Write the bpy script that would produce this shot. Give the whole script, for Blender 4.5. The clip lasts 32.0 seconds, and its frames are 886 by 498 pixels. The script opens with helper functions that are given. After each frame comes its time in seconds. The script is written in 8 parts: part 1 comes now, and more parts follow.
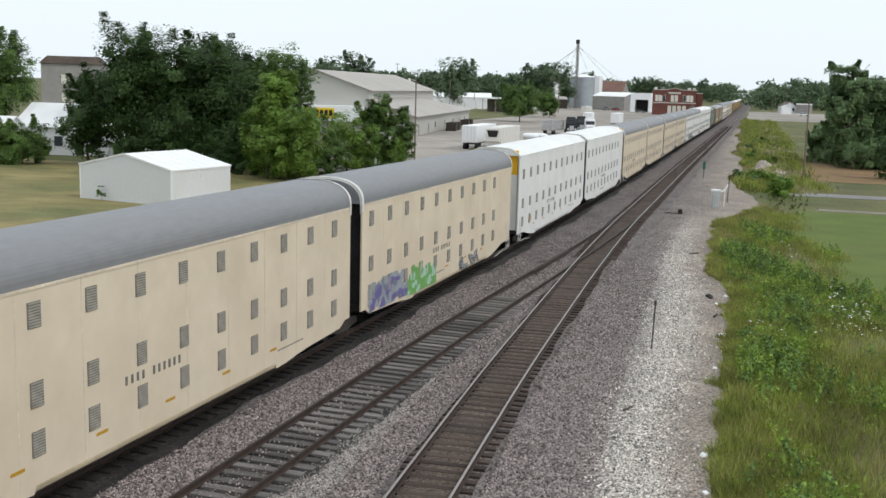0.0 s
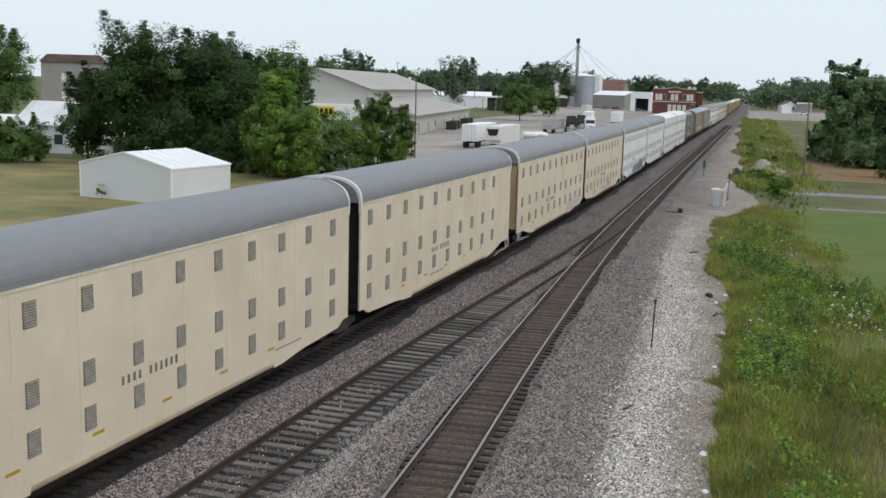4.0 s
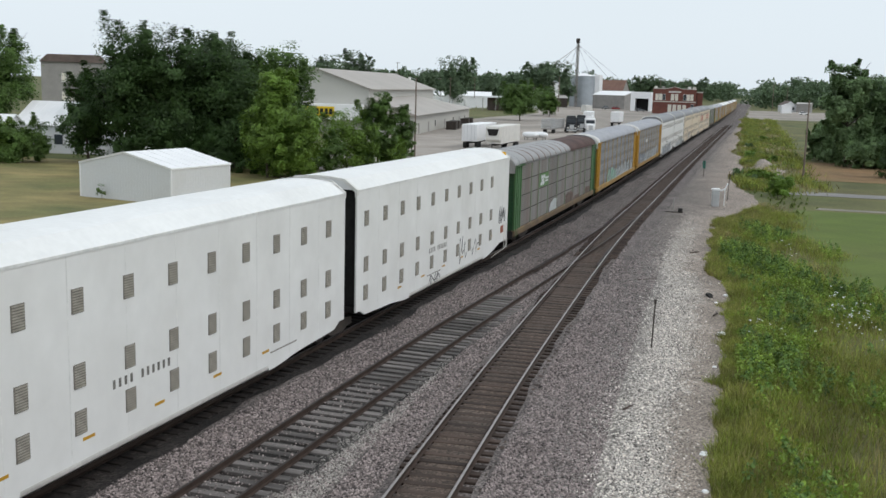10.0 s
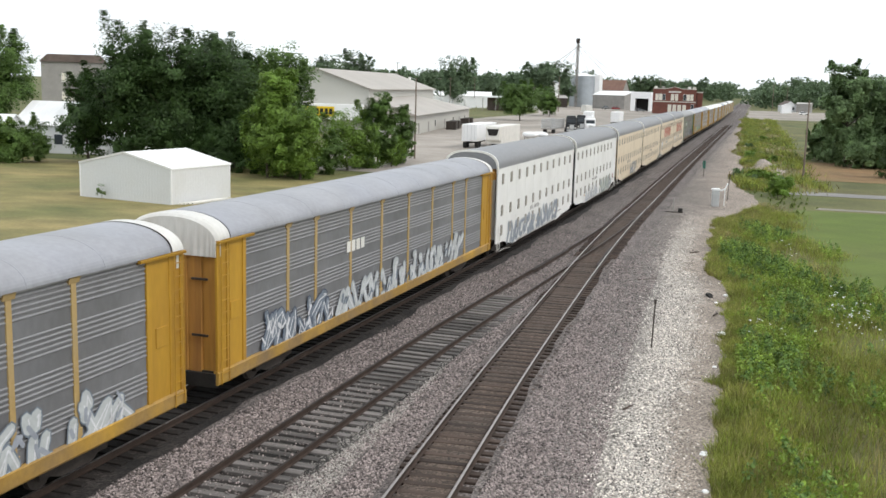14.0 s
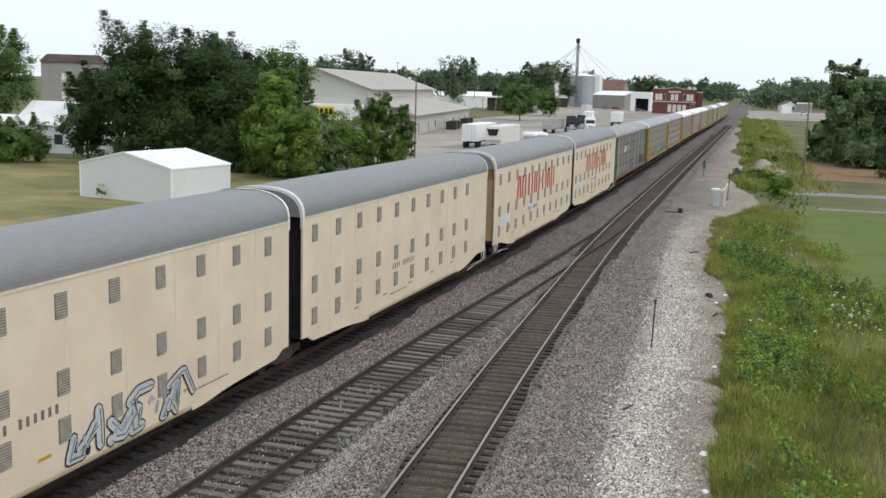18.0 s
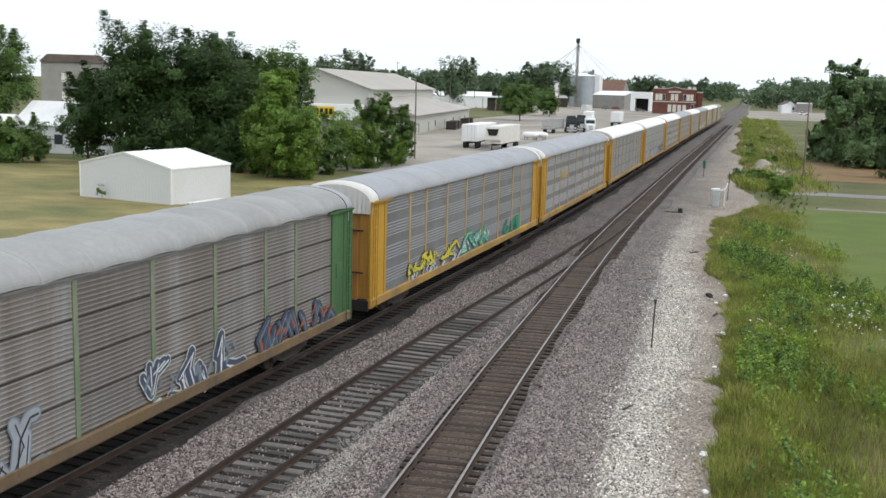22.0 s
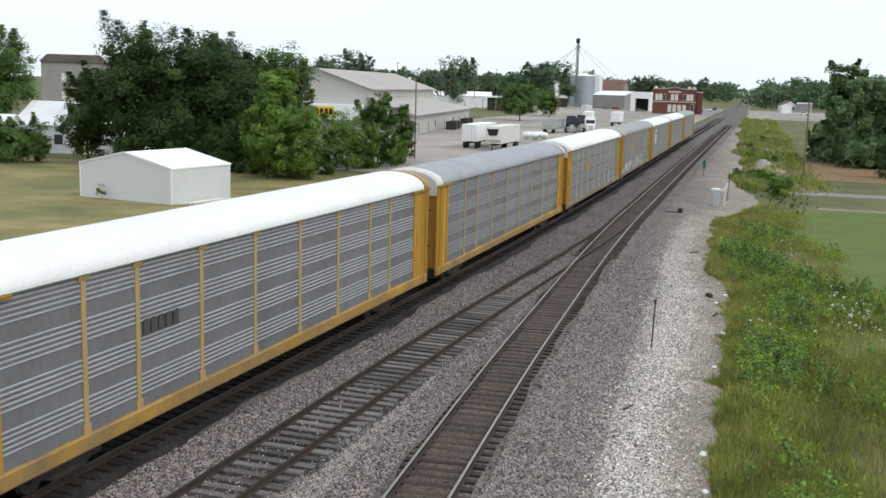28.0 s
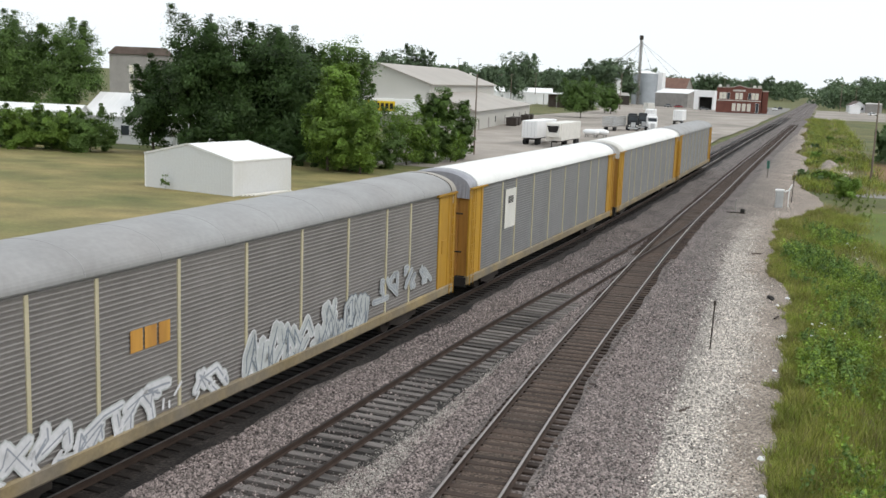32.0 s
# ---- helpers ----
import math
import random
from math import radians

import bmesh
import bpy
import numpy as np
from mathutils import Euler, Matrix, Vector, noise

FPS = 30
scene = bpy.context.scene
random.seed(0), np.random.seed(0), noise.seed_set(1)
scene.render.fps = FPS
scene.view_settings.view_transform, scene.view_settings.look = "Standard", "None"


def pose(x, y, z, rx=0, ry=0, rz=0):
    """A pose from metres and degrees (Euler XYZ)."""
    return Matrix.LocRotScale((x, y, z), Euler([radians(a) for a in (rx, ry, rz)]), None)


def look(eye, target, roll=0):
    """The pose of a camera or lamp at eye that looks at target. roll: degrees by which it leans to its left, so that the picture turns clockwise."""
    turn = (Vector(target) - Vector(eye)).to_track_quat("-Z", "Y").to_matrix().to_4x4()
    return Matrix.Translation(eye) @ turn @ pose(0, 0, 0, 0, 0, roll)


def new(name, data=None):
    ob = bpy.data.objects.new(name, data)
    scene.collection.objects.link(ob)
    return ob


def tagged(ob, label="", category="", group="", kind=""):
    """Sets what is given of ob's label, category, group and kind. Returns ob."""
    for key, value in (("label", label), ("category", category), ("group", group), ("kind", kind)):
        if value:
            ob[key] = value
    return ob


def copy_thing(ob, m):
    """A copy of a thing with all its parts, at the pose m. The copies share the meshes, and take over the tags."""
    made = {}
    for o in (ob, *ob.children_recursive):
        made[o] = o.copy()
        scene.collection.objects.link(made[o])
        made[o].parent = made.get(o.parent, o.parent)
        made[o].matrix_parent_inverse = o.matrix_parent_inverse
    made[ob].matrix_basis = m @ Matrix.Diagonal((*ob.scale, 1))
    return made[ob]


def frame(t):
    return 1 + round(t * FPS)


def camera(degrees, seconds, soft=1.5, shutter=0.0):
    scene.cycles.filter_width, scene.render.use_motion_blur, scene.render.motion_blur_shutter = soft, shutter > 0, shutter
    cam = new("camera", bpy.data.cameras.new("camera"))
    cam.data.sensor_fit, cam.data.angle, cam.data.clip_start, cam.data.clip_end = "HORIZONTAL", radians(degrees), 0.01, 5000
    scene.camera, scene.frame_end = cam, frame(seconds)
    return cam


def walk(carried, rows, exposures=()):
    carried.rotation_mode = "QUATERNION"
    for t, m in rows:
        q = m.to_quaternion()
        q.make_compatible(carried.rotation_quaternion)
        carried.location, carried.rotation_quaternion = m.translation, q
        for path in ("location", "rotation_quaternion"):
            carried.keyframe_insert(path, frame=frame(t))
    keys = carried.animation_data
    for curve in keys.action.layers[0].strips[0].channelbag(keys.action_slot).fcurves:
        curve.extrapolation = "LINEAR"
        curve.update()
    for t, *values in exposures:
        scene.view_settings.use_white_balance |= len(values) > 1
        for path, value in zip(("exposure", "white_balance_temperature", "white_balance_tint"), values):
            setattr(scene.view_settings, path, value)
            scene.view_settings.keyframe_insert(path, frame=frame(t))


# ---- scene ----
cam = camera(47.07, 32.0, soft=1.55)
walk(cam, [
    (0, pose(0, 0, 9.742, 80.921, -1.480, 16.544)),
    (0.5, pose(0, 0, 9.742, 80.847, -1.537, 16.551)),
    (28, pose(0, 0, 9.742, 80.847, -1.537, 16.551)),
    (28.5, pose(0, 0, 9.742, 80.801, -1.544, 16.600)),
    (29, pose(0, 0, 9.742, 80.804, -1.663, 16.693)),
    (29.5, pose(0, 0, 9.742, 80.776, -1.731, 16.835)),
    (30, pose(0, 0, 9.742, 80.710, -1.818, 17.211)),
    (30.5, pose(0, 0, 9.742, 80.632, -1.783, 17.812)),
    (31, pose(0, 0, 9.742, 80.552, -1.936, 19.131)),
    (31.5, pose(0, 0, 9.742, 80.434, -2.114, 19.833)),
    (32, pose(0, 0, 9.742, 80.501, -2.149, 19.935)),
], exposures=[
    (0, -0.03, 6500, 10), (1, -0.05, 6450, 10), (2, -0.15, 6350, 10), (3, -0.29, 6300, 10), (4.5, -0.15, 6400, 10), (6, 0.02, 6500, 10), (9, 0.02, 6500, 10),
    (10, -0.22, 6400, 10), (11, -0.28, 6400, 10), (12, 0.0, 6500, 10), (13, 0.25, 6700, 11), (14, 0.29, 6700, 11), (15.5, 0.15, 6600, 10), (17, 0.04, 6500, 10),
    (19, 0.0, 6500, 10), (20, 0.06, 6500, 10), (21, 0.02, 6500, 10), (22, 0.15, 6550, 10), (23, 0.22, 6650, 10), (24, 0.31, 6700, 11), (25, 0.25, 6700, 11),
    (26.5, 0.18, 6600, 10), (28, 0.07, 6450, 10), (29, 0.04, 6450, 10), (30, 0.12, 6700, 11), (31, 0.14, 6700, 11), (32, 0.11, 6700, 11),
])

# ---- sky and sun: thin bright overcast, soft sun high behind the camera's right shoulder ----
SUN_EL, SUN_AZ = radians(48), radians(108)
world = bpy.data.worlds.new("world")
scene.world = world
world.use_nodes = True
wn = world.node_tree
wn.nodes.clear()
sky = wn.nodes.new("ShaderNodeTexSky")
sky.sky_type, sky.sun_disc = "NISHITA", False
sky.sun_elevation, sky.sun_rotation = SUN_EL, SUN_AZ
sky.air_density, sky.dust_density, sky.ozone_density = 1.0, 2.0, 1.0
soft_sky = wn.nodes.new("ShaderNodeHueSaturation")
soft_sky.inputs["Saturation"].default_value = 0.4
soft_sky.inputs["Value"].default_value = 0.6
cloud = wn.nodes.new("ShaderNodeTexNoise")          # thin even cloud veil with faint soft structure
cloud.inputs["Scale"].default_value, cloud.inputs["Detail"].default_value = 1.3, 3.0
veil = wn.nodes.new("ShaderNodeMapRange")
veil.inputs["To Min"].default_value, veil.inputs["To Max"].default_value = 0.80, 0.90
mixed = wn.nodes.new("ShaderNodeMix")
mixed.data_type = "RGBA"
mixed.inputs[7].default_value = (6.95, 7.65, 8.1, 1)
bg = wn.nodes.new("ShaderNodeBackground")
bg.inputs["Strength"].default_value = 0.144
wout = wn.nodes.new("ShaderNodeOutputWorld")
coords = wn.nodes.new("ShaderNodeTexCoord")
wn.links.new(coords.outputs["Generated"], cloud.inputs["Vector"])
wn.links.new(cloud.outputs["Fac"], veil.inputs["Value"])
wn.links.new(sky.outputs[0], soft_sky.inputs["Color"])
wn.links.new(veil.outputs[0], mixed.inputs[0])
wn.links.new(soft_sky.outputs[0], mixed.inputs[6])
wn.links.new(mixed.outputs[2], bg.inputs["Color"])
wn.links.new(bg.outputs[0], wout.inputs["Surface"])
sun_data = bpy.data.lights.new("sun", "SUN")
sun_data.energy, sun_data.angle, sun_data.color = 1.15, radians(14), (1.0, 0.97, 0.92)
sun = new("sun", sun_data)
sun_dir = Vector((math.sin(SUN_AZ) * math.cos(SUN_EL), math.cos(SUN_AZ) * math.cos(SUN_EL), math.sin(SUN_EL)))
sun.matrix_world = look((0, 0, 80), Vector((0, 0, 80)) - sun_dir)

# ---- materials ----
def mat(name, col, rough=0.7, metal=0.0, var=0.2, scale=1.0, fine=14.0, bump=0.25, dist=0.01, stain=None, amount=0.5,
        stain_scale=0.4, stretch=(1, 1, 1), rand=0.0, island=0.0, world_space=False, cells=0.0, spec=0.4, emit=0.0):
    """A painted, earthen or weathered surface: two scales of variation, an optional stain colour, random tone per piece."""
    m = bpy.data.materials.new(name)
    m.use_nodes = True
    nt = m.node_tree
    n, ln = nt.nodes, nt.links
    b = n["Principled BSDF"]
    b.inputs["Roughness"].default_value, b.inputs["Metallic"].default_value = rough, metal
    b.inputs["Specular IOR Level"].default_value = spec
    if world_space:
        co = n.new("ShaderNodeNewGeometry").outputs["Position"]
    else:
        co = n.new("ShaderNodeTexCoord").outputs["Object"]
    if stretch != (1, 1, 1):
        mp = n.new("ShaderNodeMapping")
        mp.inputs["Scale"].default_value = stretch
        ln.new(co, mp.inputs[0])
        co = mp.outputs[0]

    if rand:                                    # each piece takes its own stretch of the pattern
        oi = n.new("ShaderNodeObjectInfo").outputs["Random"]
        k = n.new("ShaderNodeMath")
        k.operation = "MULTIPLY"
        k.inputs[1].default_value = 61.0
        sh = n.new("ShaderNodeVectorMath")
        sh.operation = "ADD"
        ln.new(oi, k.inputs[0]), ln.new(co, sh.inputs[0]), ln.new(k.outputs[0], sh.inputs[1])
        co = sh.outputs[0]

    def tex(s, detail):
        t = n.new("ShaderNodeTexNoise")
        t.inputs["Scale"].default_value, t.inputs["Detail"].default_value = s, detail
        ln.new(co, t.inputs["Vector"])
        return t.outputs["Fac"]

    def mul(a, lo, hi):
        r = n.new("ShaderNodeMapRange")
        r.inputs["From Min"].default_value, r.inputs["From Max"].default_value = 0.3, 0.7
        r.inputs["To Min"].default_value, r.inputs["To Max"].default_value = lo, hi
        ln.new(a, r.inputs["Value"])
        return r.outputs[0]

    def scaled(colour, value):
        v = n.new("ShaderNodeMix")
        v.data_type, v.blend_type = "RGBA", "MULTIPLY"
        v.inputs[0].default_value = 1.0
        ln.new(colour, v.inputs[6]), ln.new(value, v.inputs[7])
        return v.outputs[2]

    big, small = tex(scale, 5), tex(fine, 4)
    c = n.new("ShaderNodeRGB")
    c.outputs[0].default_value = (*col, 1)
    out = c.outputs[0]
    if stain:
        st = tex(stain_scale, 6)
        f = mul(st, 0.0, 1.0)
        k = n.new("ShaderNodeMath")
        k.operation = "MULTIPLY"
        k.inputs[1].default_value = amount
        ln.new(f, k.inputs[0])
        mx = n.new("ShaderNodeMix")
        mx.data_type = "RGBA"
        mx.inputs[7].default_value = (*stain, 1)
        ln.new(k.outputs[0], mx.inputs[0]), ln.new(out, mx.inputs[6])
        out = mx.outputs[2]
    out = scaled(out, mul(big, 1 - var, 1 + var))
    out = scaled(out, mul(small, 1 - var * 0.6, 1 + var * 0.6))
    height = small
    if cells:
        vo = n.new("ShaderNodeTexVoronoi")
        vo.inputs["Scale"].default_value = cells
        ln.new(co, vo.inputs["Vector"])
        sep = n.new("ShaderNodeSeparateColor")
        ln.new(vo.outputs["Color"], sep.inputs[0])
        r = n.new("ShaderNodeMapRange")
        r.inputs["To Min"].default_value, r.inputs["To Max"].default_value = 0.28, 1.75
        ln.new(sep.outputs[0], r.inputs["Value"])
        out = scaled(out, r.outputs[0])
        inv = n.new("ShaderNodeMath")
        inv.operation = "SUBTRACT"
        inv.inputs[0].default_value = 1.0
        ln.new(vo.outputs["Distance"], inv.inputs[1])
        height = inv.outputs[0]
    if rand:
        oi = n.new("ShaderNodeObjectInfo").outputs["Random"]
        r = n.new("ShaderNodeMapRange")
        r.inputs["To Min"].default_value, r.inputs["To Max"].default_value = 1 - rand, 1 + rand
        ln.new(oi, r.inputs["Value"])
        out = scaled(out, r.outputs[0])
    if island:
        oi = n.new("ShaderNodeNewGeometry").outputs["Random Per Island"]
        r = n.new("ShaderNodeMapRange")
        r.inputs["To Min"].default_value, r.inputs["To Max"].default_value = 1 - island, 1 + island
        ln.new(oi, r.inputs["Value"])
        out = scaled(out, r.outputs[0])
    ln.new(out, b.inputs["Base Color"])
    if bump:
        bp = n.new("ShaderNodeBump")
        bp.inputs["Strength"].default_value, bp.inputs["Distance"].default_value = bump, dist
        ln.new(height, bp.inputs["Height"]), ln.new(bp.outputs[0], b.inputs["Normal"])
    if emit:
        b.inputs["Emission Color"].default_value = (*col, 1)
        b.inputs["Emission Strength"].default_value = emit
    return m


def leaf_mat(name, col, var=0.17, stain=None, glow=0.28):
    """Leaves: tone varies by patch and by leaf, and light comes through them."""
    m = mat(name, col, rough=0.55, var=0.34, scale=0.45, fine=1.6, bump=0, island=var, spec=0.3, world_space=True, stain=stain, amount=0.6, stain_scale=0.5)
    nt = m.node_tree
    b, out = nt.nodes["Principled BSDF"], nt.nodes["Material Output"]
    tr, mx = nt.nodes.new("ShaderNodeBsdfTranslucent"), nt.nodes.new("ShaderNodeMixShader")
    nt.links.new(b.inputs["Base Color"].links[0].from_socket, tr.inputs["Color"])
    mx.inputs[0].default_value = glow
    nt.links.new(b.outputs[0], mx.inputs[1]), nt.links.new(tr.outputs[0], mx.inputs[2])
    nt.links.new(mx.outputs[0], out.inputs["Surface"])
    return m


# ---- mesh helpers ----
class Geo:
    """Collects vertices and faces of one mesh."""

    def __init__(self):
        self.v, self.f, self.mi = [], [], []

    def face(self, pts, mi=0):
        k = len(self.v)
        self.v.extend(tuple(q) for q in pts)
        self.f.append(tuple(range(k, k + len(pts))))
        self.mi.append(mi)

    def box(self, x0, x1, y0, y1, z0, z1, c=0.0, mi=0):
        lo, hi = (x0, y0, z0), (x1, y1, z1)
        if c <= 0:
            k = len(self.v)
            for sx in (0, 1):
                for sy in (0, 1):
                    for sz in (0, 1):
                        self.v.append(((x0, x1)[sx], (y0, y1)[sy], (z0, z1)[sz]))
            for q in ((0, 1, 3, 2), (4, 6, 7, 5), (0, 4, 5, 1), (2, 3, 7, 6), (0, 2, 6, 4), (1, 5, 7, 3)):
                self.f.append(tuple(k + i for i in q)), self.mi.append(mi)
            return
        k0, ids = len(self.v), {}
        cs = [(a, b, d) for a in (0, 1) for b in (0, 1) for d in (0, 1)]
        for cn in cs:
            for ax in range(3):
                q = [0, 0, 0]
                for i in range(3):
                    full = (lo, hi)[cn[i]][i]
                    q[i] = full if i == ax else full + (c if cn[i] == 0 else -c)
                ids[cn, ax] = len(self.v)
                self.v.append(tuple(q))
        mid = Vector([(a + b) / 2 for a, b in zip(lo, hi)])

        def add(q):
            p = [Vector(self.v[i]) for i in q]
            nrm = (p[1] - p[0]).cross(p[2] - p[0])
            if nrm.dot(p[0] - mid) < 0:
                q = q[::-1]
            self.f.append(tuple(q)), self.mi.append(mi)
        for ax in range(3):
            o = [i for i in range(3) if i != ax]
            for s in (0, 1):
                ring = []
                for a, b in ((0, 0), (1, 0), (1, 1), (0, 1)):
                    cn = [0, 0, 0]
                    cn[ax], cn[o[0]], cn[o[1]] = s, a, b
                    ring.append(ids[tuple(cn), ax])
                add(ring)
            for a in (0, 1):
                for b in (0, 1):
                    c0, c1 = [0, 0, 0], [0, 0, 0]
                    c0[o[0]] = c1[o[0]] = a
                    c0[o[1]] = c1[o[1]] = b
                    c0[ax], c1[ax] = 0, 1
                    c0, c1 = tuple(c0), tuple(c1)
                    add([ids[c0, o[0]], ids[c1, o[0]], ids[c1, o[1]], ids[c0, o[1]]])
        for cn in cs:
            add([ids[cn, 0], ids[cn, 1], ids[cn, 2]])

    def prism(self, prof, y0, y1, mi=0, caps=True):
        """A closed profile of (x, z), drawn out along y."""
        k, n = len(self.v), len(prof)
        self.v.extend([(x, y0, z) for x, z in prof] + [(x, y1, z) for x, z in prof])
        area = sum(prof[i][0] * prof[(i + 1) % n][1] - prof[(i + 1) % n][0] * prof[i][1] for i in range(n))
        for i in range(n):
            j = (i + 1) % n
            q = (k + i, k + n + i, k + n + j, k + j)
            self.f.append(q if area < 0 else q[::-1]), self.mi.append(mi)
        if caps:
            a, b = tuple(range(k, k + n)), tuple(range(k + 2 * n - 1, k + n - 1, -1))
            self.f.append(a if area > 0 else a[::-1]), self.mi.append(mi)
            self.f.append(b if area > 0 else b[::-1]), self.mi.append(mi)

    def tube(self, a, b, r0, r1=None, n=8, mi=0, caps=True):
        a, b, r1 = Vector(a), Vector(b), r0 if r1 is None else r1
        d = (b - a).normalized()
        u = d.orthogonal().normalized()
        w = d.cross(u)
        k = len(self.v)
        for p, r in ((a, r0), (b, r1)):
            for i in range(n):
                t = 2 * math.pi * i / n
                self.v.append(tuple(p + u * (r * math.cos(t)) + w * (r * math.sin(t))))
        for i in range(n):
            j = (i + 1) % n
            self.f.append((k + i, k + j, k + n + j, k + n + i)), self.mi.append(mi)
        if caps:
            self.f.append(tuple(range(k + n - 1, k - 1, -1))), self.mi.append(mi)
            self.f.append(tuple(range(k + n, k + 2 * n))), self.mi.append(mi)

    def mesh(self, name, *mats, smooth=False):
        me = bpy.data.meshes.new(name)
        me.from_pydata(self.v, [], self.f)
        for m in mats:
            me.materials.append(m)
        if len(mats) > 1:
            me.polygons.foreach_set("material_index", self.mi)
        if smooth:
            me.polygons.foreach_set("use_smooth", [True] * len(self.f))
        me.update()
        return me


def part(name, geo, material, parent, label="", at=None, smooth=False):
    """One mesh object under a thing or a part; geo may be a mesh that is shared."""
    me = geo if isinstance(geo, bpy.types.Mesh) else geo.mesh(name, *(material if isinstance(material, tuple) else (material,)), smooth=smooth)
    ob = new(name, me)
    ob.parent = parent
    if at is not None:
        ob.matrix_basis = at
    if label:
        ob["label"] = label
    return ob


def thing(name, m, label, category, group="", kind=""):
    ob = new(name)
    ob.matrix_basis = m
    return tagged(ob, label, category, group, kind)


def solid(name, geo, material, label, category, group="", kind="", m=None, smooth=False):
    ob = new(name, geo.mesh(name, *(material if isinstance(material, tuple) else (material,)), smooth=smooth))
    if m is not None:
        ob.matrix_basis = m
    return tagged(ob, label, category, group, kind)


def raw_mesh(name, verts, faces, mats, smooth=False):
    """Fast mesh from numpy arrays; faces of one size."""
    me = bpy.data.meshes.new(name)
    verts, faces = np.asarray(verts, dtype=np.float32), np.asarray(faces, dtype=np.int32)
    k = faces.shape[1]
    me.vertices.add(len(verts)), me.loops.add(faces.size), me.polygons.add(len(faces))
    me.vertices.foreach_set("co", verts.ravel())
    me.loops.foreach_set("vertex_index", faces.ravel())
    me.polygons.foreach_set("loop_start", np.arange(0, faces.size, k, dtype=np.int32))
    if smooth:
        me.polygons.foreach_set("use_smooth", np.ones(len(faces), dtype=bool))
    for m in mats:
        me.materials.append(m)
    me.update(calc_edges=True)
    me.validate()
    return me


class Line:
    """A smooth curve x(y) through stations, straight past its ends, with its arc length."""

    def __init__(self, ys, xs, lo, hi):
        ys, xs = np.array(ys, float), np.array(xs, float)
        self.ys, self.xs, self.m = ys, xs, np.gradient(xs, ys)
        self.gy = np.arange(lo, hi, 0.5)
        self.gx = np.array([self.x(y) for y in self.gy])
        self.gs = np.concatenate([[0], np.cumsum(np.hypot(np.diff(self.gx), np.diff(self.gy)))])
        self.gs -= np.interp(0, self.gy, self.gs)

    def x(self, y):
        ys, xs, m = self.ys, self.xs, self.m
        if y <= ys[0]:
            return xs[0] + (y - ys[0]) * m[0]
        if y >= ys[-1]:
            return xs[-1] + (y - ys[-1]) * m[-1]
        i = int(np.searchsorted(ys, y)) - 1
        h = ys[i + 1] - ys[i]
        t = (y - ys[i]) / h
        return ((2 * t**3 - 3 * t**2 + 1) * xs[i] + (t**3 - 2 * t**2 + t) * h * m[i]
                + (-2 * t**3 + 3 * t**2) * xs[i + 1] + (t**3 - t**2) * h * m[i + 1])

    def at(self, s):
        return np.array([np.interp(s, self.gs, self.gx), np.interp(s, self.gs, self.gy)])

    def rows(self, y0, y1, step):
        """Points and right-hand normals from y0 to y1."""
        y = np.arange(y0, y1 + 1e-6, step)
        x = np.array([self.x(v) for v in y])
        t = np.stack([np.gradient(x, y), np.ones(len(y))], 1)
        t /= np.linalg.norm(t, axis=1)[:, None]
        return np.stack([x, y], 1), np.stack([t[:, 1], -t[:, 0]], 1)


# ---- the three tracks: the train's, the siding that joins, the near main line ----
TRAIN = Line([-90, 0, 25, 40, 60, 85, 120, 219, 318, 700, 1500],
             [-21.03, -17.12, -16.03, -15.37, -14.55, -13.87, -13.38, -12.3, -10.8, -7.6, -2.6], -900, 1500)
MAIN = Line([-60, 0, 22, 33, 45, 60, 75, 94, 132, 200, 318, 700, 1500],
            [-2.6, -5.75, -6.94, -7.45, -7.83, -8.18, -8.33, -8.2, -7.9, -7.05, -5.55, -2.6, 2.6], -300, 1500)
SIDING = Line([-60, 0, 20, 30, 37, 45, 50, 57, 64, 72, 80, 86],
              [-15.0, -12.5, -11.7, -11.3, -11.0, -10.5, -10.15, -9.65, -9.15, -8.7, -8.42, -8.3], -300, 86)
GAUGE = 1.505

# ---- ground ----
M_GRASS = mat("meadow_grass", (0.075, 0.095, 0.026), rough=0.9, var=0.35, scale=0.12, fine=3.0, bump=0.6, dist=0.08,
              stain=(0.20, 0.16, 0.07), amount=0.55, stain_scale=0.05, world_space=True)
M_DRY = mat("dry_lawn", (0.285, 0.225, 0.095), rough=0.9, var=0.22, scale=0.25, fine=4.0, bump=0.5, dist=0.04,
            stain=(0.105, 0.12, 0.038), amount=0.85, stain_scale=0.085, stretch=(1.0, 1.5, 1.0), world_space=True)
M_LAWN = mat("mown_lawn", (0.080, 0.128, 0.012), rough=0.9, var=0.15, scale=0.3, fine=5.0, bump=0.4, dist=0.03,
             stain=(0.15, 0.14, 0.05), amount=0.35, stain_scale=0.08, world_space=True)
M_LOT = mat("gravel_lot", (0.39, 0.345, 0.308), rough=0.95, var=0.18, scale=0.15, fine=3.0, bump=0.3, dist=0.02,
            stain=(0.20, 0.18, 0.155), amount=0.85, stain_scale=0.03, world_space=True)
M_FIELD = mat("bare_field", (0.22, 0.13, 0.065), rough=0.95, var=0.2, scale=0.3, fine=3.0, bump=0.5, dist=0.05,
              stain=(0.17, 0.15, 0.06), amount=0.5, stain_scale=0.1, world_space=True)
M_ROAD = mat("grey_road", (0.22, 0.21, 0.2), rough=0.9, var=0.15, scale=0.3, fine=5.0, bump=0.2, world_space=True)
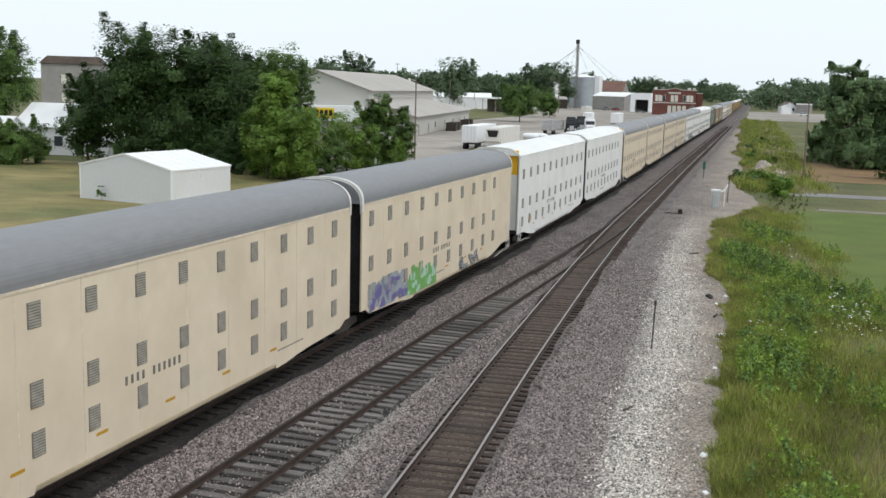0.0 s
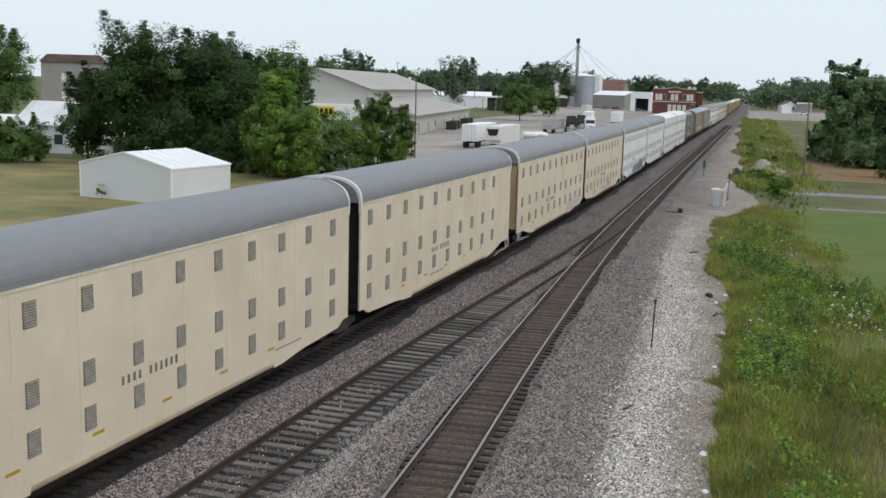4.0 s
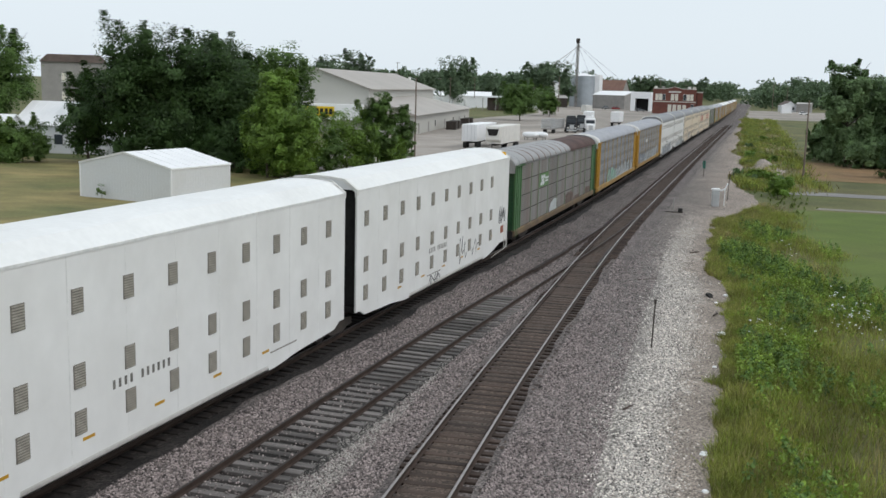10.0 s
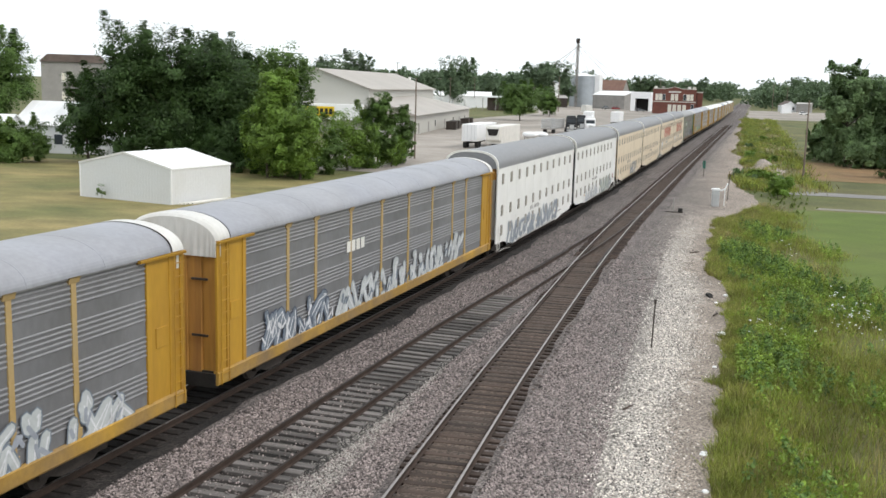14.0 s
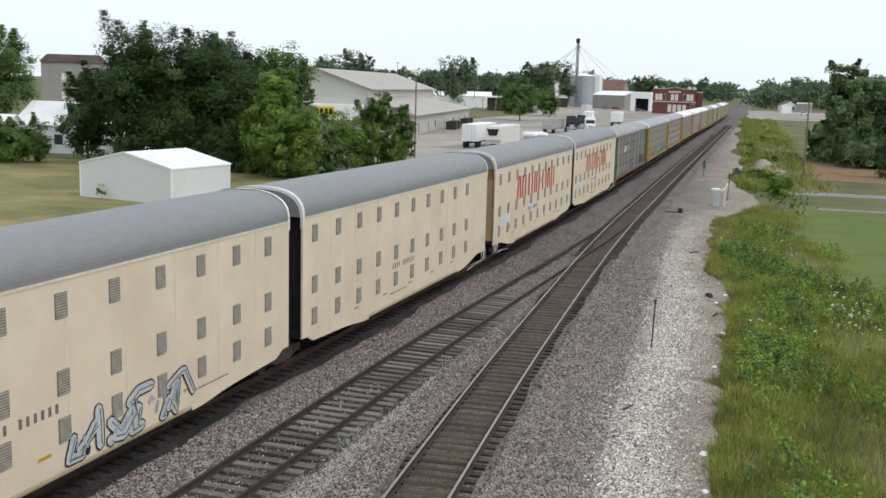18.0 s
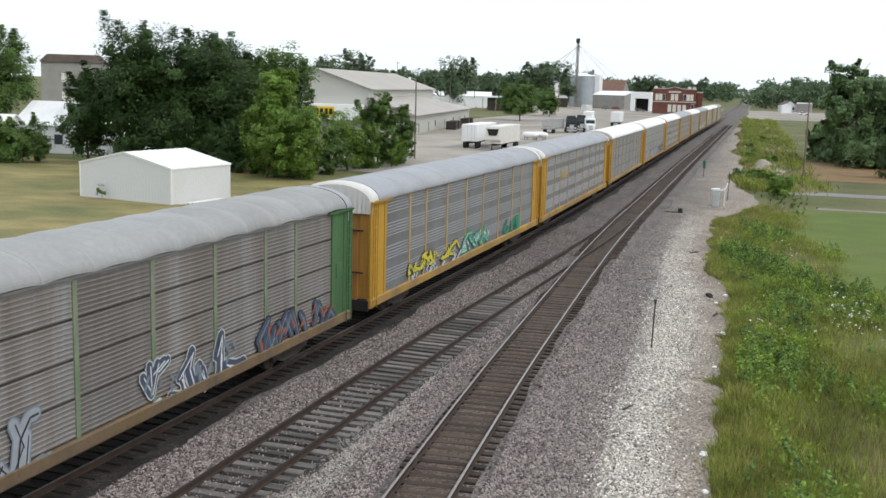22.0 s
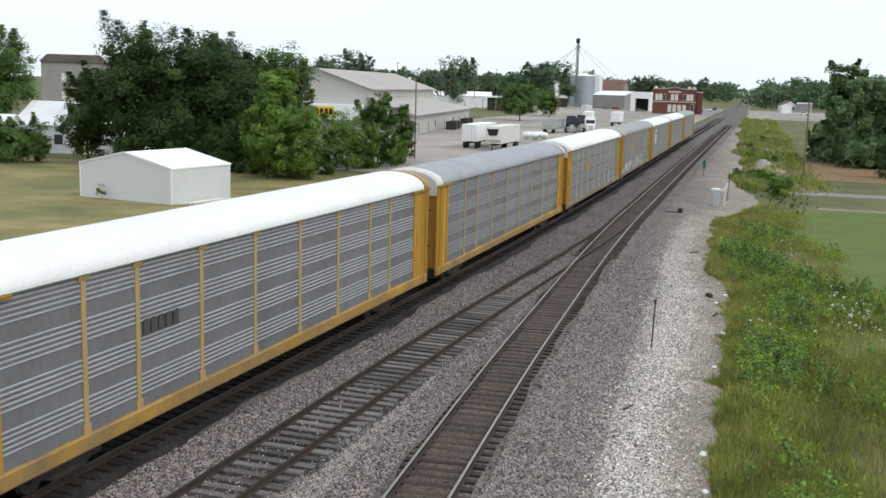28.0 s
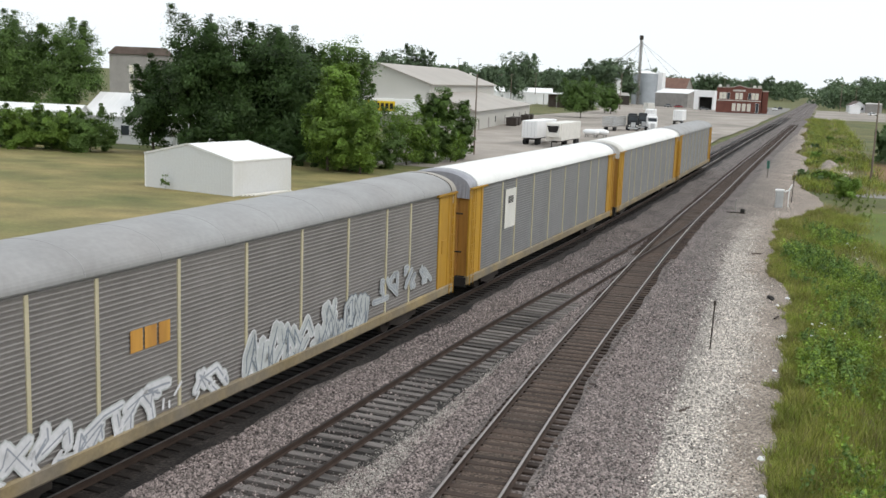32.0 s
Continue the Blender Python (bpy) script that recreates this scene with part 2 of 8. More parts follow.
M_BED = mat("track_ballast", (0.136, 0.115, 0.110), rough=0.95, var=0.25, scale=0.5, fine=5.0, bump=0.9, dist=0.03,
            stain=(0.125, 0.108, 0.099), amount=0.6, stain_scale=0.22, stretch=(1.3, 0.7, 1), world_space=True, cells=20.0)
M_FINES = mat("fouled_ballast", (0.096, 0.066, 0.050), rough=0.95, var=0.3, scale=0.6, fine=8.0, bump=0.8, dist=0.02,
              stain=(0.07, 0.058, 0.05), amount=0.7, stain_scale=0.4, world_space=True, cells=24.0)
M_DIRT = mat("tan_dirt", (0.335, 0.285, 0.245), rough=0.95, var=0.25, scale=0.5, fine=7.0, bump=0.6, dist=0.02,
             stain=(0.22, 0.19, 0.165), amount=0.7, stain_scale=0.35, world_space=True, cells=20.0)
# oil-soaked stone, its colour also holding the shade under the train
M_OILY_SHADE = mat("oily_shaded_ballast", (0.016, 0.013, 0.012), rough=0.85, var=0.35, scale=0.8, fine=8, bump=0.7, dist=0.025, stain=(0.048, 0.040, 0.036), amount=0.55, stain_scale=0.8, world_space=True, cells=17.0)
# dirt colour taken near black to paint the shade between siding ties
M_CRIB = mat("crib_dirt", (0.016, 0.014, 0.013), rough=0.95, var=0.35, scale=1.2, fine=9, bump=0.6, dist=0.02, stain=(0.045, 0.04, 0.037), amount=0.5, stain_scale=0.7, world_space=True, cells=22.0)
M_STONE = mat("ballast_stone", (0.245, 0.205, 0.196), rough=0.9, var=0.2, scale=3, fine=20, bump=0, island=0.9, world_space=True)
M_SPILL = mat("greyish_spilled_stone", (0.34, 0.315, 0.29), rough=0.9, var=0.2, scale=3, fine=20, bump=0, island=0.6, world_space=True)
M_PALE = mat("pale_stone", (0.52, 0.48, 0.44), rough=0.9, var=0.2, scale=3, fine=20, bump=0, island=0.9, world_space=True)

rng = np.random.default_rng(7)


def wob(y, seed, amp=0.4):
    return amp * (math.sin(y * 0.31 + seed) + 0.6 * math.sin(y * 0.83 + seed * 2.1) + 0.4 * math.sin(y * 2.1 + seed * 3.7)) / 2


def ground_z(x):
    if x < -22:
        return -0.6
    if x < -1:
        return -0.78
    return -0.78 + 0.3 * min(1, (x + 1) / 1.2)


def sheet(name, left, right, y0, y1, step, z, material, label, category, amp=0.4, cross=4, seed=1.0, zr=None):
    """A sheet on the ground between two edges x(y), with ragged borders."""
    g, ys = Geo(), []
    y = y0
    while y < y1:
        ys.append(y)
        y += step * (1 + max(0, y) / 60)
    ys.append(y1)
    zr = z if zr is None else zr
    for y in ys:
        a, b = left(y) + wob(y, seed, amp), right(y) + wob(y, seed + 5, amp)
        for i in range(cross + 1):
            t = i / cross
            g.v.append((a + (b - a) * t, y, z + (zr - z) * t))
    n = cross + 1
    for j in range(len(ys) - 1):
        for i in range(cross):
            g.f.append((j * n + i, j * n + i + 1, (j + 1) * n + i + 1, (j + 1) * n + i)), g.mi.append(0)
    return solid(name, g, material, label, category, kind="structure")


g = Geo()
gx = [-3500, -1500, -700, -350, -180, -110, -70, -45, -30, -22, -21, -12, -1, 0.2, 3, 8, 15, 30, 60, 120, 250, 600, 1500, 3500]
gy = [-1500, -600, -200, -60, 0, 20, 40, 60, 80, 110, 150, 220, 320, 450, 650, 900, 1400, 2500, 4500]
for y in gy:
    for x in gx:
        g.v.append((x, y, ground_z(x)))
for j in range(len(gy) - 1):
    for i in range(len(gx) - 1):
        k = j * len(gx) + i
        g.f.append((k, k + 1, k + len(gx) + 1, k + len(gx))), g.mi.append(0)
solid("ground", g, M_GRASS, "rough green and straw-coloured grass ground", "ground", kind="structure")


def road_edge(y):
    """The right edge of the gravel strip beside the main line."""
    bend = (0.8 * math.sin(y * 0.09) + 0.5 * math.sin(y * 0.23)) * min(1.0, max(0.0, (y - 116) / 12))
    rag = 0.10 * math.sin(y * 1.13) + 0.07 * math.sin(y * 2.71 + 1) + 0.05 * math.sin(y * 5.3 + 2) + 0.04 * math.sin(y * 9.7)
    return bend + rag + float(np.interp(y, [-60, 25, 55, 59, 84, 90, 97, 106, 116, 205, 390, 900], [0.0, -0.1, -0.25, -1.5, -1.8, 0.2, 1.7, 1.2, -0.6, -1.4, -2.2, 3]))


# ballast bed with its shoulders, one strip under all tracks
g = Geo()
ys = [-900, -400, -150] + list(np.arange(-60, 120, 2.0)) + list(np.arange(120, 400, 8.0)) + list(np.arange(400, 1500, 40.0))
for y in ys:
    a, b = TRAIN.x(y), MAIN.x(y) if y > -150 else TRAIN.x(y) + 12
    for x, z in ((a - 4.6, -0.76), (a - 2.5, -0.27), (a + 1.6, -0.25), ((a + b) / 2, -0.30), (b - 1.5, -0.24), (b + 1.6, -0.25), (b + 3.0, -0.36)):
        g.v.append((x + wob(y, x, 0.15), y, z + 0.012 * wob(y * 3, x * 2, 1)))
for j in range(len(ys) - 1):
    for i in range(6):
        k = j * 7 + i
        g.f.append((k, k + 1, k + 8, k + 7)), g.mi.append(0)
solid("ballast_bed", g, M_BED, "grey-brown crushed stone ballast under the railway tracks", "ballast", kind="structure")
# service strip: ballast shoulder, limestone chips and dirt run into one another from the rails to the grass
def strip_mat():
    m = mat("service_strip_gravel", (0.3, 0.3, 0.3), rough=0.95, var=0.2, scale=0.35, fine=6.0, bump=0.9, dist=0.025, world_space=True, cells=24.0)
    n, ln = m.node_tree.nodes, m.node_tree.links
    rgb = [q for q in n if q.bl_idname == "ShaderNodeRGB"][0]
    uv = n.new("ShaderNodeUVMap")
    uv.uv_map = "across"
    sep = n.new("ShaderNodeSeparateXYZ")
    ln.new(uv.outputs[0], sep.inputs[0])
    pos = n.new("ShaderNodeNewGeometry").outputs["Position"]
    total = sep.outputs[0]
    for scale, amp in ((0.22, 0.22), (1.6, 0.24), (9.0, 0.14)):     # the borders wander and mix
        t = n.new("ShaderNodeTexNoise")
        t.inputs["Scale"].default_value, t.inputs["Detail"].default_value = scale, 4.0
        ln.new(pos, t.inputs["Vector"])
        k = n.new("ShaderNodeMath")
        k.operation = "MULTIPLY_ADD"
        k.inputs[1].default_value, k.inputs[2].default_value = amp, -amp / 2
        a = n.new("ShaderNodeMath")
        ln.new(t.outputs["Fac"], k.inputs[0]), ln.new(k.outputs[0], a.inputs[0]), ln.new(total, a.inputs[1])
        total = a.outputs[0]

    def ramp(stops):
        r = n.new("ShaderNodeValToRGB")
        e = r.color_ramp.elements
        e[0].position, e[0].color = stops[0][0], (*stops[0][1], 1)
        e[1].position, e[1].color = stops[-1][0], (*stops[-1][1], 1)
        for p, c in stops[1:-1]:
            e.new(p).color = (*c, 1)
        ln.new(total, r.inputs[0])
        return r.outputs[0]
    near = ramp(((0.08, (0.145, 0.128, 0.120)), (0.30, (0.160, 0.145, 0.135)), (0.42, (0.240, 0.215, 0.196)), (0.52, (0.385, 0.345, 0.312)), (0.68, (0.375, 0.332, 0.295)), (0.80, (0.300, 0.252, 0.215)), (0.97, (0.255, 0.213, 0.180))))
    far = ramp(((0.05, (0.158, 0.138, 0.125)), (0.35, (0.210, 0.180, 0.159)), (0.65, (0.263, 0.220, 0.190)), (1.0, (0.299, 0.250, 0.213))))
    f = n.new("ShaderNodeMapRange")
    f.inputs["From Min"].default_value, f.inputs["From Max"].default_value = 55, 92
    mx = n.new("ShaderNodeMix")
    mx.data_type = "RGBA"
    ln.new(sep.outputs[1], f.inputs["Value"]), ln.new(f.outputs[0], mx.inputs[0]), ln.new(near, mx.inputs[6]), ln.new(far, mx.inputs[7])
    for lk in list(rgb.outputs[0].links):
        to = lk.to_socket
        ln.new(mx.outputs[2], to)
    n.remove(rgb)
    return m


M_STRIP = strip_mat()
strip = sheet("service_strip", lambda y: MAIN.x(y) + 1.9, road_edge, -60, 900, 0.45, -0.30, M_STRIP, "pale crushed stone service strip beside the rails",
              "gravel", amp=0.05, cross=8, seed=2, zr=-0.405)
uvs = strip.data.uv_layers.new(name="across")
for lp in strip.data.loops:
    q = strip.data.vertices[lp.vertex_index].co
    uvs.data[lp.index].uv = ((q.x - MAIN.x(q.y) - 1.9) / (road_edge(q.y) - MAIN.x(q.y) - 1.9), q.y)
sheet("fouled_strip", lambda y: MAIN.x(y) - 0.62, lambda y: MAIN.x(y) + 0.62, -60, 300, 1.0, -0.194, M_FINES, "brown fouled ballast between the rails",
      "ballast", amp=0.05, cross=2, seed=3)
# oil stain and the train's underside shade, painted as one dark sheet
sheet("oily_strip", lambda y: TRAIN.x(y) - 1.9, lambda y: TRAIN.x(y) + 1.72, -60, 420, 0.5, -0.228, M_OILY_SHADE, "oil-stained ballast painted darker for the train's shade",
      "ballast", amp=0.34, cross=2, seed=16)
# dirt sheet whose dark colour stands for shade in the tie gaps
sheet("crib_dirt", lambda y: SIDING.x(y) - 1.25, lambda y: SIDING.x(y) + 1.5, 23, 47, 0.6, -0.232, M_CRIB, "dirt between the siding ties, painted dark as gap shade",
      "ballast", amp=0.12, cross=2, seed=15)
sheet("dry_lawn", lambda y: -190, lambda y: TRAIN.x(y) - 6.5, -60, 108, 3.0, -0.585, M_DRY, "dry yellow-green mown grass", "lawn", amp=1.0, seed=4)
sheet("gravel_lot", lambda y: float(np.interp(y, [112, 135, 200, 300, 420, 640], [-50, -62, -75, -84, -82, -140])), lambda y: TRAIN.x(y) - 6.0, 112, 640, 4.0, -0.56, M_LOT,
      "pale compacted gravel yard", "yard", amp=0.8, seed=6)
sheet("mown_lawn", lambda y: float(np.interp(y, [30, 53, 71, 88, 96], [9.0, 6.0, 4.4, 3.4, 4.6])), lambda y: 160, 26, 96, 2.0, -0.455, M_LAWN,
      "smooth mown green lawn", "lawn", amp=0.3, seed=8)
sheet("dirt_path", lambda y: 6.5, lambda y: 160, 97.2, 98.6, 1.0, -0.45, M_LOT, "narrow pale dirt path across grass", "path", amp=0.3, cross=12, seed=9)
sheet("side_road", lambda y: 3.0, lambda y: 160, 110.5, 114.5, 1.0, -0.44, M_ROAD, "narrow grey side road", "road", amp=0.2, cross=12, seed=10)
sheet("bare_field", lambda y: 7.6, lambda y: 70, 131, 166, 2.0, -0.45, M_FIELD, "brown bare field", "field", amp=0.6, seed=11)
sheet("crossing_yard", lambda y: TRAIN.x(y) - 34, lambda y: TRAIN.x(y) - 5.5, 470, 690, 6.0, -0.54, M_ROAD, "grey paved yard beside the tracks", "yard", amp=0.8, seed=12)
sheet("bare_patch", lambda y: 1.6 - 0.5 * math.sin((y - 134) / 8), lambda y: 4.2 + 1.2 * math.sin((y - 134) / 8), 134, 158, 1.5, -0.44, M_DIRT, "bare tan earth among the weeds", "dirt", amp=0.5, seed=41)
sheet("bare_patch", lambda y: -0.2, lambda y: 1.6, 186, 225, 2.5, -0.44, M_DIRT, "bare tan earth among the weeds", "dirt", amp=0.6, seed=43)
sheet("far_yard", lambda y: 0.8, lambda y: 60, 430, 640, 6.0, -0.43, M_LOT, "pale gravel yard beyond the weeds", "yard", amp=1.0, seed=13)

# low heap of tan earth in the weeds
g, n, m = Geo(), 18, 6
for j in range(m + 1):
    q = j / m
    for i in range(n):
        a = 2 * math.pi * i / n
        k = q * (1 + 0.12 * math.sin(3 * a + 1) + 0.07 * math.sin(7 * a))
        g.v.append((1.7 * k * math.cos(a), 6.0 * k * math.sin(a), 1.15 * (1 - q * q) ** 1.5 + 0.08 * math.sin(5 * a + 9 * q) * (1 - q)))
for j in range(m):
    for i in range(n):
        g.f.append((j * n + i, (j + 1) * n + i, (j + 1) * n + (i + 1) % n, j * n + (i + 1) % n)), g.mi.append(0)
solid("earth_heap", g, M_DIRT, "low heap of tan earth among weeds", "earth heap", m=pose(2.6, 150, -0.5), smooth=True)

# ---- rails and ties ----
M_RAIL = mat("rusty_rail", (0.055, 0.036, 0.028), rough=0.75, metal=0.3, var=0.25, scale=2, fine=30, bump=0.2, world_space=True)
M_HEAD = mat("polished_rail_head", (0.36, 0.325, 0.31), rough=0.42, metal=0.85, var=0.1, scale=3, fine=30, bump=0.05, world_space=True)
M_DULL = mat("dull_rail_head", (0.036, 0.027, 0.024), rough=0.55, metal=0.5, var=0.2, scale=3, fine=30, bump=0.1, world_space=True)
M_TIE = mat("creosoted_tie", (0.056, 0.038, 0.030), rough=0.9, var=0.3, scale=1.5, fine=18, bump=0.5, dist=0.012, stretch=(0.4, 3, 3), rand=0.4)
# oily wood, blackened further to paint the shade below the wagons
M_TIE_DARK = mat("oily_shaded_tie", (0.019, 0.015, 0.013), rough=0.85, var=0.3, scale=1.5, fine=18, bump=0.5, dist=0.012, stretch=(0.4, 3, 3), rand=0.4)
M_TIE_GREY = mat("weathered_grey_tie", (0.130, 0.117, 0.111), rough=0.9, var=0.35, scale=1.5, fine=18, bump=0.6, dist=0.015, stretch=(0.35, 3, 3), rand=0.45)
RAIL = [(-0.075, -0.178), (0.075, -0.178), (0.075, -0.165), (0.012, -0.145), (0.012, -0.045), (0.037, -0.035), (0.037, -0.006), (0.028, 0.0),
        (-0.028, 0.0), (-0.037, -0.006), (-0.037, -0.035), (-0.012, -0.045), (-0.012, -0.145), (-0.075, -0.165)]


def rail(line, off, y0, y1, head, parent, drop=0.0, label="", name="rail"):
    ys, y = [], y0
    while y < y1:
        ys.append(y)
        y += 1.5 * (1 + max(0.0, y - 60) / 40)
    ys.append(y1)
    v, f, mi, n = [], [], [], len(RAIL)
    for y in ys:
        d = 0.25
        t = np.array([line.x(y + d) - line.x(y - d), 2 * d])
        t /= np.linalg.norm(t)
        for a, z in RAIL:
            v.append((line.x(y) + t[1] * (off + a), y - t[0] * (off + a), z - drop))
    for j in range(len(ys) - 1):
        for i in range(n):
            k = (i + 1) % n
            f.append((j * n + i, (j + 1) * n + i, (j + 1) * n + k, j * n + k)[::-1])
            mi.append(1 if 6 <= i <= 8 else 0)
    g = Geo()
    g.v, g.f, g.mi = v, f, mi
    return part(name, g, (M_RAIL, head), parent, label)


def tie_mesh(name, material, half, dy=0.115, top=0.0):
    g = Geo()
    g.box(-half, half, -dy, dy, -0.16, top, c=0.012)
    return g.mesh(name, material)


def lay_ties(line, y0, y1, material, parent, half=1.295, top=-0.172, seed=1, near=(18, 105), spacing=0.53, jitter=0.03, dy=0.115):
    me, r = tie_mesh("tie", material, half, dy), random.Random(seed)
    far, y = Geo(), y0
    while y < y1:
        h = math.atan2(-(line.x(y + 0.5) - line.x(y - 0.5)), 1.0)
        m = Matrix.Translation((line.x(y) + r.gauss(0, jitter), y, top + r.uniform(-0.012, 0.004))) @ Matrix.Rotation(h + r.gauss(0, 0.012), 4, "Z")
        if near[0] <= y <= near[1]:
            part("tie", me, None, parent, at=m)
        elif y > -60:
            k = len(far.v)
            far.v.extend(tuple(m @ Vector(q)) for q in ((-half, -0.11, 0), (half, -0.11, 0), (half, 0.11, 0), (-half, 0.11, 0), (-half, -0.11, -0.1), (half, -0.11, -0.1), (half, 0.11, -0.1), (-half, 0.11, -0.1)))
            for q in ((0, 1, 2, 3), (0, 4, 5, 1), (1, 5, 6, 2), (2, 6, 7, 3), (3, 7, 4, 0)):
                far.f.append(tuple(k + i for i in q)), far.mi.append(0)
        y += spacing + r.uniform(-0.04, 0.04)
    if far.v:
        ob = part("distant_tie_row", far, material, parent)
        ob["kind"] = "stuff"


track = thing("railway_track", pose(0, 0, 0), "railway track with dark ties that carries the moving train", "railway track", "railway tracks")
for sd in (-1, 1):
    rail(TRAIN, sd * GAUGE / 2, -900, 1400, M_HEAD, track)
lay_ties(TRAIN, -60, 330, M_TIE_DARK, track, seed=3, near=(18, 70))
track = thing("railway_track", pose(0, 0, 0), "main line track with bright worn rail heads and brown ties", "railway track", "railway tracks")
for sd in (-1, 1):
    rail(MAIN, sd * GAUGE / 2, -200, 1400, M_HEAD, track)
lay_ties(MAIN, -60, 330, M_TIE, track, seed=5, top=-0.178)
sheet("ballast_fill", lambda y: MAIN.x(y) - 2.2, lambda y: MAIN.x(y) - 0.86 - 0.14 * abs(math.sin(y * 0.7)), -60, 60, 0.5, -0.22, M_BED, "stone ballast heaped over the tie ends", "ballast", amp=0.12, cross=3, seed=35, zr=-0.166)
sheet("ballast_fill", lambda y: MAIN.x(y) + 1.12, lambda y: MAIN.x(y) + 2.4, -60, 60, 0.5, -0.168, M_BED, "stone ballast beside the tie ends", "ballast", amp=0.16, cross=3, seed=37, zr=-0.31)
rail(MAIN, GAUGE / 2 - 0.13, 56.5, 64.0, M_DULL, track, 0.004, "dark guard rail", "guard_rail")
track = thing("railway_track", pose(0, 0, 0), "disused-looking siding with rusty rails and weathered grey ties", "railway track", "railway tracks")
rail(SIDING, -GAUGE / 2, -200, 85, M_DULL, track, 0.006)
rail(SIDING, GAUGE / 2, -200, 85, M_DULL, track, 0.008)
rail(SIDING, -GAUGE / 2 + 0.13, 53.5, 61.5, M_DULL, track, 0.004, "dark guard rail", "guard_rail")
lay_ties(SIDING, -60, 47, M_TIE_GREY, track, seed=8, dy=0.135, top=-0.176, spacing=0.50, jitter=0.07)
sheet("ballast_fill", lambda y: SIDING.x(y) - 2.3, lambda y: SIDING.x(y) - 0.84, -60, 48, 0.5, -0.20, M_BED, "stone ballast heaped over the tie ends", "ballast", amp=0.10, cross=3, seed=31, zr=-0.160)


def stones(name, n, place, size, material, label):
    """Loose stones as little uneven octahedra."""
    base = np.array([(1, 0, 0), (-1, 0, 0), (0, 1, 0), (0, -1, 0), (0, 0, 1), (0, 0, -1)], float)
    tri = np.array([(0, 2, 4), (2, 1, 4), (1, 3, 4), (3, 0, 4), (2, 0, 5), (1, 2, 5), (3, 1, 5), (0, 3, 5)])
    c = place(n)
    v = base[None] * rng.uniform(0.55, 1.25, (n, 6, 1)) * size * rng.uniform(0.6, 1.4, (n, 1, 1))
    a = rng.uniform(0, 6.28, n)
    ca, sa = np.cos(a)[:, None], np.sin(a)[:, None]
    v = np.stack([v[..., 0] * ca - v[..., 1] * sa, v[..., 0] * sa + v[..., 1] * ca, v[..., 2] * 0.8 + 0.25 * v[..., 0]], -1) + c[:, None]
    f = (tri[None] + 6 * np.arange(n)[:, None, None]).reshape(-1, 3)
    ob = new(name, raw_mesh(name, v.reshape(-1, 3), f, [material]))
    return tagged(ob, label, "stones", kind="stuff")


def bed_top(x, y):
    """Height of the stone surface between and beside the tracks."""
    a, b, c = TRAIN.x(y), MAIN.x(y), SIDING.x(y)
    z = float(np.interp(x, [a - 4.6, a - 2.5, a + 1.6, (a + b) / 2, b - 1.5, b + 1.6, b + 1.9, road_edge(y)], [-0.76, -0.27, -0.25, -0.30, -0.24, -0.25, -0.30, -0.405]))
    if y < 60:
        if b - 2.2 < x < b - 0.95:
            z = max(z, -0.22 + 0.054 * (x - b + 2.2) / 1.25)
        if b + 1.12 < x < b + 2.4:
            z = max(z, -0.168 - 0.142 * (x - b - 1.12) / 1.28)
    if y < 48 and c - 2.3 < x < c - 0.84:
        z = max(z, -0.20 + 0.04 * (x - c + 2.3) / 1.46)
    return z


def bed_place(n):
    y = 19 + 78 * (1 - rng.random(n) ** 0.30) ** 1.2
    a, b = np.array([TRAIN.x(v) for v in y]) + 1.75, np.array([MAIN.x(v) for v in y]) + 4.0
    x = a + (b - a) * rng.random(n) ** 0.95
    p = np.stack([x, y, [bed_top(u, v) + 0.004 for u, v in zip(x, y)]], 1)
    sx, mx = np.array([SIDING.x(v) for v in y]), b - 4.0
    bare = ((np.abs(x - sx) < 1.0 + 0.35 * (x > sx)) & (y < 45)) | (np.abs(x - mx) < 1.15 + 0.2 * (x > mx))
    p[bare, 2] = -0.9                           # cribs of the siding and the main line stay clear
    return p


def lime_place(n):
    y = 19 + 78 * (1 - rng.random(n) ** 0.36) ** 1.15
    a = np.array([MAIN.x(v) for v in y]) + 2.0
    b = np.array([road_edge(v) for v in y])
    x = a + (b - a) * np.clip(0.57 + 0.12 * rng.standard_normal(n) + 0.04 * np.sin(y * 0.35), 0.0, 0.97)
    return np.stack([x, y, [bed_top(u, v) + 0.004 for u, v in zip(x, y)]], 1)


def spill_place(n):
    y = 20.5 + 15 * rng.random(n) ** 1.1
    x = np.array([SIDING.x(v) for v in y]) + 1.72 + 0.36 * rng.standard_normal(n) + 0.2 * np.sin(y * 0.9)
    return np.stack([x, y, np.full(n, -0.24)], 1)


stones("ballast_stones", 95000, bed_place, 0.040, M_STONE, "loose grey ballast stones")
stones("limestone_chips", 20000, lime_place, 0.036, M_PALE, "loose pale limestone chips on the service strip")
stones("spilled_limestone", 6500, spill_place, 0.028, M_SPILL, "spill of pale stones beside the siding")


def crib_place(n):
    y = 19 + 12 * rng.random(n) ** 1.6
    x = np.array([SIDING.x(v) for v in y]) + rng.uniform(-0.68, 0.66, n)
    return np.stack([x, y, np.full(n, -0.185)], 1)


stones("crib_stones", 750, crib_place, 0.036, M_STONE, "loose ballast stones lying between the siding rails")

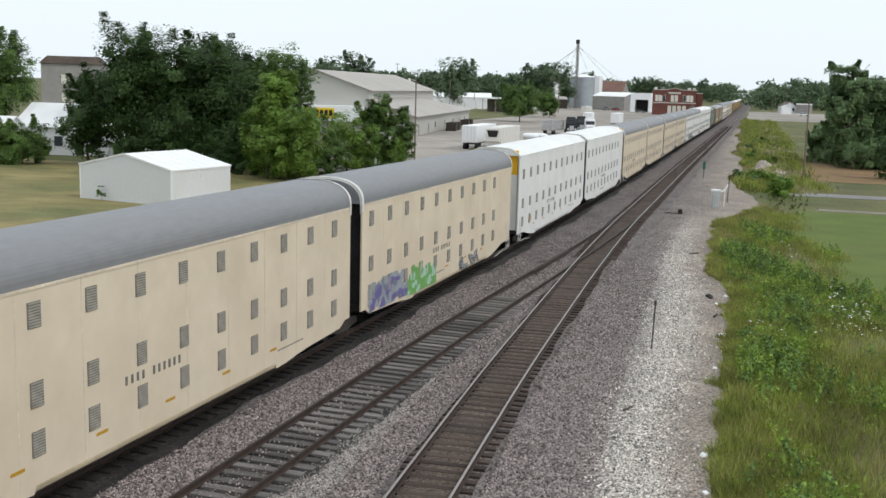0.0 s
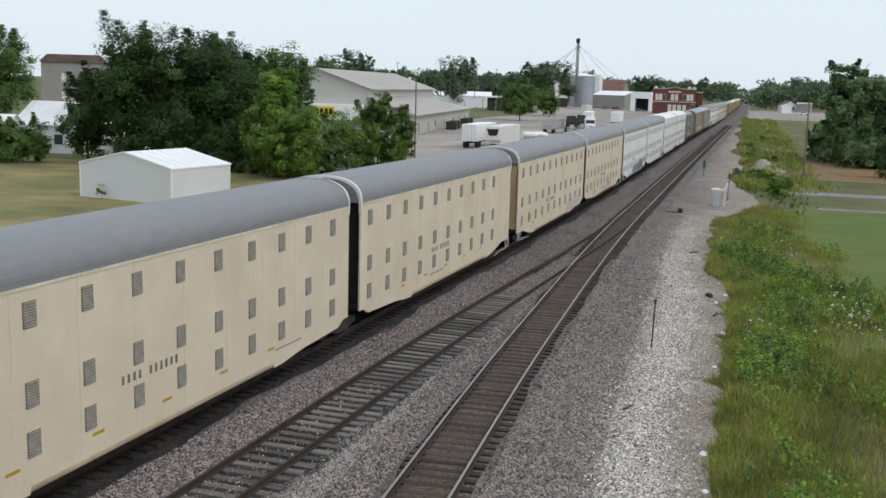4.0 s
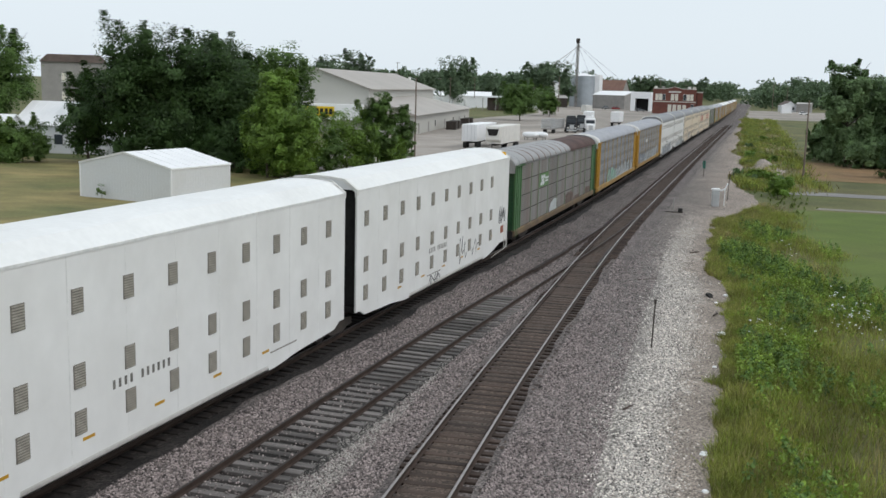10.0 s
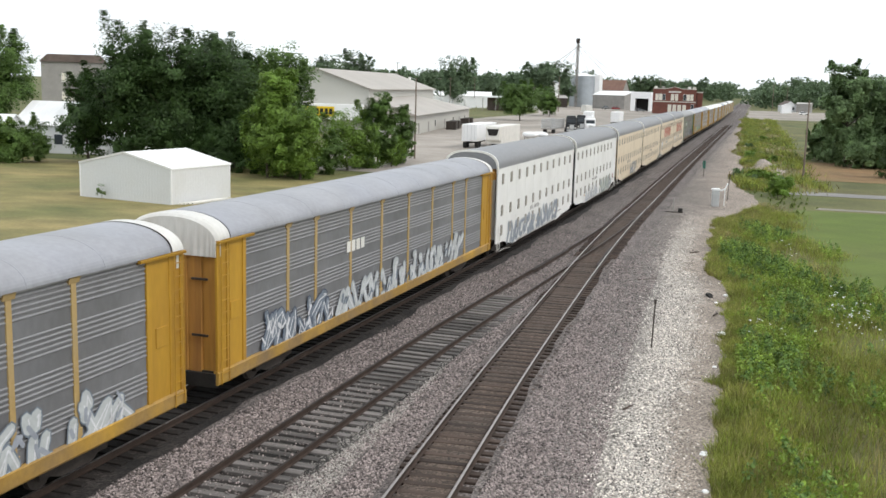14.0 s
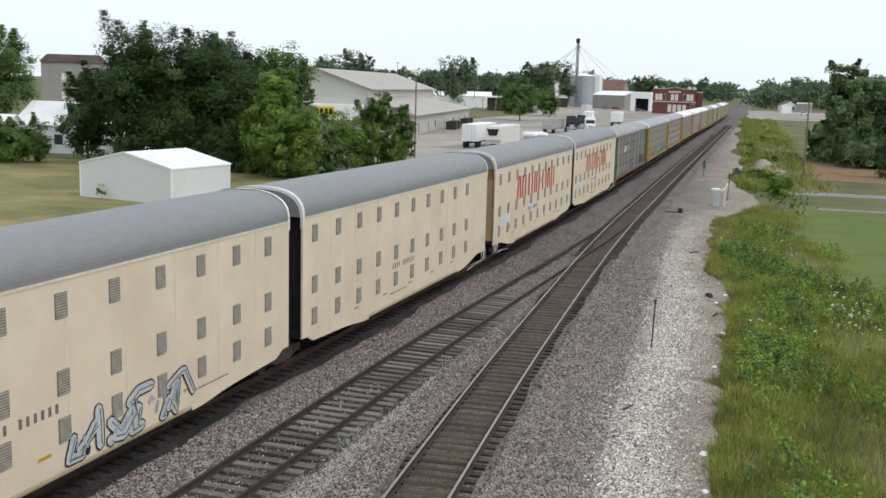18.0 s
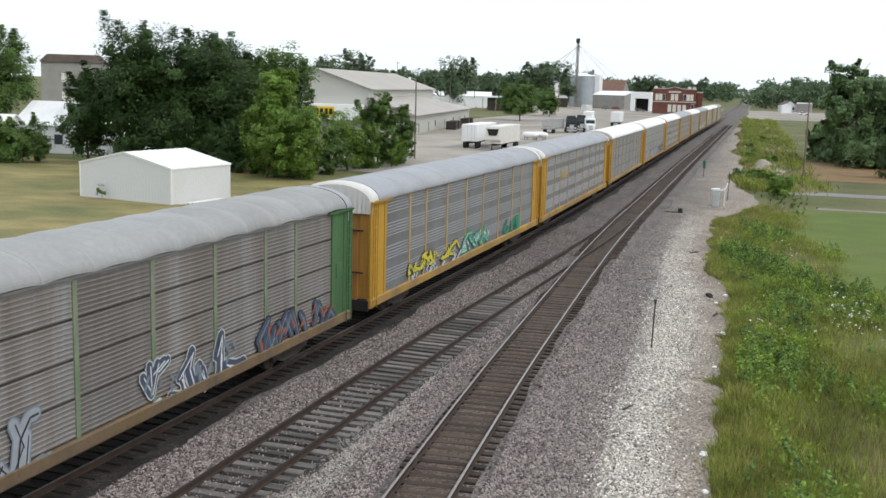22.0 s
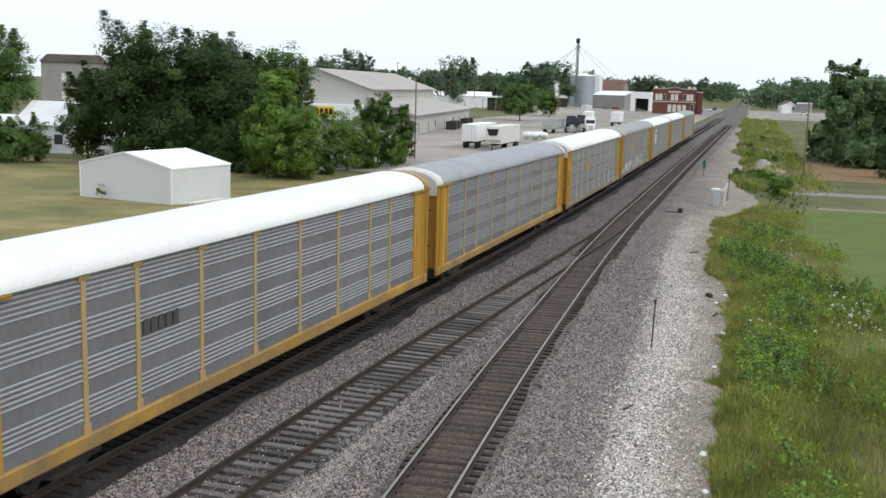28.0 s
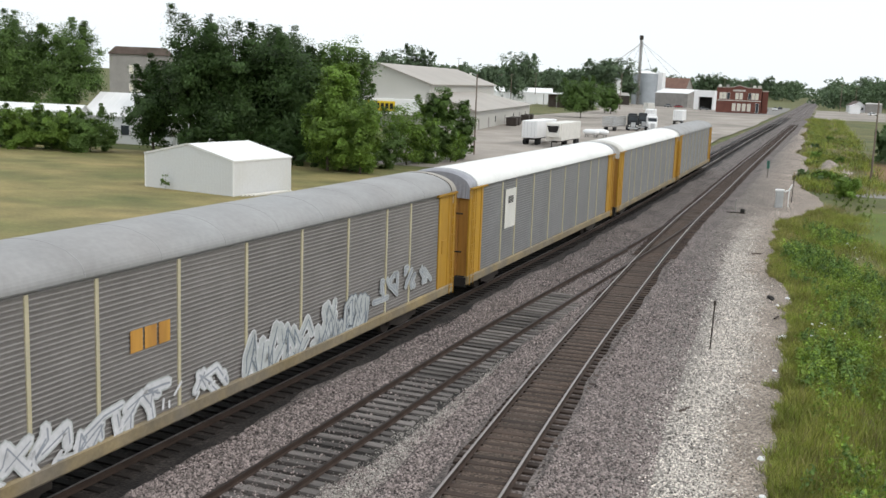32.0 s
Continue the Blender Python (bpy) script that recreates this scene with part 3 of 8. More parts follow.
# ---- the train ----
SPEED = 23.26
M_CREAM = mat("cream_paint", (0.735, 0.625, 0.485), rough=0.5, var=0.045, scale=0.35, fine=2.2, bump=0.04, stain=(0.48, 0.38, 0.26), amount=0.42, stain_scale=0.45, stretch=(1, 0.9, 0.8))
M_WHITE = mat("white_paint", (0.81, 0.80, 0.785), rough=0.5, var=0.04, scale=0.35, fine=2.2, bump=0.04, stain=(0.58, 0.56, 0.53), amount=0.4, stain_scale=0.45, stretch=(1, 0.9, 0.8))
M_ROOF = mat("grey_roof", (0.23, 0.235, 0.25), rough=0.5, var=0.10, scale=0.4, fine=5, bump=0.05, stain=(0.17, 0.155, 0.15), amount=0.5, stain_scale=0.4, stretch=(1, 0.4, 1))
M_ROOF_WHITE = mat("white_roof", (0.82, 0.82, 0.81), rough=0.5, var=0.05, scale=0.4, fine=5, bump=0.04, stain=(0.6, 0.58, 0.55), amount=0.25, stain_scale=0.3)
M_GALV = mat("galvanised_roof", (0.33, 0.335, 0.375), rough=0.48, metal=0.25, var=0.10, scale=0.5, fine=6, bump=0.06, stain=(0.32, 0.31, 0.31), amount=0.5, stain_scale=0.3)
M_GALV_DARK = mat("dull_galvanised_roof", (0.34, 0.34, 0.345), rough=0.55, metal=0.2, var=0.10, scale=0.5, fine=6, bump=0.06, stain=(0.25, 0.23, 0.22), amount=0.5, stain_scale=0.3)
M_RUST_SEAM = mat("rusty_seam", (0.125, 0.06, 0.045), rough=0.85, var=0.3, scale=1.5, fine=8, bump=0.2, stain=(0.30, 0.26, 0.24), amount=0.6, stain_scale=1.2)
M_RUST_ROOF = mat("rusty_roof", (0.066, 0.036, 0.032), rough=0.85, var=0.3, scale=0.6, fine=8, bump=0.2, stain=(0.15, 0.10, 0.085), amount=0.35, stain_scale=0.4)
M_PANEL = mat("galvanised_panel", (0.205, 0.205, 0.215), rough=0.55, metal=0.25, var=0.12, scale=0.6, fine=7, bump=0.08, stain=(0.155, 0.15, 0.15), amount=0.6, stain_scale=0.5, stretch=(1, 1, 0.5), rand=0.10)
M_PANEL_OLD = mat("old_grey_panel", (0.225, 0.22, 0.217), rough=0.65, metal=0.15, var=0.22, scale=0.7, fine=7, bump=0.1, stain=(0.125, 0.075, 0.052), amount=0.7, stain_scale=0.9, stretch=(1, 1, 0.1), rand=0.15)
M_RIB = mat("bright_panel_rib", (0.345, 0.345, 0.355), rough=0.45, metal=0.2, var=0.12, scale=0.8, fine=8, bump=0.05)
M_RIB_OLD = mat("streaked_old_rib", (0.235, 0.23, 0.224), rough=0.6, metal=0.15, var=0.18, scale=0.8, fine=8, bump=0.05, stain=(0.14, 0.09, 0.065), amount=0.55, stain_scale=0.9, stretch=(1, 1, 0.1), rand=0.08)
M_RIB_DULL = mat("dull_panel_rib", (0.262, 0.259, 0.266), rough=0.5, metal=0.2, var=0.12, scale=0.8, fine=8, bump=0.05)
M_YELLOW = mat("railway_yellow", (0.49, 0.275, 0.028), rough=0.55, var=0.10, scale=0.6, fine=8, bump=0.06, stain=(0.27, 0.125, 0.026), amount=0.6, stain_scale=0.9, stretch=(1, 1, 0.3))
M_POST = mat("faded_yellow_post", (0.43, 0.285, 0.105), rough=0.6, var=0.10, scale=0.6, fine=8, bump=0.06, stain=(0.33, 0.27, 0.17), amount=0.5, stain_scale=0.7)
M_POST_PALE = mat("pale_post", (0.52, 0.46, 0.30), rough=0.6, var=0.10, scale=0.6, fine=8, bump=0.06, stain=(0.4, 0.37, 0.3), amount=0.5, stain_scale=0.7)
M_OCHRE = mat("dirty_ochre_door", (0.56, 0.29, 0.055), rough=0.7, var=0.15, scale=0.9, fine=8, bump=0.1, stain=(0.24, 0.10, 0.04), amount=0.75, stain_scale=1.6, stretch=(1.6, 1, 0.12))
M_GREEN = mat("railway_green", (0.065, 0.165, 0.055), rough=0.55, var=0.15, scale=0.7, fine=8, bump=0.08, stain=(0.05, 0.07, 0.05), amount=0.6, stain_scale=0.8, stretch=(1, 1, 0.5))
M_GREY_END = mat("dirty_grey_end", (0.40, 0.385, 0.36), rough=0.65, var=0.15, scale=0.7, fine=8, bump=0.08, stain=(0.2, 0.16, 0.12), amount=0.6, stain_scale=0.8, stretch=(1, 1, 0.5))
M_BLACK = mat("grimy_black", (0.018, 0.016, 0.015), rough=0.8, var=0.3, scale=2, fine=12, bump=0.2)
M_IRON = mat("grimy_iron", (0.05, 0.04, 0.034), rough=0.8, metal=0.2, var=0.3, scale=2, fine=12, bump=0.2)
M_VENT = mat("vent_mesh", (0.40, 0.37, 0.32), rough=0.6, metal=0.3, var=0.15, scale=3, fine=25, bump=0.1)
# shade between vent louvres painted on their backing plate; also colours stencil lines
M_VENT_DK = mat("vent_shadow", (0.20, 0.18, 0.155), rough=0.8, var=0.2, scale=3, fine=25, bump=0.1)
M_TRIM = mat("white_trim", (0.72, 0.70, 0.66), rough=0.5, var=0.08, scale=1, fine=8, bump=0.05)
M_MARK = mat("dark_marking", (0.07, 0.065, 0.06), rough=0.7, var=0.2, scale=3, fine=12, bump=0)
M_RED = mat("red_lettering", (0.42, 0.06, 0.035), rough=0.55, var=0.12, scale=1.5, fine=8, bump=0)
M_AMBER = mat("amber_reflector", (0.50, 0.27, 0.02), rough=0.4, var=0.1, scale=4, fine=20, bump=0)


def paint(name, col):
    return mat(name, col, rough=0.55, var=0.12, scale=2, fine=9, bump=0)


INK = {"brown": mat("brown_rust", (0.105, 0.068, 0.055), rough=0.85, var=0.35, scale=2, fine=9, bump=0.1, stain=(0.22, 0.18, 0.16), amount=0.5, stain_scale=1.5),
       "teal": paint("teal_spray", (0.06, 0.30, 0.25)), "lime": paint("lime_spray", (0.16, 0.36, 0.10)), "white": paint("white_spray", (0.62, 0.62, 0.64)),
       "black": paint("black_spray", (0.025, 0.025, 0.03)), "violet": paint("violet_spray", (0.15, 0.12, 0.30)), "yellow": paint("yellow_spray", (0.58, 0.50, 0.05)),
       "grey": paint("grey_spray", (0.30, 0.32, 0.36)), "navy": paint("navy_spray", (0.055, 0.07, 0.11)), "mint": paint("mint_spray", (0.36, 0.55, 0.42)),
       "pale": paint("pale_spray", (0.46, 0.48, 0.48)), "slate": paint("slate_spray", (0.17, 0.20, 0.24)), "rust": paint("rust_spray", (0.30, 0.09, 0.05)),
       "green": paint("green_spray", (0.03, 0.22, 0.12)), "steel": paint("steel_blue_spray", (0.135, 0.20, 0.235)), "smoke": paint("smoke_grey_spray", (0.145, 0.145, 0.15)), "ash": paint("ash_grey_spray", (0.55, 0.50, 0.44)), "dust": paint("dusty_beige_spray", (0.52, 0.47, 0.38)), "lilac": paint("lilac_spray", (0.36, 0.35, 0.42)), "sage": paint("sage_spray", (0.36, 0.42, 0.31)), "peach": paint("peach_spray", (0.52, 0.34, 0.24))}
M_SILL = mat("dirty_yellow_sill", (0.44, 0.25, 0.035), rough=0.65, var=0.15, scale=0.8, fine=8, bump=0.08, stain=(0.17, 0.12, 0.08), amount=0.8, stain_scale=0.6)
M_SILL_DULL = mat("dull_tan_sill", (0.30, 0.225, 0.11), rough=0.7, var=0.2, scale=0.8, fine=8, bump=0.08, stain=(0.15, 0.135, 0.12), amount=0.85, stain_scale=0.6)
M_GREEN_POST = mat("faded_green_post", (0.12, 0.185, 0.095), rough=0.65, var=0.15, scale=0.8, fine=8, bump=0.06, stain=(0.26, 0.24, 0.2), amount=0.7, stain_scale=0.6)
M_GREEN_SIGN = mat("green_sign_paint", (0.085, 0.185, 0.055), rough=0.55, var=0.12, scale=0.8, fine=8, bump=0)
M_STENCIL = mat("faded_stencil", (0.16, 0.15, 0.135), rough=0.7, var=0.25, scale=3, fine=12, bump=0)
M_GREEN_DK = mat("dark_green_door", (0.03, 0.115, 0.04), rough=0.6, var=0.2, scale=0.7, fine=8, bump=0.08, stain=(0.03, 0.035, 0.03), amount=0.6, stain_scale=0.8)
M_RIB_FINE = mat("faint_panel_rib", (0.238, 0.234, 0.234), rough=0.5, metal=0.2, var=0.12, scale=0.8, fine=8, bump=0.05)
M_RIB_BROWN = mat("brownish_panel_rib", (0.235, 0.22, 0.21), rough=0.55, metal=0.15, var=0.12, scale=0.8, fine=8, bump=0.05)
M_PANEL_DK = mat("dark_brownish_panel", (0.165, 0.152, 0.145), rough=0.6, metal=0.15, var=0.15, scale=0.7, fine=7, bump=0.08, stain=(0.22, 0.205, 0.195), amount=0.5, stain_scale=0.5, rand=0.1)
M_TAN_DOOR = mat("tan_end_door", (0.58, 0.43, 0.25), rough=0.65, var=0.15, scale=0.7, fine=8, bump=0.08, stain=(0.30, 0.20, 0.11), amount=0.6, stain_scale=0.8, stretch=(1, 1, 0.5))
M_BRIGHT = mat("bright_yellow_door", (0.78, 0.44, 0.02), rough=0.5, var=0.08, scale=0.7, fine=8, bump=0.05)
M_CAP = mat("white_end_panel", (0.68, 0.67, 0.65), rough=0.5, var=0.08, scale=0.6, fine=8, bump=0.05, stain=(0.45, 0.40, 0.34), amount=0.45, stain_scale=0.9, stretch=(1, 1, 0.5))
M_PANEL_LT = mat("pale_galvanised_panel", (0.265, 0.265, 0.27), rough=0.55, metal=0.2, var=0.12, scale=0.6, fine=7, bump=0.06, stain=(0.24, 0.235, 0.23), amount=0.5, stain_scale=0.5, rand=0.08)
M_SILL_OLD = mat("rusty_old_sill", (0.19, 0.125, 0.06), rough=0.7, var=0.2, scale=0.8, fine=8, bump=0.08, stain=(0.09, 0.065, 0.05), amount=0.85, stain_scale=0.7)
M_SEAM = mat("dusty_cream_seam", (0.69, 0.585, 0.455), rough=0.6, var=0.15, scale=0.8, fine=8, bump=0)
M_SEAM_PALE = mat("dusty_white_seam", (0.75, 0.74, 0.72), rough=0.6, var=0.12, scale=0.8, fine=8, bump=0)
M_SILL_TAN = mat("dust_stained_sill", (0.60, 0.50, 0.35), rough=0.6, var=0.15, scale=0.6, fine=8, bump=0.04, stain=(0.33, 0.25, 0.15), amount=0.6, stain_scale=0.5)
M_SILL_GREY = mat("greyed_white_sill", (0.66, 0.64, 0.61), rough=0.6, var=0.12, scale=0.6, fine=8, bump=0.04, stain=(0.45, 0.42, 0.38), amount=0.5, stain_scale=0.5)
M_BELLOWS = mat("black_rubber_bellows", (0.03, 0.028, 0.027), rough=0.75, var=0.3, scale=1.5, fine=10, bump=0.1)
CACHE = {}


def arc(w, z, h, n, k=16):
    """One half of a rounded roof, from the eave to the crown."""
    return [(w * max(0.0, math.cos(t)) ** (2 / n), z + h * math.sin(t) ** (2 / n)) for t in (math.pi / 2 * i / k for i in range(k + 1))]


def weld(g):
    """Joins vertices that lie in one place."""
    seen, remap, v = {}, [], []
    for q in g.v:
        k = tuple(round(c, 4) for c in q)
        if k not in seen:
            seen[k] = len(v)
            v.append(q)
        remap.append(seen[k])
    g.v, g.f = v, [tuple(remap[i] for i in f) for f in g.f]
    return g



def shared(key, build):
    if key not in CACHE:
        CACHE[key] = build()
    return CACHE[key]


def train_pose(s, half=8.0):
    a, b = TRAIN.at(s - half), TRAIN.at(s + half)
    c, d = (a + b) / 2, b - a
    return pose(c[0], c[1], 0, 0, 0, math.degrees(math.atan2(-d[0], d[1])))


def bogie(parent, y):
    """A two-axle truck: side frames, bolster, four wheels."""
    def build():
        g = Geo()
        for sx in (-1, 1):
            prof = [(-1.25, 0.36), (-1.25, 0.62), (-0.55, 0.72), (0.55, 0.72), (1.25, 0.62), (1.25, 0.36), (0.9, 0.36), (0.5, 0.22), (-0.5, 0.22), (-0.9, 0.36)]
            k, n = len(g.v), len(prof)
            for x in (sx * 0.98, sx * 1.12):
                g.v.extend((x, yy, z) for yy, z in prof)
            g.f.append(tuple(range(k, k + n))), g.f.append(tuple(range(k + 2 * n - 1, k + n - 1, -1)))
            g.f.extend((k + i, k + n + i, k + n + (i + 1) % n, k + (i + 1) % n) for i in range(n))
            g.mi += [0] * (n + 2)
        g.box(-0.95, 0.95, -0.2, 0.2, 0.35, 0.7, c=0.03)
        return g.mesh("bogie", M_IRON)

    def wheels():
        g = Geo()
        for sx in (-1, 1):
            g.tube((sx * 0.69, 0, 0.42), (sx * 0.80, 0, 0.42), 0.42, n=20)
            g.tube((sx * 0.66, 0, 0.42), (sx * 0.69, 0, 0.42), 0.445, n=20)
        g.tube((-0.7, 0, 0.42), (0.7, 0, 0.42), 0.08, n=8)
        return g.mesh("wheelset", M_IRON)
    b = part("bogie", shared("bogie", build), None, parent, at=pose(0, y, 0.02))
    for dy in (-0.9, 0.9):
        part("wheelset", shared("wheelset", wheels), None, b, at=pose(0, dy, 0))


def ribbon(g, pts, wd, x):
    """A flat painted stroke through points (y, z), with blunt round joints."""
    for (ya, za), (yb, zb) in zip(pts[:-1], pts[1:]):
        d = math.hypot(yb - ya, zb - za) or 1e-6
        uy, uz = -(zb - za) / d * wd, (yb - ya) / d * wd
        g.face([(x, ya - uy, za - uz), (x, yb - uy, zb - uz), (x, yb + uy, zb + uz), (x, ya + uy, za + uz)])
    for k, (y, z) in enumerate(pts):
        g.face([(x + 0.0004 + 0.0001 * k, y + wd * math.cos(a), z + wd * math.sin(a)) for a in np.arange(0.4, 6.6, 1.047)])


def graffiti(parent, y0, y1, z0, z1, inks, seed, x=1.6, letters=None, wild=0.25):
    """Sprayed lettering-like strokes on the near side, outlined and filled; no letters."""
    r = random.Random(seed)
    n = letters or max(2, int((y1 - y0) / 1.15))
    w, layers = (y1 - y0) / n, {}
    for i in range(n):
        h = (z1 - z0) * r.uniform(0.75, 1.0)
        a, b = y0 + w * i + 0.06 * w, y0 + w * (i + 1) - 0.02 * w
        lo = z0 + r.uniform(0, 0.12) * (z1 - z0)
        lean, t = r.uniform(-0.05, 0.25) * w, h * r.uniform(0.10, 0.16)
        m = (a + b) / 2

        def q(u, v):
            return (a + (b - a) * u + lean * v + r.uniform(-wild, wild) * 0.12 * w, lo + h * v + r.uniform(-wild, wild) * 0.10 * h)
        strokes = []
        for k in range(4):
            u, v = r.uniform(-0.15, 0.7), r.choice((0.0, 0.15, 0.5, 0.8))
            pts = [q(u, v)]
            for _ in range(r.choice((1, 2, 3))):
                u, v = u + r.uniform(-0.25, 0.55), min(1.0, max(0.0, v + r.choice((-0.7, -0.45, 0.4, 0.65))))
                pts.append(q(u, v))
            strokes.append(pts)
        for k, pts in enumerate(strokes):
            ribbon(layers.setdefault((inks[0], 0), Geo()), pts, t + 0.045, x + 0.002 + 0.0007 * (i % 2) + 0.0002 * k)
            ribbon(layers.setdefault((inks[1], 1), Geo()), pts, t, x + 0.0045 + 0.0007 * (i % 2) + 0.0002 * k)
            c = r.uniform(0.2, 0.8)
            ribbon(layers.setdefault((inks[2], 2), Geo()), [(p[0] + 0.4 * t, p[1] - 0.3 * t * c) for p in pts], 0.018 + 0.012 * r.random(), x + 0.0075 + 0.0002 * k)
        if len(inks) > 3:                                           # short fill strokes in a further colour
            for k in range(3):
                y, z = r.uniform(a, b), lo + h * r.uniform(0.1, 0.6)
                ribbon(layers.setdefault((inks[3], 3), Geo()), [(y, z), (y + r.uniform(-0.2, 0.2) * w, z + r.uniform(0.1, 0.3) * h)], t * r.uniform(0.25, 0.5), x + 0.010 + 0.0002 * k)
        if r.random() < 0.5:                                        # drips and overspray below
            ribbon(layers.setdefault((inks[0], 0), Geo()), [(m, lo), (m + r.uniform(-0.3, 0.3) * w, lo + 0.1)], t * 0.8, x + 0.001)
    for (ink, k), g in sorted(layers.items(), key=lambda e: (e[0][1], e[0][0])):
        part("graffiti", g, INK[ink], parent, ink + " spray-painted graffiti")["kind"] = "stuff"


def spray(parent, y0, y1, z0, z1, inks, seed, x=1.6, name="graffiti", label="spray-painted graffiti"):
    """A cloud of overlapping sprayed patches and strokes with a ragged top."""
    r = random.Random(seed)
    for k, ink in enumerate(inks):
        g = Geo()
        for i in range(26 if k == 0 else 14):
            t = (i + r.random()) / (26 if k == 0 else 14)
            top = z0 + (z1 - z0) * (0.62 + 0.38 * math.sin(t * 3.14)) * r.uniform(0.75, 1.0)
            cz = r.uniform(z0, top)
            ry, rz = (y1 - y0) * r.uniform(0.05, 0.11) * (1.3 if k == 0 else 0.7), (z1 - z0) * r.uniform(0.16, 0.30) * (1.2 if k == 0 else 0.6)
            pts, n, ph = [], 11, r.uniform(0, 6.28)
            for j in range(n):
                a = 2 * math.pi * j / n
                q = 1 + 0.3 * math.sin(2 * a + ph) + r.uniform(-0.25, 0.25)
                pts.append((x + 0.003 + 0.003 * k + 0.0001 * i, min(y1 + 0.2, max(y0 - 0.2, y0 + (y1 - y0) * t + ry * q * math.cos(a))), min(z1, max(z0, cz + rz * q * math.sin(a)))))
            g.face(pts)
        part(name, g, INK[ink], parent, ink + " " + label)["kind"] = "stuff"


def tag(parent, y0, y1, z0, z1, ink, seed, x=1.583, loops=4, wd=0.03):
    """A quick looping scrawl in one thin line."""
    r, g = random.Random(seed), Geo()
    n, pts = 16 * loops, []
    a, b, c = r.uniform(0.8, 1.3), r.uniform(0.3, 0.5), r.uniform(0, 6.28)
    for i in range(n + 1):
        t = i / n
        q = 2 * math.pi * loops * t
        pts.append(Vector((x, y0 + (y1 - y0) * min(1.0, max(0.0, t + 0.10 * math.sin(q + c))), (z0 + z1) / 2 + (z1 - z0) / 2 * math.sin(q * a + c) * (0.7 + b * math.sin(q * 0.37)))))
    for p, q in zip(pts[:-1], pts[1:]):
        d = q - p
        u = Vector((0, -d.z, d.y)).normalized() * wd
        g.face([p - u, q - u, q + u, p + u])
    part("graffiti", g, INK[ink], parent, "thin " + ink + " scrawl")["kind"] = "stuff"


def bars(parent, y0, z, n, h, w, gap, material, x, label, skip=()):
    """A row of plain bars in place of lettering."""
    g = Geo()
    for i in range(n):
        if i not in skip:
            g.box(x, x + 0.004, y0 + i * (w + gap), y0 + i * (w + gap) + w, z, z + h)
    part("marking", g, material, parent, label)["kind"] = "stuff"


# ---- twin-unit tall carriers ----
HW = 1.58


def body_outline(ya, yb, top, lead):
    """Side view of a body: the bottom edge steps up over the trucks, more so at the coupler end."""
    cpl = [(0, 0.92), (1.5, 0.90), (1.9, 0.84), (3.0, 0.62), (4.2, 0.48), (4.8, 0.45), (4.85, 0.60)]
    art = [(0, 0.95), (0.40, 0.95), (0.85, 0.72), (3.6, 0.62), (4.2, 0.57), (5.2, 0.47), (5.8, 0.45), (5.85, 0.60)]
    a, b = (cpl, art) if lead else (art, cpl)
    return [(ya + d, z) for d, z in a] + [(yb - d, z) for d, z in b[::-1]] + [(yb, top), (ya, top)]


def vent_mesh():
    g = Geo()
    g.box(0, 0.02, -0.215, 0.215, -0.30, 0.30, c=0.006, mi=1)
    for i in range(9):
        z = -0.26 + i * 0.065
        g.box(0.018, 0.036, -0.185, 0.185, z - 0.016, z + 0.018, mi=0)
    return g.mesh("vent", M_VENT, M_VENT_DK)


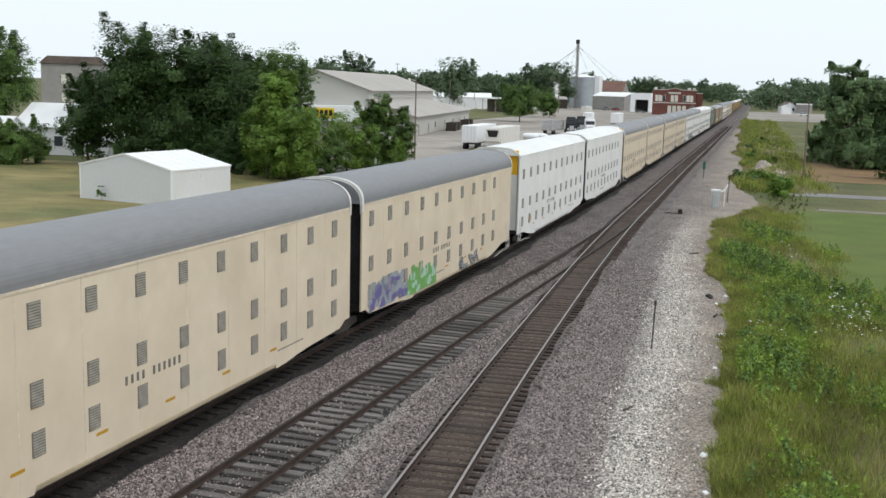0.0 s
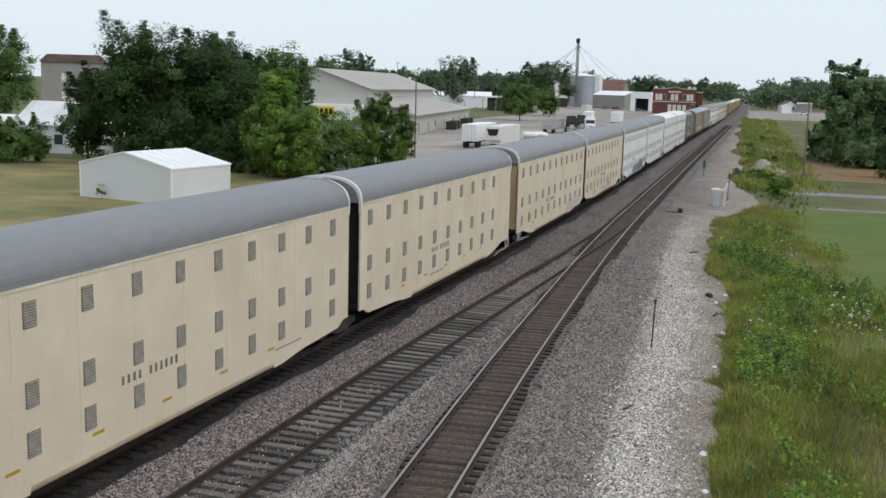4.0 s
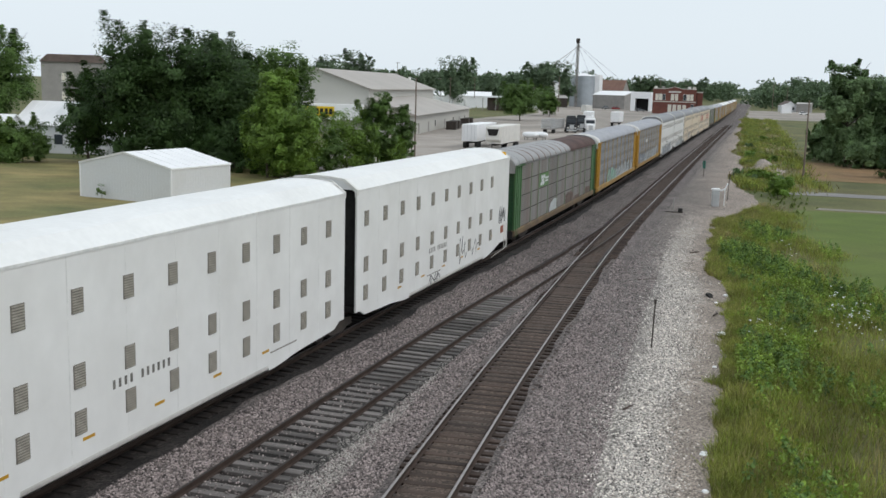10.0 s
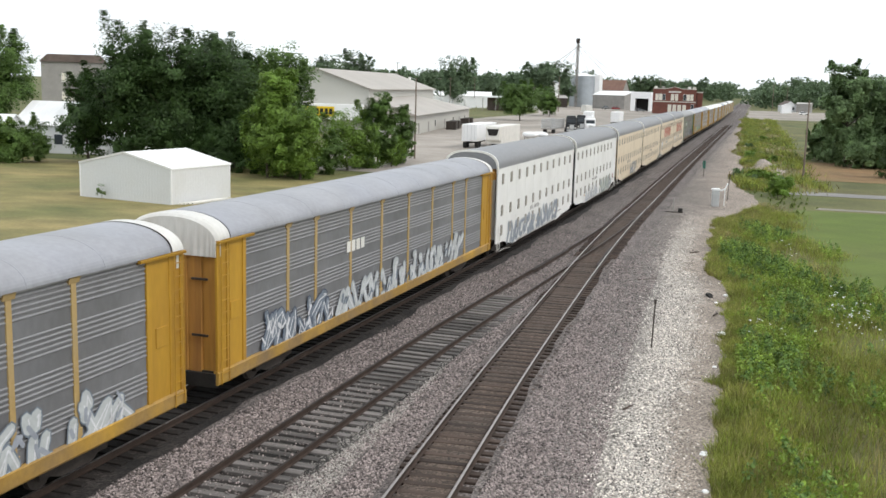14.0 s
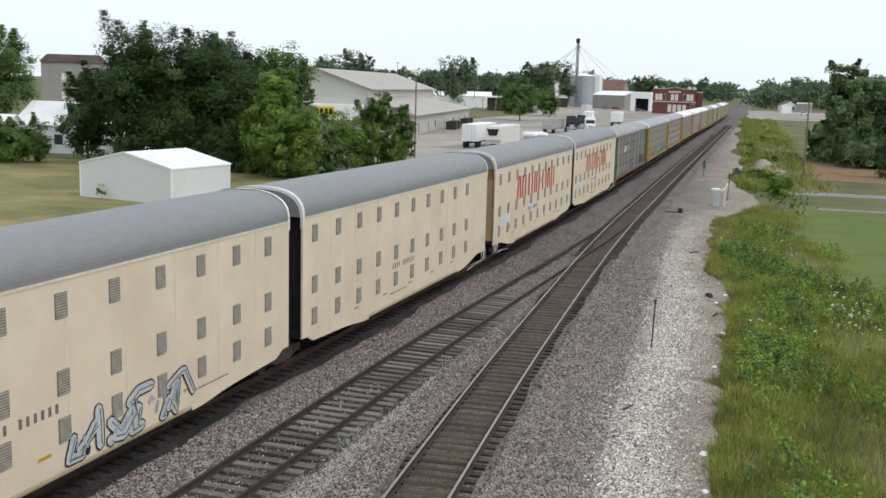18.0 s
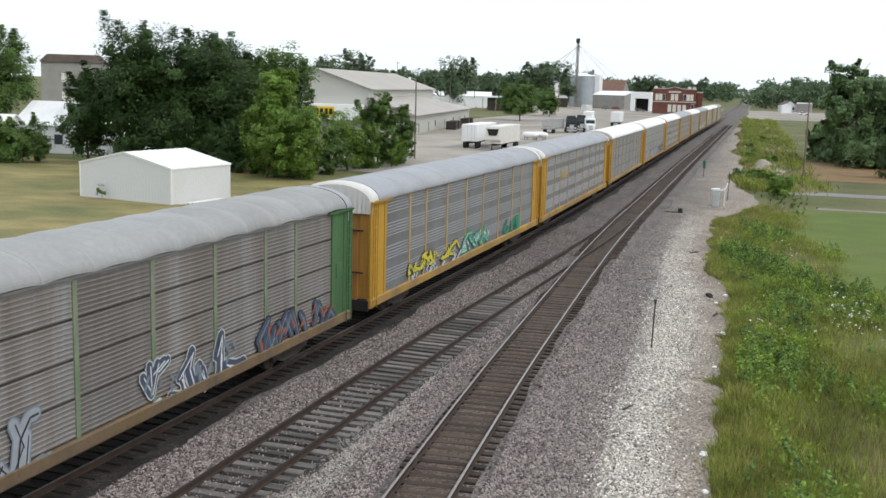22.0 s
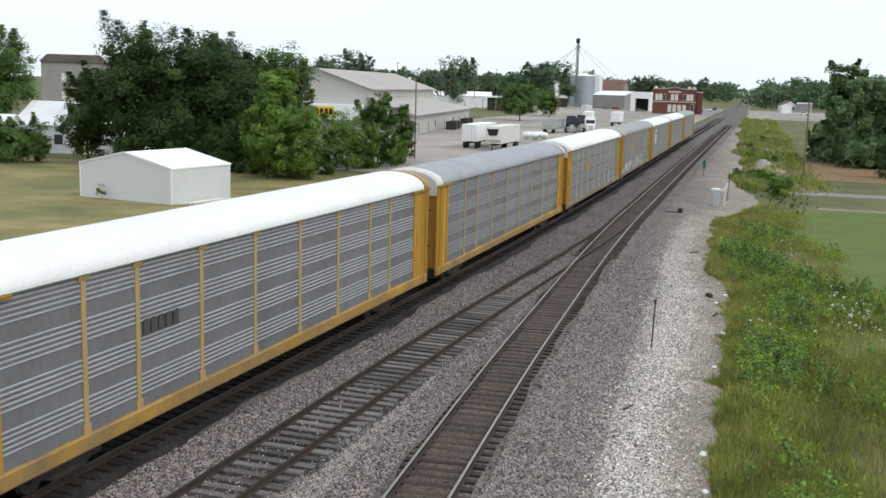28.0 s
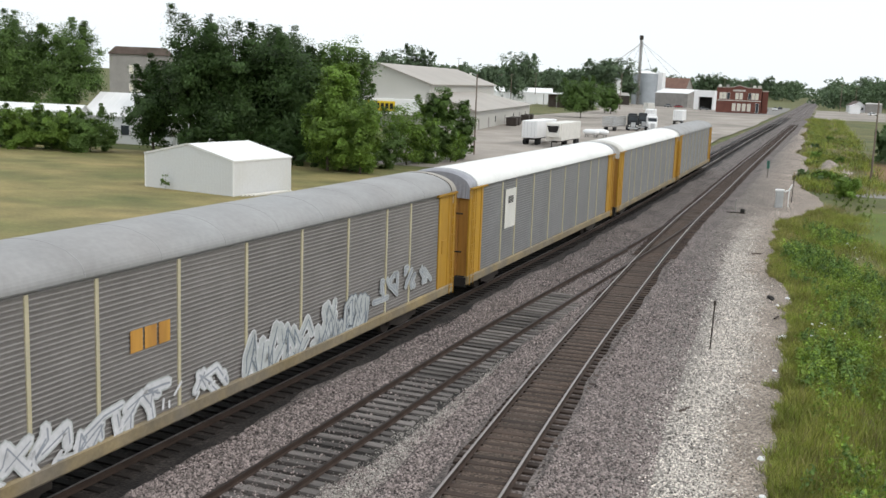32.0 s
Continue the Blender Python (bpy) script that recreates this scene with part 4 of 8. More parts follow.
def twin_unit(lead, side, roof, white_roof, door_top, door_low, label, group):
    """One half of an articulated carrier. lead: its coupler end looks along -y."""
    ya, yb = (-10.8, 11.12) if lead else (-11.12, 10.8)
    cy, ay = (ya, yb) if lead else (yb, ya)     # coupler end, articulated end
    out = -1 if lead else 1
    top = 5.72 if white_roof else 5.19
    car = thing("auto_carrier", pose(0, 0, 0), label, "railway wagon", group)

    def wall(sx):
        def build():
            g, o = Geo(), body_outline(ya, yb, top, lead)
            k, n = len(g.v), len(o)
            for x in (sx * HW, sx * (HW - 0.07)):
                g.v.extend((x, y, z) for y, z in o)
            fr = tuple(range(k, k + n))
            g.f.append(fr if sx > 0 else fr[::-1])
            g.f.append(tuple(i + n for i in (fr[::-1] if sx > 0 else fr)))
            g.f.extend(((k + i, k + n + i, k + n + (i + 1) % n, k + (i + 1) % n) if sx > 0 else (k + (i + 1) % n, k + n + (i + 1) % n, k + n + i, k + i)) for i in range(n))
            g.mi += [0] * (n + 2)
            return g.mesh("side_wall", side)
        return shared(("wall", lead, sx, side.name, top), build)
    for sx in (1, -1):
        w = part("side_wall", wall(sx), None, car)
        sm = shared(("seam", lead, sx, side.name, top), lambda: seam_mesh(ya, yb, sx, top, side))
        part("panel_seams", sm, None, w)
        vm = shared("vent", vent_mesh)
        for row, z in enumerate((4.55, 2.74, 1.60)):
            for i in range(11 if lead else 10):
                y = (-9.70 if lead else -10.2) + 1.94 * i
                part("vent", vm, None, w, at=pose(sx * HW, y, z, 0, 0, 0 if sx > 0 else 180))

    def roof_build():
        g = Geo()
        if white_roof:
            half = [(HW, top), (1.05, 6.10), (0.5, 6.17), (0.0, 6.19)]
        else:
            half = arc(HW + 0.008, top, 0.96, 2.6)
        prof = half + [(-x, z) for x, z in half[-2::-1]]
        g.prism(prof, ya - 0.05, yb + 0.02)
        return g.mesh("roof", roof)
    part("roof", shared(("roof", lead, roof.name, white_roof), roof_build), None, car, "white roof" if white_roof else "rounded dark grey roof")

    def arch_build(s):
        g = Geo()
        half = [(HW + 0.025, top - 0.3)] + arc(HW + 0.025, top, 0.985, 2.6)
        if white_roof:
            half = [(HW + 0.02, top - 0.2), (HW + 0.02, top + 0.02), (1.06, 6.13), (0.5, 6.19), (0.0, 6.21)]
        prof = half + [(-x, z) for x, z in half[-2::-1]]
        for i in range(len(prof) - 1):
            (x0, z0), (x1, z1) = prof[i], prof[i + 1]
            yy = (ya - 0.06, ya + 0.10) if s == 0 else (yb - 0.10, yb + 0.03)
            a, b = (x0, yy[0], z0), (x1, yy[0], z1)
            c, d = (x1, yy[1], z1), (x0, yy[1], z0)
            e, f = 0.94, yy[0] if s == 0 else yy[1]
            g.face([a, b, c, d][::-1])
            g.face([(x0, f, z0), (x0 * e, f, z0 - 0.1), (x1 * e, f, z1 - 0.1), (x1, f, z1)])
        return weld(g).mesh("end_arch", M_TRIM)
    for s in (0, 1):
        part("end_arch", shared(("arch", lead, white_roof, s), lambda: arch_build(s)), None, car, "white-edged roof arch")

    def frame_build():
        g = Geo()
        g.box(-1.5, 1.5, ya + 0.05, yb - 0.05, 0.95, 1.15)
        g.box(-1.3, 1.3, ya + 4.2, yb - 4.2, 0.50, 0.95)
        g.box(-0.35, 0.35, cy if out < 0 else cy - 0.4, cy + 0.4 if out < 0 else cy, 0.6, 1.0)
        g.box(-0.13, 0.13, min(cy, cy + out * 0.95), max(cy, cy + out * 0.95), 0.74, 0.98, c=0.03)
        return g.mesh("underframe", M_BLACK)
    part("underframe", shared(("frame", lead), frame_build), None, car, "grimy black underframe and coupler")

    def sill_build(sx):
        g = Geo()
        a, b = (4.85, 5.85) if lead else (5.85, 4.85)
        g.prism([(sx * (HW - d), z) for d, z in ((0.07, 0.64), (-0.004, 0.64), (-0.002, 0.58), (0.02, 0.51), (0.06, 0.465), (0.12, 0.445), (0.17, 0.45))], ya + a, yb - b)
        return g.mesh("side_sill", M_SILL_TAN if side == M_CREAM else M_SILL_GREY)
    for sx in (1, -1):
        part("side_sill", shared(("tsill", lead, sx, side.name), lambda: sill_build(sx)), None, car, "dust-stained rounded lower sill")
    # end doors at the coupler end, dark bellows at the joint

    def door_build(z0, z1, material, tag):
        g = Geo()
        y = cy + (-out) * 0.22
        pts = []
        for i in range(4):
            x = -1.42 + i * 0.71
            pts += [(x, y), (x + 0.03, y + out * 0.06), (x + 0.68, y + out * 0.06), (x + 0.71, y)]
        pts += [(1.42, y - out * 0.08), (-1.42, y - out * 0.08)]
        n = len(pts)
        g.v = [(x, yy, z0) for x, yy in pts] + [(x, yy, z1) for x, yy in pts]
        for i in range(n):
            g.f.append((i, (i + 1) % n, n + (i + 1) % n, n + i)), g.mi.append(0)
        g.f += [tuple(range(n - 1, -1, -1)), tuple(range(n, 2 * n))]
        g.mi += [0, 0]
        return weld(g).mesh("end_door", material)
    part("end_door", shared(("door", lead, door_low.name), lambda: door_build(1.15, 4.55, door_low, 0)), None, car)
    part("upper_end_door", shared(("udoor", lead, door_top.name, top), lambda: door_build(4.56, top + 0.3, door_top, 1)), None, car)

    def bellows():
        """Folded rubber cover: rings of the roof's outline, wide and narrow by turns."""
        g, n = Geo(), 7
        if white_roof:
            half = [(1.5, 0.95), (1.5, top - 0.02), (1.02, 6.06), (0.5, 6.13), (0.0, 6.15)]
        else:
            half = [(1.5, 0.95)] + arc(1.5, top - 0.02, 0.95, 2.6)
        prof = half + [(-x, z) for x, z in half[-2::-1]]
        m = len(prof)
        for i in range(n):
            k = 0.975 if i % 2 else 1.0
            g.v.extend((x * k, ay + out * 0.06 * i, 0.95 + (z - 0.95) * (0.99 if i % 2 else 1.0)) for x, z in prof)
        for i in range(n - 1):
            for j in range(m - 1):
                q = (i * m + j, i * m + j + 1, (i + 1) * m + j + 1, (i + 1) * m + j)
                g.f.append(q if out > 0 else q[::-1]), g.mi.append(0)
        g.f.append(tuple(range((n - 1) * m, n * m))), g.mi.append(0)
        return g.mesh("bellows", M_BELLOWS)
    part("bellows", shared(("bellows", lead, white_roof), bellows), None, car, "black bellows between the two halves")

    def gear(sx):
        g = Geo()
        x = sx * (HW + 0.03)
        y = cy - out * 0.55
        for dy in (-0.2, 0.2):
            g.tube((x, y + dy, 0.55), (x, y + dy, 1.9), 0.018, n=5)
        for i in range(5):
            g.tube((x, y - 0.2, 0.58 + i * 0.3), (x, y + 0.2, 0.58 + i * 0.3), 0.016, n=5)
        g.tube((x, cy - out * 0.1, 0.45), (x, cy - out * 0.1, 1.0), 0.018, n=5)
        for p, q in (((0.3, 0.50), (1.0, 0.42)), ((1.0, 0.42), (1.7, 0.45)), ((1.7, 0.45), (3.2, 0.30))):
            g.tube((x, cy - out * p[0], p[1]), (x, cy - out * q[0], q[1]), 0.014, n=5)
        return g.mesh("grab_iron", M_TRIM)
    for sx in (1, -1):
        part("grab_iron", shared(("gear", lead, sx), lambda: gear(sx)), None, car, "pale grab irons and ladder")

    def refl(w, h):
        g = Geo()
        g.box(HW, HW + 0.007, -w, w, -h, h)
        return g.mesh("reflector", M_AMBER)
    for i in range(5):
        part("reflector", shared("refl", lambda: refl(0.22, 0.04)), None, car, at=pose(0, -6.5 + i * 2.9, 1.14))
    part("placard", shared("plac", lambda: refl(0.17, 0.15)), None, car, "small amber placard", at=pose(0, cy - out * 3.4, 1.57))
    bogie(car, cy - out * 2.1)
    if lead:
        bogie(car, 11.6)
    return car


def seam_mesh(ya, yb, sx, top, side):
    g = Geo()
    for i in range(1, 10):
        y = ya + i * (yb - ya) / 10.0
        lo = 0.94 if (y < ya + 3.6 or y > yb - 3.6) else 0.66
        x0, x1 = (HW, HW + 0.004) if sx > 0 else (-HW - 0.004, -HW)
        g.box(x0, x1, y - 0.018, y + 0.018, lo, top - 0.02)
    x0, x1 = (HW, HW + 0.02) if sx > 0 else (-HW - 0.02, -HW)
    g.box(x0, x1, ya, yb, top - 0.07, top)
    return g.mesh("panel_seams", M_SEAM if side == M_CREAM else M_SEAM_PALE)


def letter_shapes(car, y0, z0, h, w, gap):
    """A large red sign reduced to plain upright bars, each its own part."""
    y = y0
    x1 = HW + 0.008
    for k in "lnion-wlx":
        g = Geo()
        if k == "-":
            g.box(x1 - 0.005, x1, y + 0.05, y + 0.30, z0 + 0.40 * h, z0 + 0.62 * h)
            wd = 0.36
        else:
            wd = w * (1.2 if k == "w" else 1.0)
            lean = 0.15 * w if k == "l" else 0.0
            a, b, q = y, y + wd, 0.34 * w
            if k == "i":
                g.box(x1 - 0.005, x1, y + wd / 2 - q / 2, y + wd / 2 + q / 2, z0, z0 + h)
            else:
                g.face([(x1, a, z0), (x1, a + q, z0), (x1, a + q + lean, z0 + h), (x1, a + lean, z0 + h)])
                g.face([(x1, b - q, z0), (x1, b, z0), (x1, b - lean, z0 + h), (x1, b - q - lean, z0 + h)])
        part("sign_bar", g, M_RED, car, "large red sign shown as bars")
        y += wd + gap


# ---- single racks ----
BAYS = [-12.5, -9.7, -7.6, -4.6, -1.53, 1.53, 4.6, 7.6, 9.7, 12.5]


def rack_panel(bw, bold, rib_mat, panel_mat, seam):
    """One bay of side screening: four ribbed bands with dark joints between them, one folded sheet."""
    def build():
        prof, mis = [(1.38, 1.17)], []
        x = 1.45
        for b in range(4):
            z0 = 1.18 + b * 0.97
            if not seam:
                prof += [(x, z0), (x, z0 + 0.01), (x, z0 + 0.02)]
                mis += [0, 0, 0]
            else:
                deep = 0.034 if rib_mat == M_RIB_OLD else 0.014
                prof += [(1.42, z0), (1.42, z0 + deep), (x, z0 + deep + 0.002)]
                # groove faces take the dark iron colour, painting in the recess shade
                mis += [2, 2, 2]
            n = 5 if bold else 8
            for i in range(n):
                zc = z0 + (0.37 + i * 0.125 if bold else 0.075 + i * 0.119)
                hw, d = (0.034, 0.026) if bold else (0.032, 0.013)
                prof += [(x, zc - hw), (x + d, zc - hw * 0.35), (x + d, zc + hw * 0.35), (x, zc + hw)]
                mis += [0, 1, 1, 1]
        prof += [(x, 5.06), (1.38, 5.06)]
        mis += [0, 0, 0]
        g = Geo()
        g.prism(prof, -bw / 2, bw / 2)
        g.mi[:len(mis)] = mis
        return g.mesh("side_panel", panel_mat, rib_mat, M_IRON)
    return shared(("panel", round(bw, 2), bold, seam, rib_mat.name, panel_mat.name), build)


def rack(label, roof=None, frame=None, post=None, rib=None, panel=None, cap=None, door=None, bold=False, old=False, sill=None, tail_roof=None, thin=False, seam=False, low=0.80):
    """A covered rack wagon with screened sides, end doors and a rounded roof."""
    roof, frame, post = roof or M_GALV, frame or M_YELLOW, post or M_POST
    rib, panel, cap, door, sill = rib or (M_RIB_DULL if bold else M_RIB_FINE), panel or M_PANEL, cap or M_GALV, door or M_OCHRE, sill or M_SILL
    L, E = 14.2, 12.5
    car = thing("rack_wagon", pose(0, 0, 0), label, "railway wagon", "single rack wagons")

    def post_build():
        g = Geo()
        wd = 0.085 if old else 0.06 if thin else 0.09
        top = 5.02 if (thin or old) else 4.95
        g.box(1.44, 1.49, -wd, wd, 1.16, top, c=0.01)
        if not thin:
            g.prism([(1.44, top), (1.495, top), (1.54, 5.10), (1.44, 5.10)], -wd - 0.10, wd + 0.10)
            g.box(1.44, 1.505, -wd - 0.05, wd + 0.05, 1.15, 1.42, c=0.01)
        return g.mesh("side_post", post)
    pst = shared(("post", thin, old, post.name), post_build)
    for turn in (0, 180):
        for a, b in zip(BAYS[:-1], BAYS[1:]):
            pm = rack_panel(b - a - 0.012, bold, rib, panel, seam or old)
            part("side_panel", pm, None, car, at=pose(0, 0, 0, 0, 0, turn) @ pose(0, (a + b) / 2, 0))
        for y in BAYS[1:-1]:
            part("side_post", pst, None, car, at=pose(0, 0, 0, 0, 0, turn) @ pose(0, y, 0))

    def sill_build():
        g = Geo()
        g.prism([(1.38, low), (1.52, low), (1.55, low + 0.05), (1.55, 1.13), (1.50, 1.18), (1.38, 1.18)], -L, L)
        return g.mesh("side_sill", sill)

    def rail_build():
        g = Geo()
        g.box(1.38, 1.50, -E, E, 5.05, 5.13, c=0.01)
        return g.mesh("top_rail", M_GALV_DARK)

    def corner_build(sy):
        g = Geo()
        y0, y1 = sorted((sy * (L - 0.12), sy * E))
        g.box(1.38, 1.47, y0, y1, 1.16, 5.06, c=0.012)
        return g.mesh("corner_panel", frame)

    def corner_post(w, x):
        g = Geo()
        g.box(1.42, x, -w, w, 1.14, 5.04, c=0.012)
        return g.mesh("corner_post", frame)

    def eyebrow(sy):
        g = Geo()
        y0, y1 = sorted((sy * L, sy * (E - 0.35)))
        g.prism([(1.42, 5.02), (1.60, 5.02), (1.62, 5.09), (1.42, 5.13)], y0, y1)
        return g.mesh("eyebrow_bar", frame)

    def hatch(sy):
        g = Geo()
        g.box(1.46, 1.50, sy * (E + 0.65) - 0.25, sy * (E + 0.65) + 0.25, 2.6, 3.15, c=0.01)
        return g.mesh("hatch", frame)

    def ladder_build(sy):
        g = Geo()
        x, y = 1.585, sy * (L - 0.35)
        for dy in (-0.22, 0.22):
            g.tube((x, y + dy, 0.78), (x, y + dy, 5.0), 0.018, n=5)
        for i in range(11):
            g.tube((x, y - 0.22, 1.1 + i * 0.37), (x, y + 0.22, 1.1 + i * 0.37), 0.016, n=5)
        return g.mesh("ladder", frame)

    def door_build():
        """Folded door leaves: one bowed sheet with grooves between the leaves."""
        g, pts = Geo(), []
        for i in range(6):
            x = -1.38 + i * 0.46
            y = -(L - 0.18 + 0.10 * (1 - ((i - 2.5) / 2.5) ** 2))
            pts += [(x, y + 0.01), (x + 0.02, y - 0.02), (x + 0.44, y - 0.02), (x + 0.46, y + 0.01)]
        pts += [(1.38, -L + 0.30), (-1.38, -L + 0.30)]
        n = len(pts)
        g.v = [(x, y, 0.95) for x, y in pts] + [(x, y, 4.66) for x, y in pts]
        for i in range(n):
            k = (i + 1) % n
            g.f.append((i, k, n + k, n + i)), g.mi.append(0)
        g.f += [tuple(range(n - 1, -1, -1)), tuple(range(n, 2 * n))]
        g.mi += [0, 0]
        return weld(g).mesh("end_door", door)

    def bar_build():
        g = Geo()
        g.box(0.62, 1.18, -L + 0.02, -L + 0.07, 0, 0.07, c=0.01)
        return g.mesh("door_bar", M_IRON)
    half = arc(1.575, 5.12, 0.72, 2.1)
    prof = half + [(-x, z) for x, z in half[-2::-1]]

    def cap_build():
        """Upright end hood: laps over the roof, rounds off and drops to the doors in shallow folds."""
        g, m = Geo(), len(prof)
        rings = ((1.004, 0.006, -(L - 0.62)), (1.004, 0.006, -(L - 0.16)), (0.985, -0.03, -(L - 0.06)), (0.94, -0.10, -(L + 0.02)))
        for k, dz, y in rings:
            g.v.extend((x * k, y, z + dz) for x, z in prof)
        for i in range(len(rings) - 1):
            for j in range(m - 1):
                g.f.append((i * m + j, i * m + j + 1, (i + 1) * m + j + 1, (i + 1) * m + j)), g.mi.append(0)
        last = [(x * 0.94, z - 0.10) for x, z in prof]
        for j in range(m - 1):                                      # front, strip by strip, each strip folded at its edge
            (x0, z0), (x1, z1) = last[j], last[j + 1]
            y = -(L + 0.02)
            if abs(x0 - x1) > 0.01:
                g.face([(x0, y, z0), (x1, y, z1), (x1, y + (0.03 if j % 2 else 0.0), 4.62), (x0, y + (0.0 if j % 2 else 0.03), 4.62)])
        for sx in (1, -1):
            g.face([(sx * 1.48, -(L + 0.02), 4.62), (sx * 1.48, -(L + 0.02), 5.05), (sx * 1.48, -(L - 0.30), 5.05), (sx * 1.48, -(L - 0.30), 4.62)])
        return weld(g).mesh("roof_cap", cap)
    for turn in (0, 180):
        at = pose(0, 0, 0, 0, 0, turn)
        part("side_sill", shared(("sill", sill.name, low), sill_build), None, car, "painted side sill", at)
        part("top_rail", shared("toprail", rail_build), None, car, at=at)
        for sy in (1, -1):
            c = part("corner_panel", shared(("corner", sy, frame.name), lambda: corner_build(sy)), None, car, at=at)
            part("ladder", shared(("ladder", sy, frame.name), lambda: ladder_build(sy)), None, c)
            part("eyebrow_bar", shared(("brow", sy, frame.name), lambda: eyebrow(sy)), None, c)
            part("hatch", shared(("hatch", sy, frame.name), lambda: hatch(sy)), None, c)
            for y, w, x in ((E + 0.10, 0.10, 1.51), (L - 0.62, 0.05, 1.50), (L - 0.10, 0.08, 1.52)):
                part("corner_post", shared(("cpost", w, frame.name), lambda: corner_post(w, x)), None, c, at=pose(0, sy * y, 0))
        dr = part("end_door", shared(("rdoor", door.name), door_build), None, car, "end door in dirty paint", at)
        for z in (2.2, 3.9):
            part("door_bar", shared(("dbar", door.name), bar_build), None, dr, at=pose(0, 0, z))
        part("roof_cap", shared(("cap", cap.name), cap_build), None, car, at=at)

    def roof_build(ya, yb):
        g = Geo()
        if not old:
            g.prism(prof, ya, yb)
            return g.mesh("roof", roof)
        k, m = max(3, round((yb - ya) / 1.77)), len(prof)           # pressed sheets that swell between the joints
        n = k * 6
        for i in range(n + 1):
            b = math.sin(math.pi * (i % 6) / 6) ** 0.6
            g.v.extend((x * (1 + 0.016 * b), ya + (yb - ya) * i / n, z + 0.055 * b) for x, z in prof)
        for i in range(n):
            for j in range(m - 1):
                g.f.append((i * m + j, (i + 1) * m + j, (i + 1) * m + j + 1, i * m + j + 1)), g.mi.append(0)
        g.f += [tuple(range(m)), tuple(range(n * m, (n + 1) * m))]
        g.mi += [0, 0]
        return g.mesh("roof", roof)

    def seam_build():
        g = Geo()
        w, s, h = (0.05, 1.004, 0.008) if old else (0.012, 1.002, 0.004)
        g.prism([(x * s, z + h) for x, z in prof], -w, w)
        return g.mesh("roof_seam", roof)

    def roofing(ya, yb, key, label=""):
        rf = part("roof", shared(("rroof", roof.name, old, key), lambda: roof_build(ya, yb)), None, car, label)
        k = max(3, round((yb - ya) / (1.77 if old else 2.6)))
        for i in range(k + 1):
            part("roof_seam", shared(("rseam", roof.name, old), seam_build), None, rf, at=pose(0, ya + 0.05 + i * (yb - ya - 0.1) / k, 0))
    if tail_roof:
        roofing(-L + 0.7, 2.4, 1, "grey ribbed roof sheets with rust at the ribs")

        def tail_build():
            g = Geo()
            g.prism([(x * 0.99, z - 0.03) for x, z in prof], 2.4, L - 0.7)
            return g.mesh("tail_roof", tail_roof)
        part("tail_roof", shared("tailroof", tail_build), None, car, "rust-brown roof sheets")

        def rust_build(y):
            g = Geo()
            g.prism([(x * 1.006, z + 0.016) for x, z in prof], y - 0.10, y + 0.10)
            return g.mesh("rust_seam", M_RUST_SEAM)
        for i in range(9):
            part("rust_seam", shared(("rs", i), lambda: rust_build(-L + 0.7 + (i + 1) * (L + 1.7) / 9)), None, car)
    else:
        roofing(-L + 0.7, L - 0.7, 0)

    def frame_build():
        g = Geo()
        g.box(-1.37, 1.37, -L + 0.1, L - 0.1, 0.80, 1.15)
        g.box(-0.4, 0.4, -L + 0.4, L - 0.4, 0.55, 0.95)
        for sy in (1, -1):
            y0, y1 = sorted((sy * L, sy * (L + 0.7)))
            g.box(-0.13, 0.13, y0, y1, 0.72, 0.97, c=0.03)
            g.box(-1.45, 1.45, sy * L - 0.06, sy * L + 0.06, 0.70, 1.12)
        return g.mesh("underframe", M_BLACK)
    part("underframe", shared("rframe", frame_build), None, car, "grimy black underframe and couplers")
    bogie(car, -L + 4.2)
    bogie(car, L - 4.2)
    return car


def side_sign(car, y, z, w, h, back, front):
    """A painted sign block with plain shapes in place of a logo."""
    g = Geo()
    g.box(1.478, 1.484, y, y + w, z, z + h)
    part("sign_block", g, back, car, "painted sign block")
    g = Geo()
    for a, b, c, e in ((0.08, 0.30, 0.62, 0.86), (0.30, 0.50, 0.62, 0.86), (0.16, 0.40, 0.38, 0.60), (0.08, 0.30, 0.12, 0.36), (0.30, 0.50, 0.12, 0.36)):
        k = 0.10 * w
        g.face([(1.489, y + a * w + k * c, z + c * h), (1.489, y + b * w + k * c - 0.02, z + c * h), (1.489, y + b * w + k * e - 0.02, z + e * h), (1.489, y + a * w + k * e, z + e * h)])
    g.box(1.484, 1.489, y + 0.56 * w, y + 0.94 * w, z + 0.52 * h, z + 0.66 * h)
    g.box(1.484, 1.489, y + 0.56 * w, y + 0.90 * w, z + 0.30 * h, z + 0.44 * h)
    part("sign_shapes", g, front, car, "plain pale sign shapes")


TRAIN_CARS = []   # (object, place of its middle along the line at the start)


def twin(s0, side, roof, white_roof, top, low, words, marks=None):
    pair = []
    for i in range(2):
        u = twin_unit(i == 0, side, roof, white_roof, top, low, ("leading half of a " if i == 0 else "trailing half of a ") + words, "articulated carrier wagons")
        bars(u, -2.65 if i == 0 else -2.8, 2.05, 11, 0.23, 0.10, 0.135, M_STENCIL, HW + 0.003, "small dark lettering shown as bars", (4,))
        bars(u, 5.4 if i == 0 else -3.0, 1.0, 9, 0.05, 0.16, 0.05, M_VENT_DK, HW + 0.003, "tiny dark stencil lines")
        TRAIN_CARS.append((u, s0 + 11.6 + 23.2 * i))
        pair.append(u)
    return pair


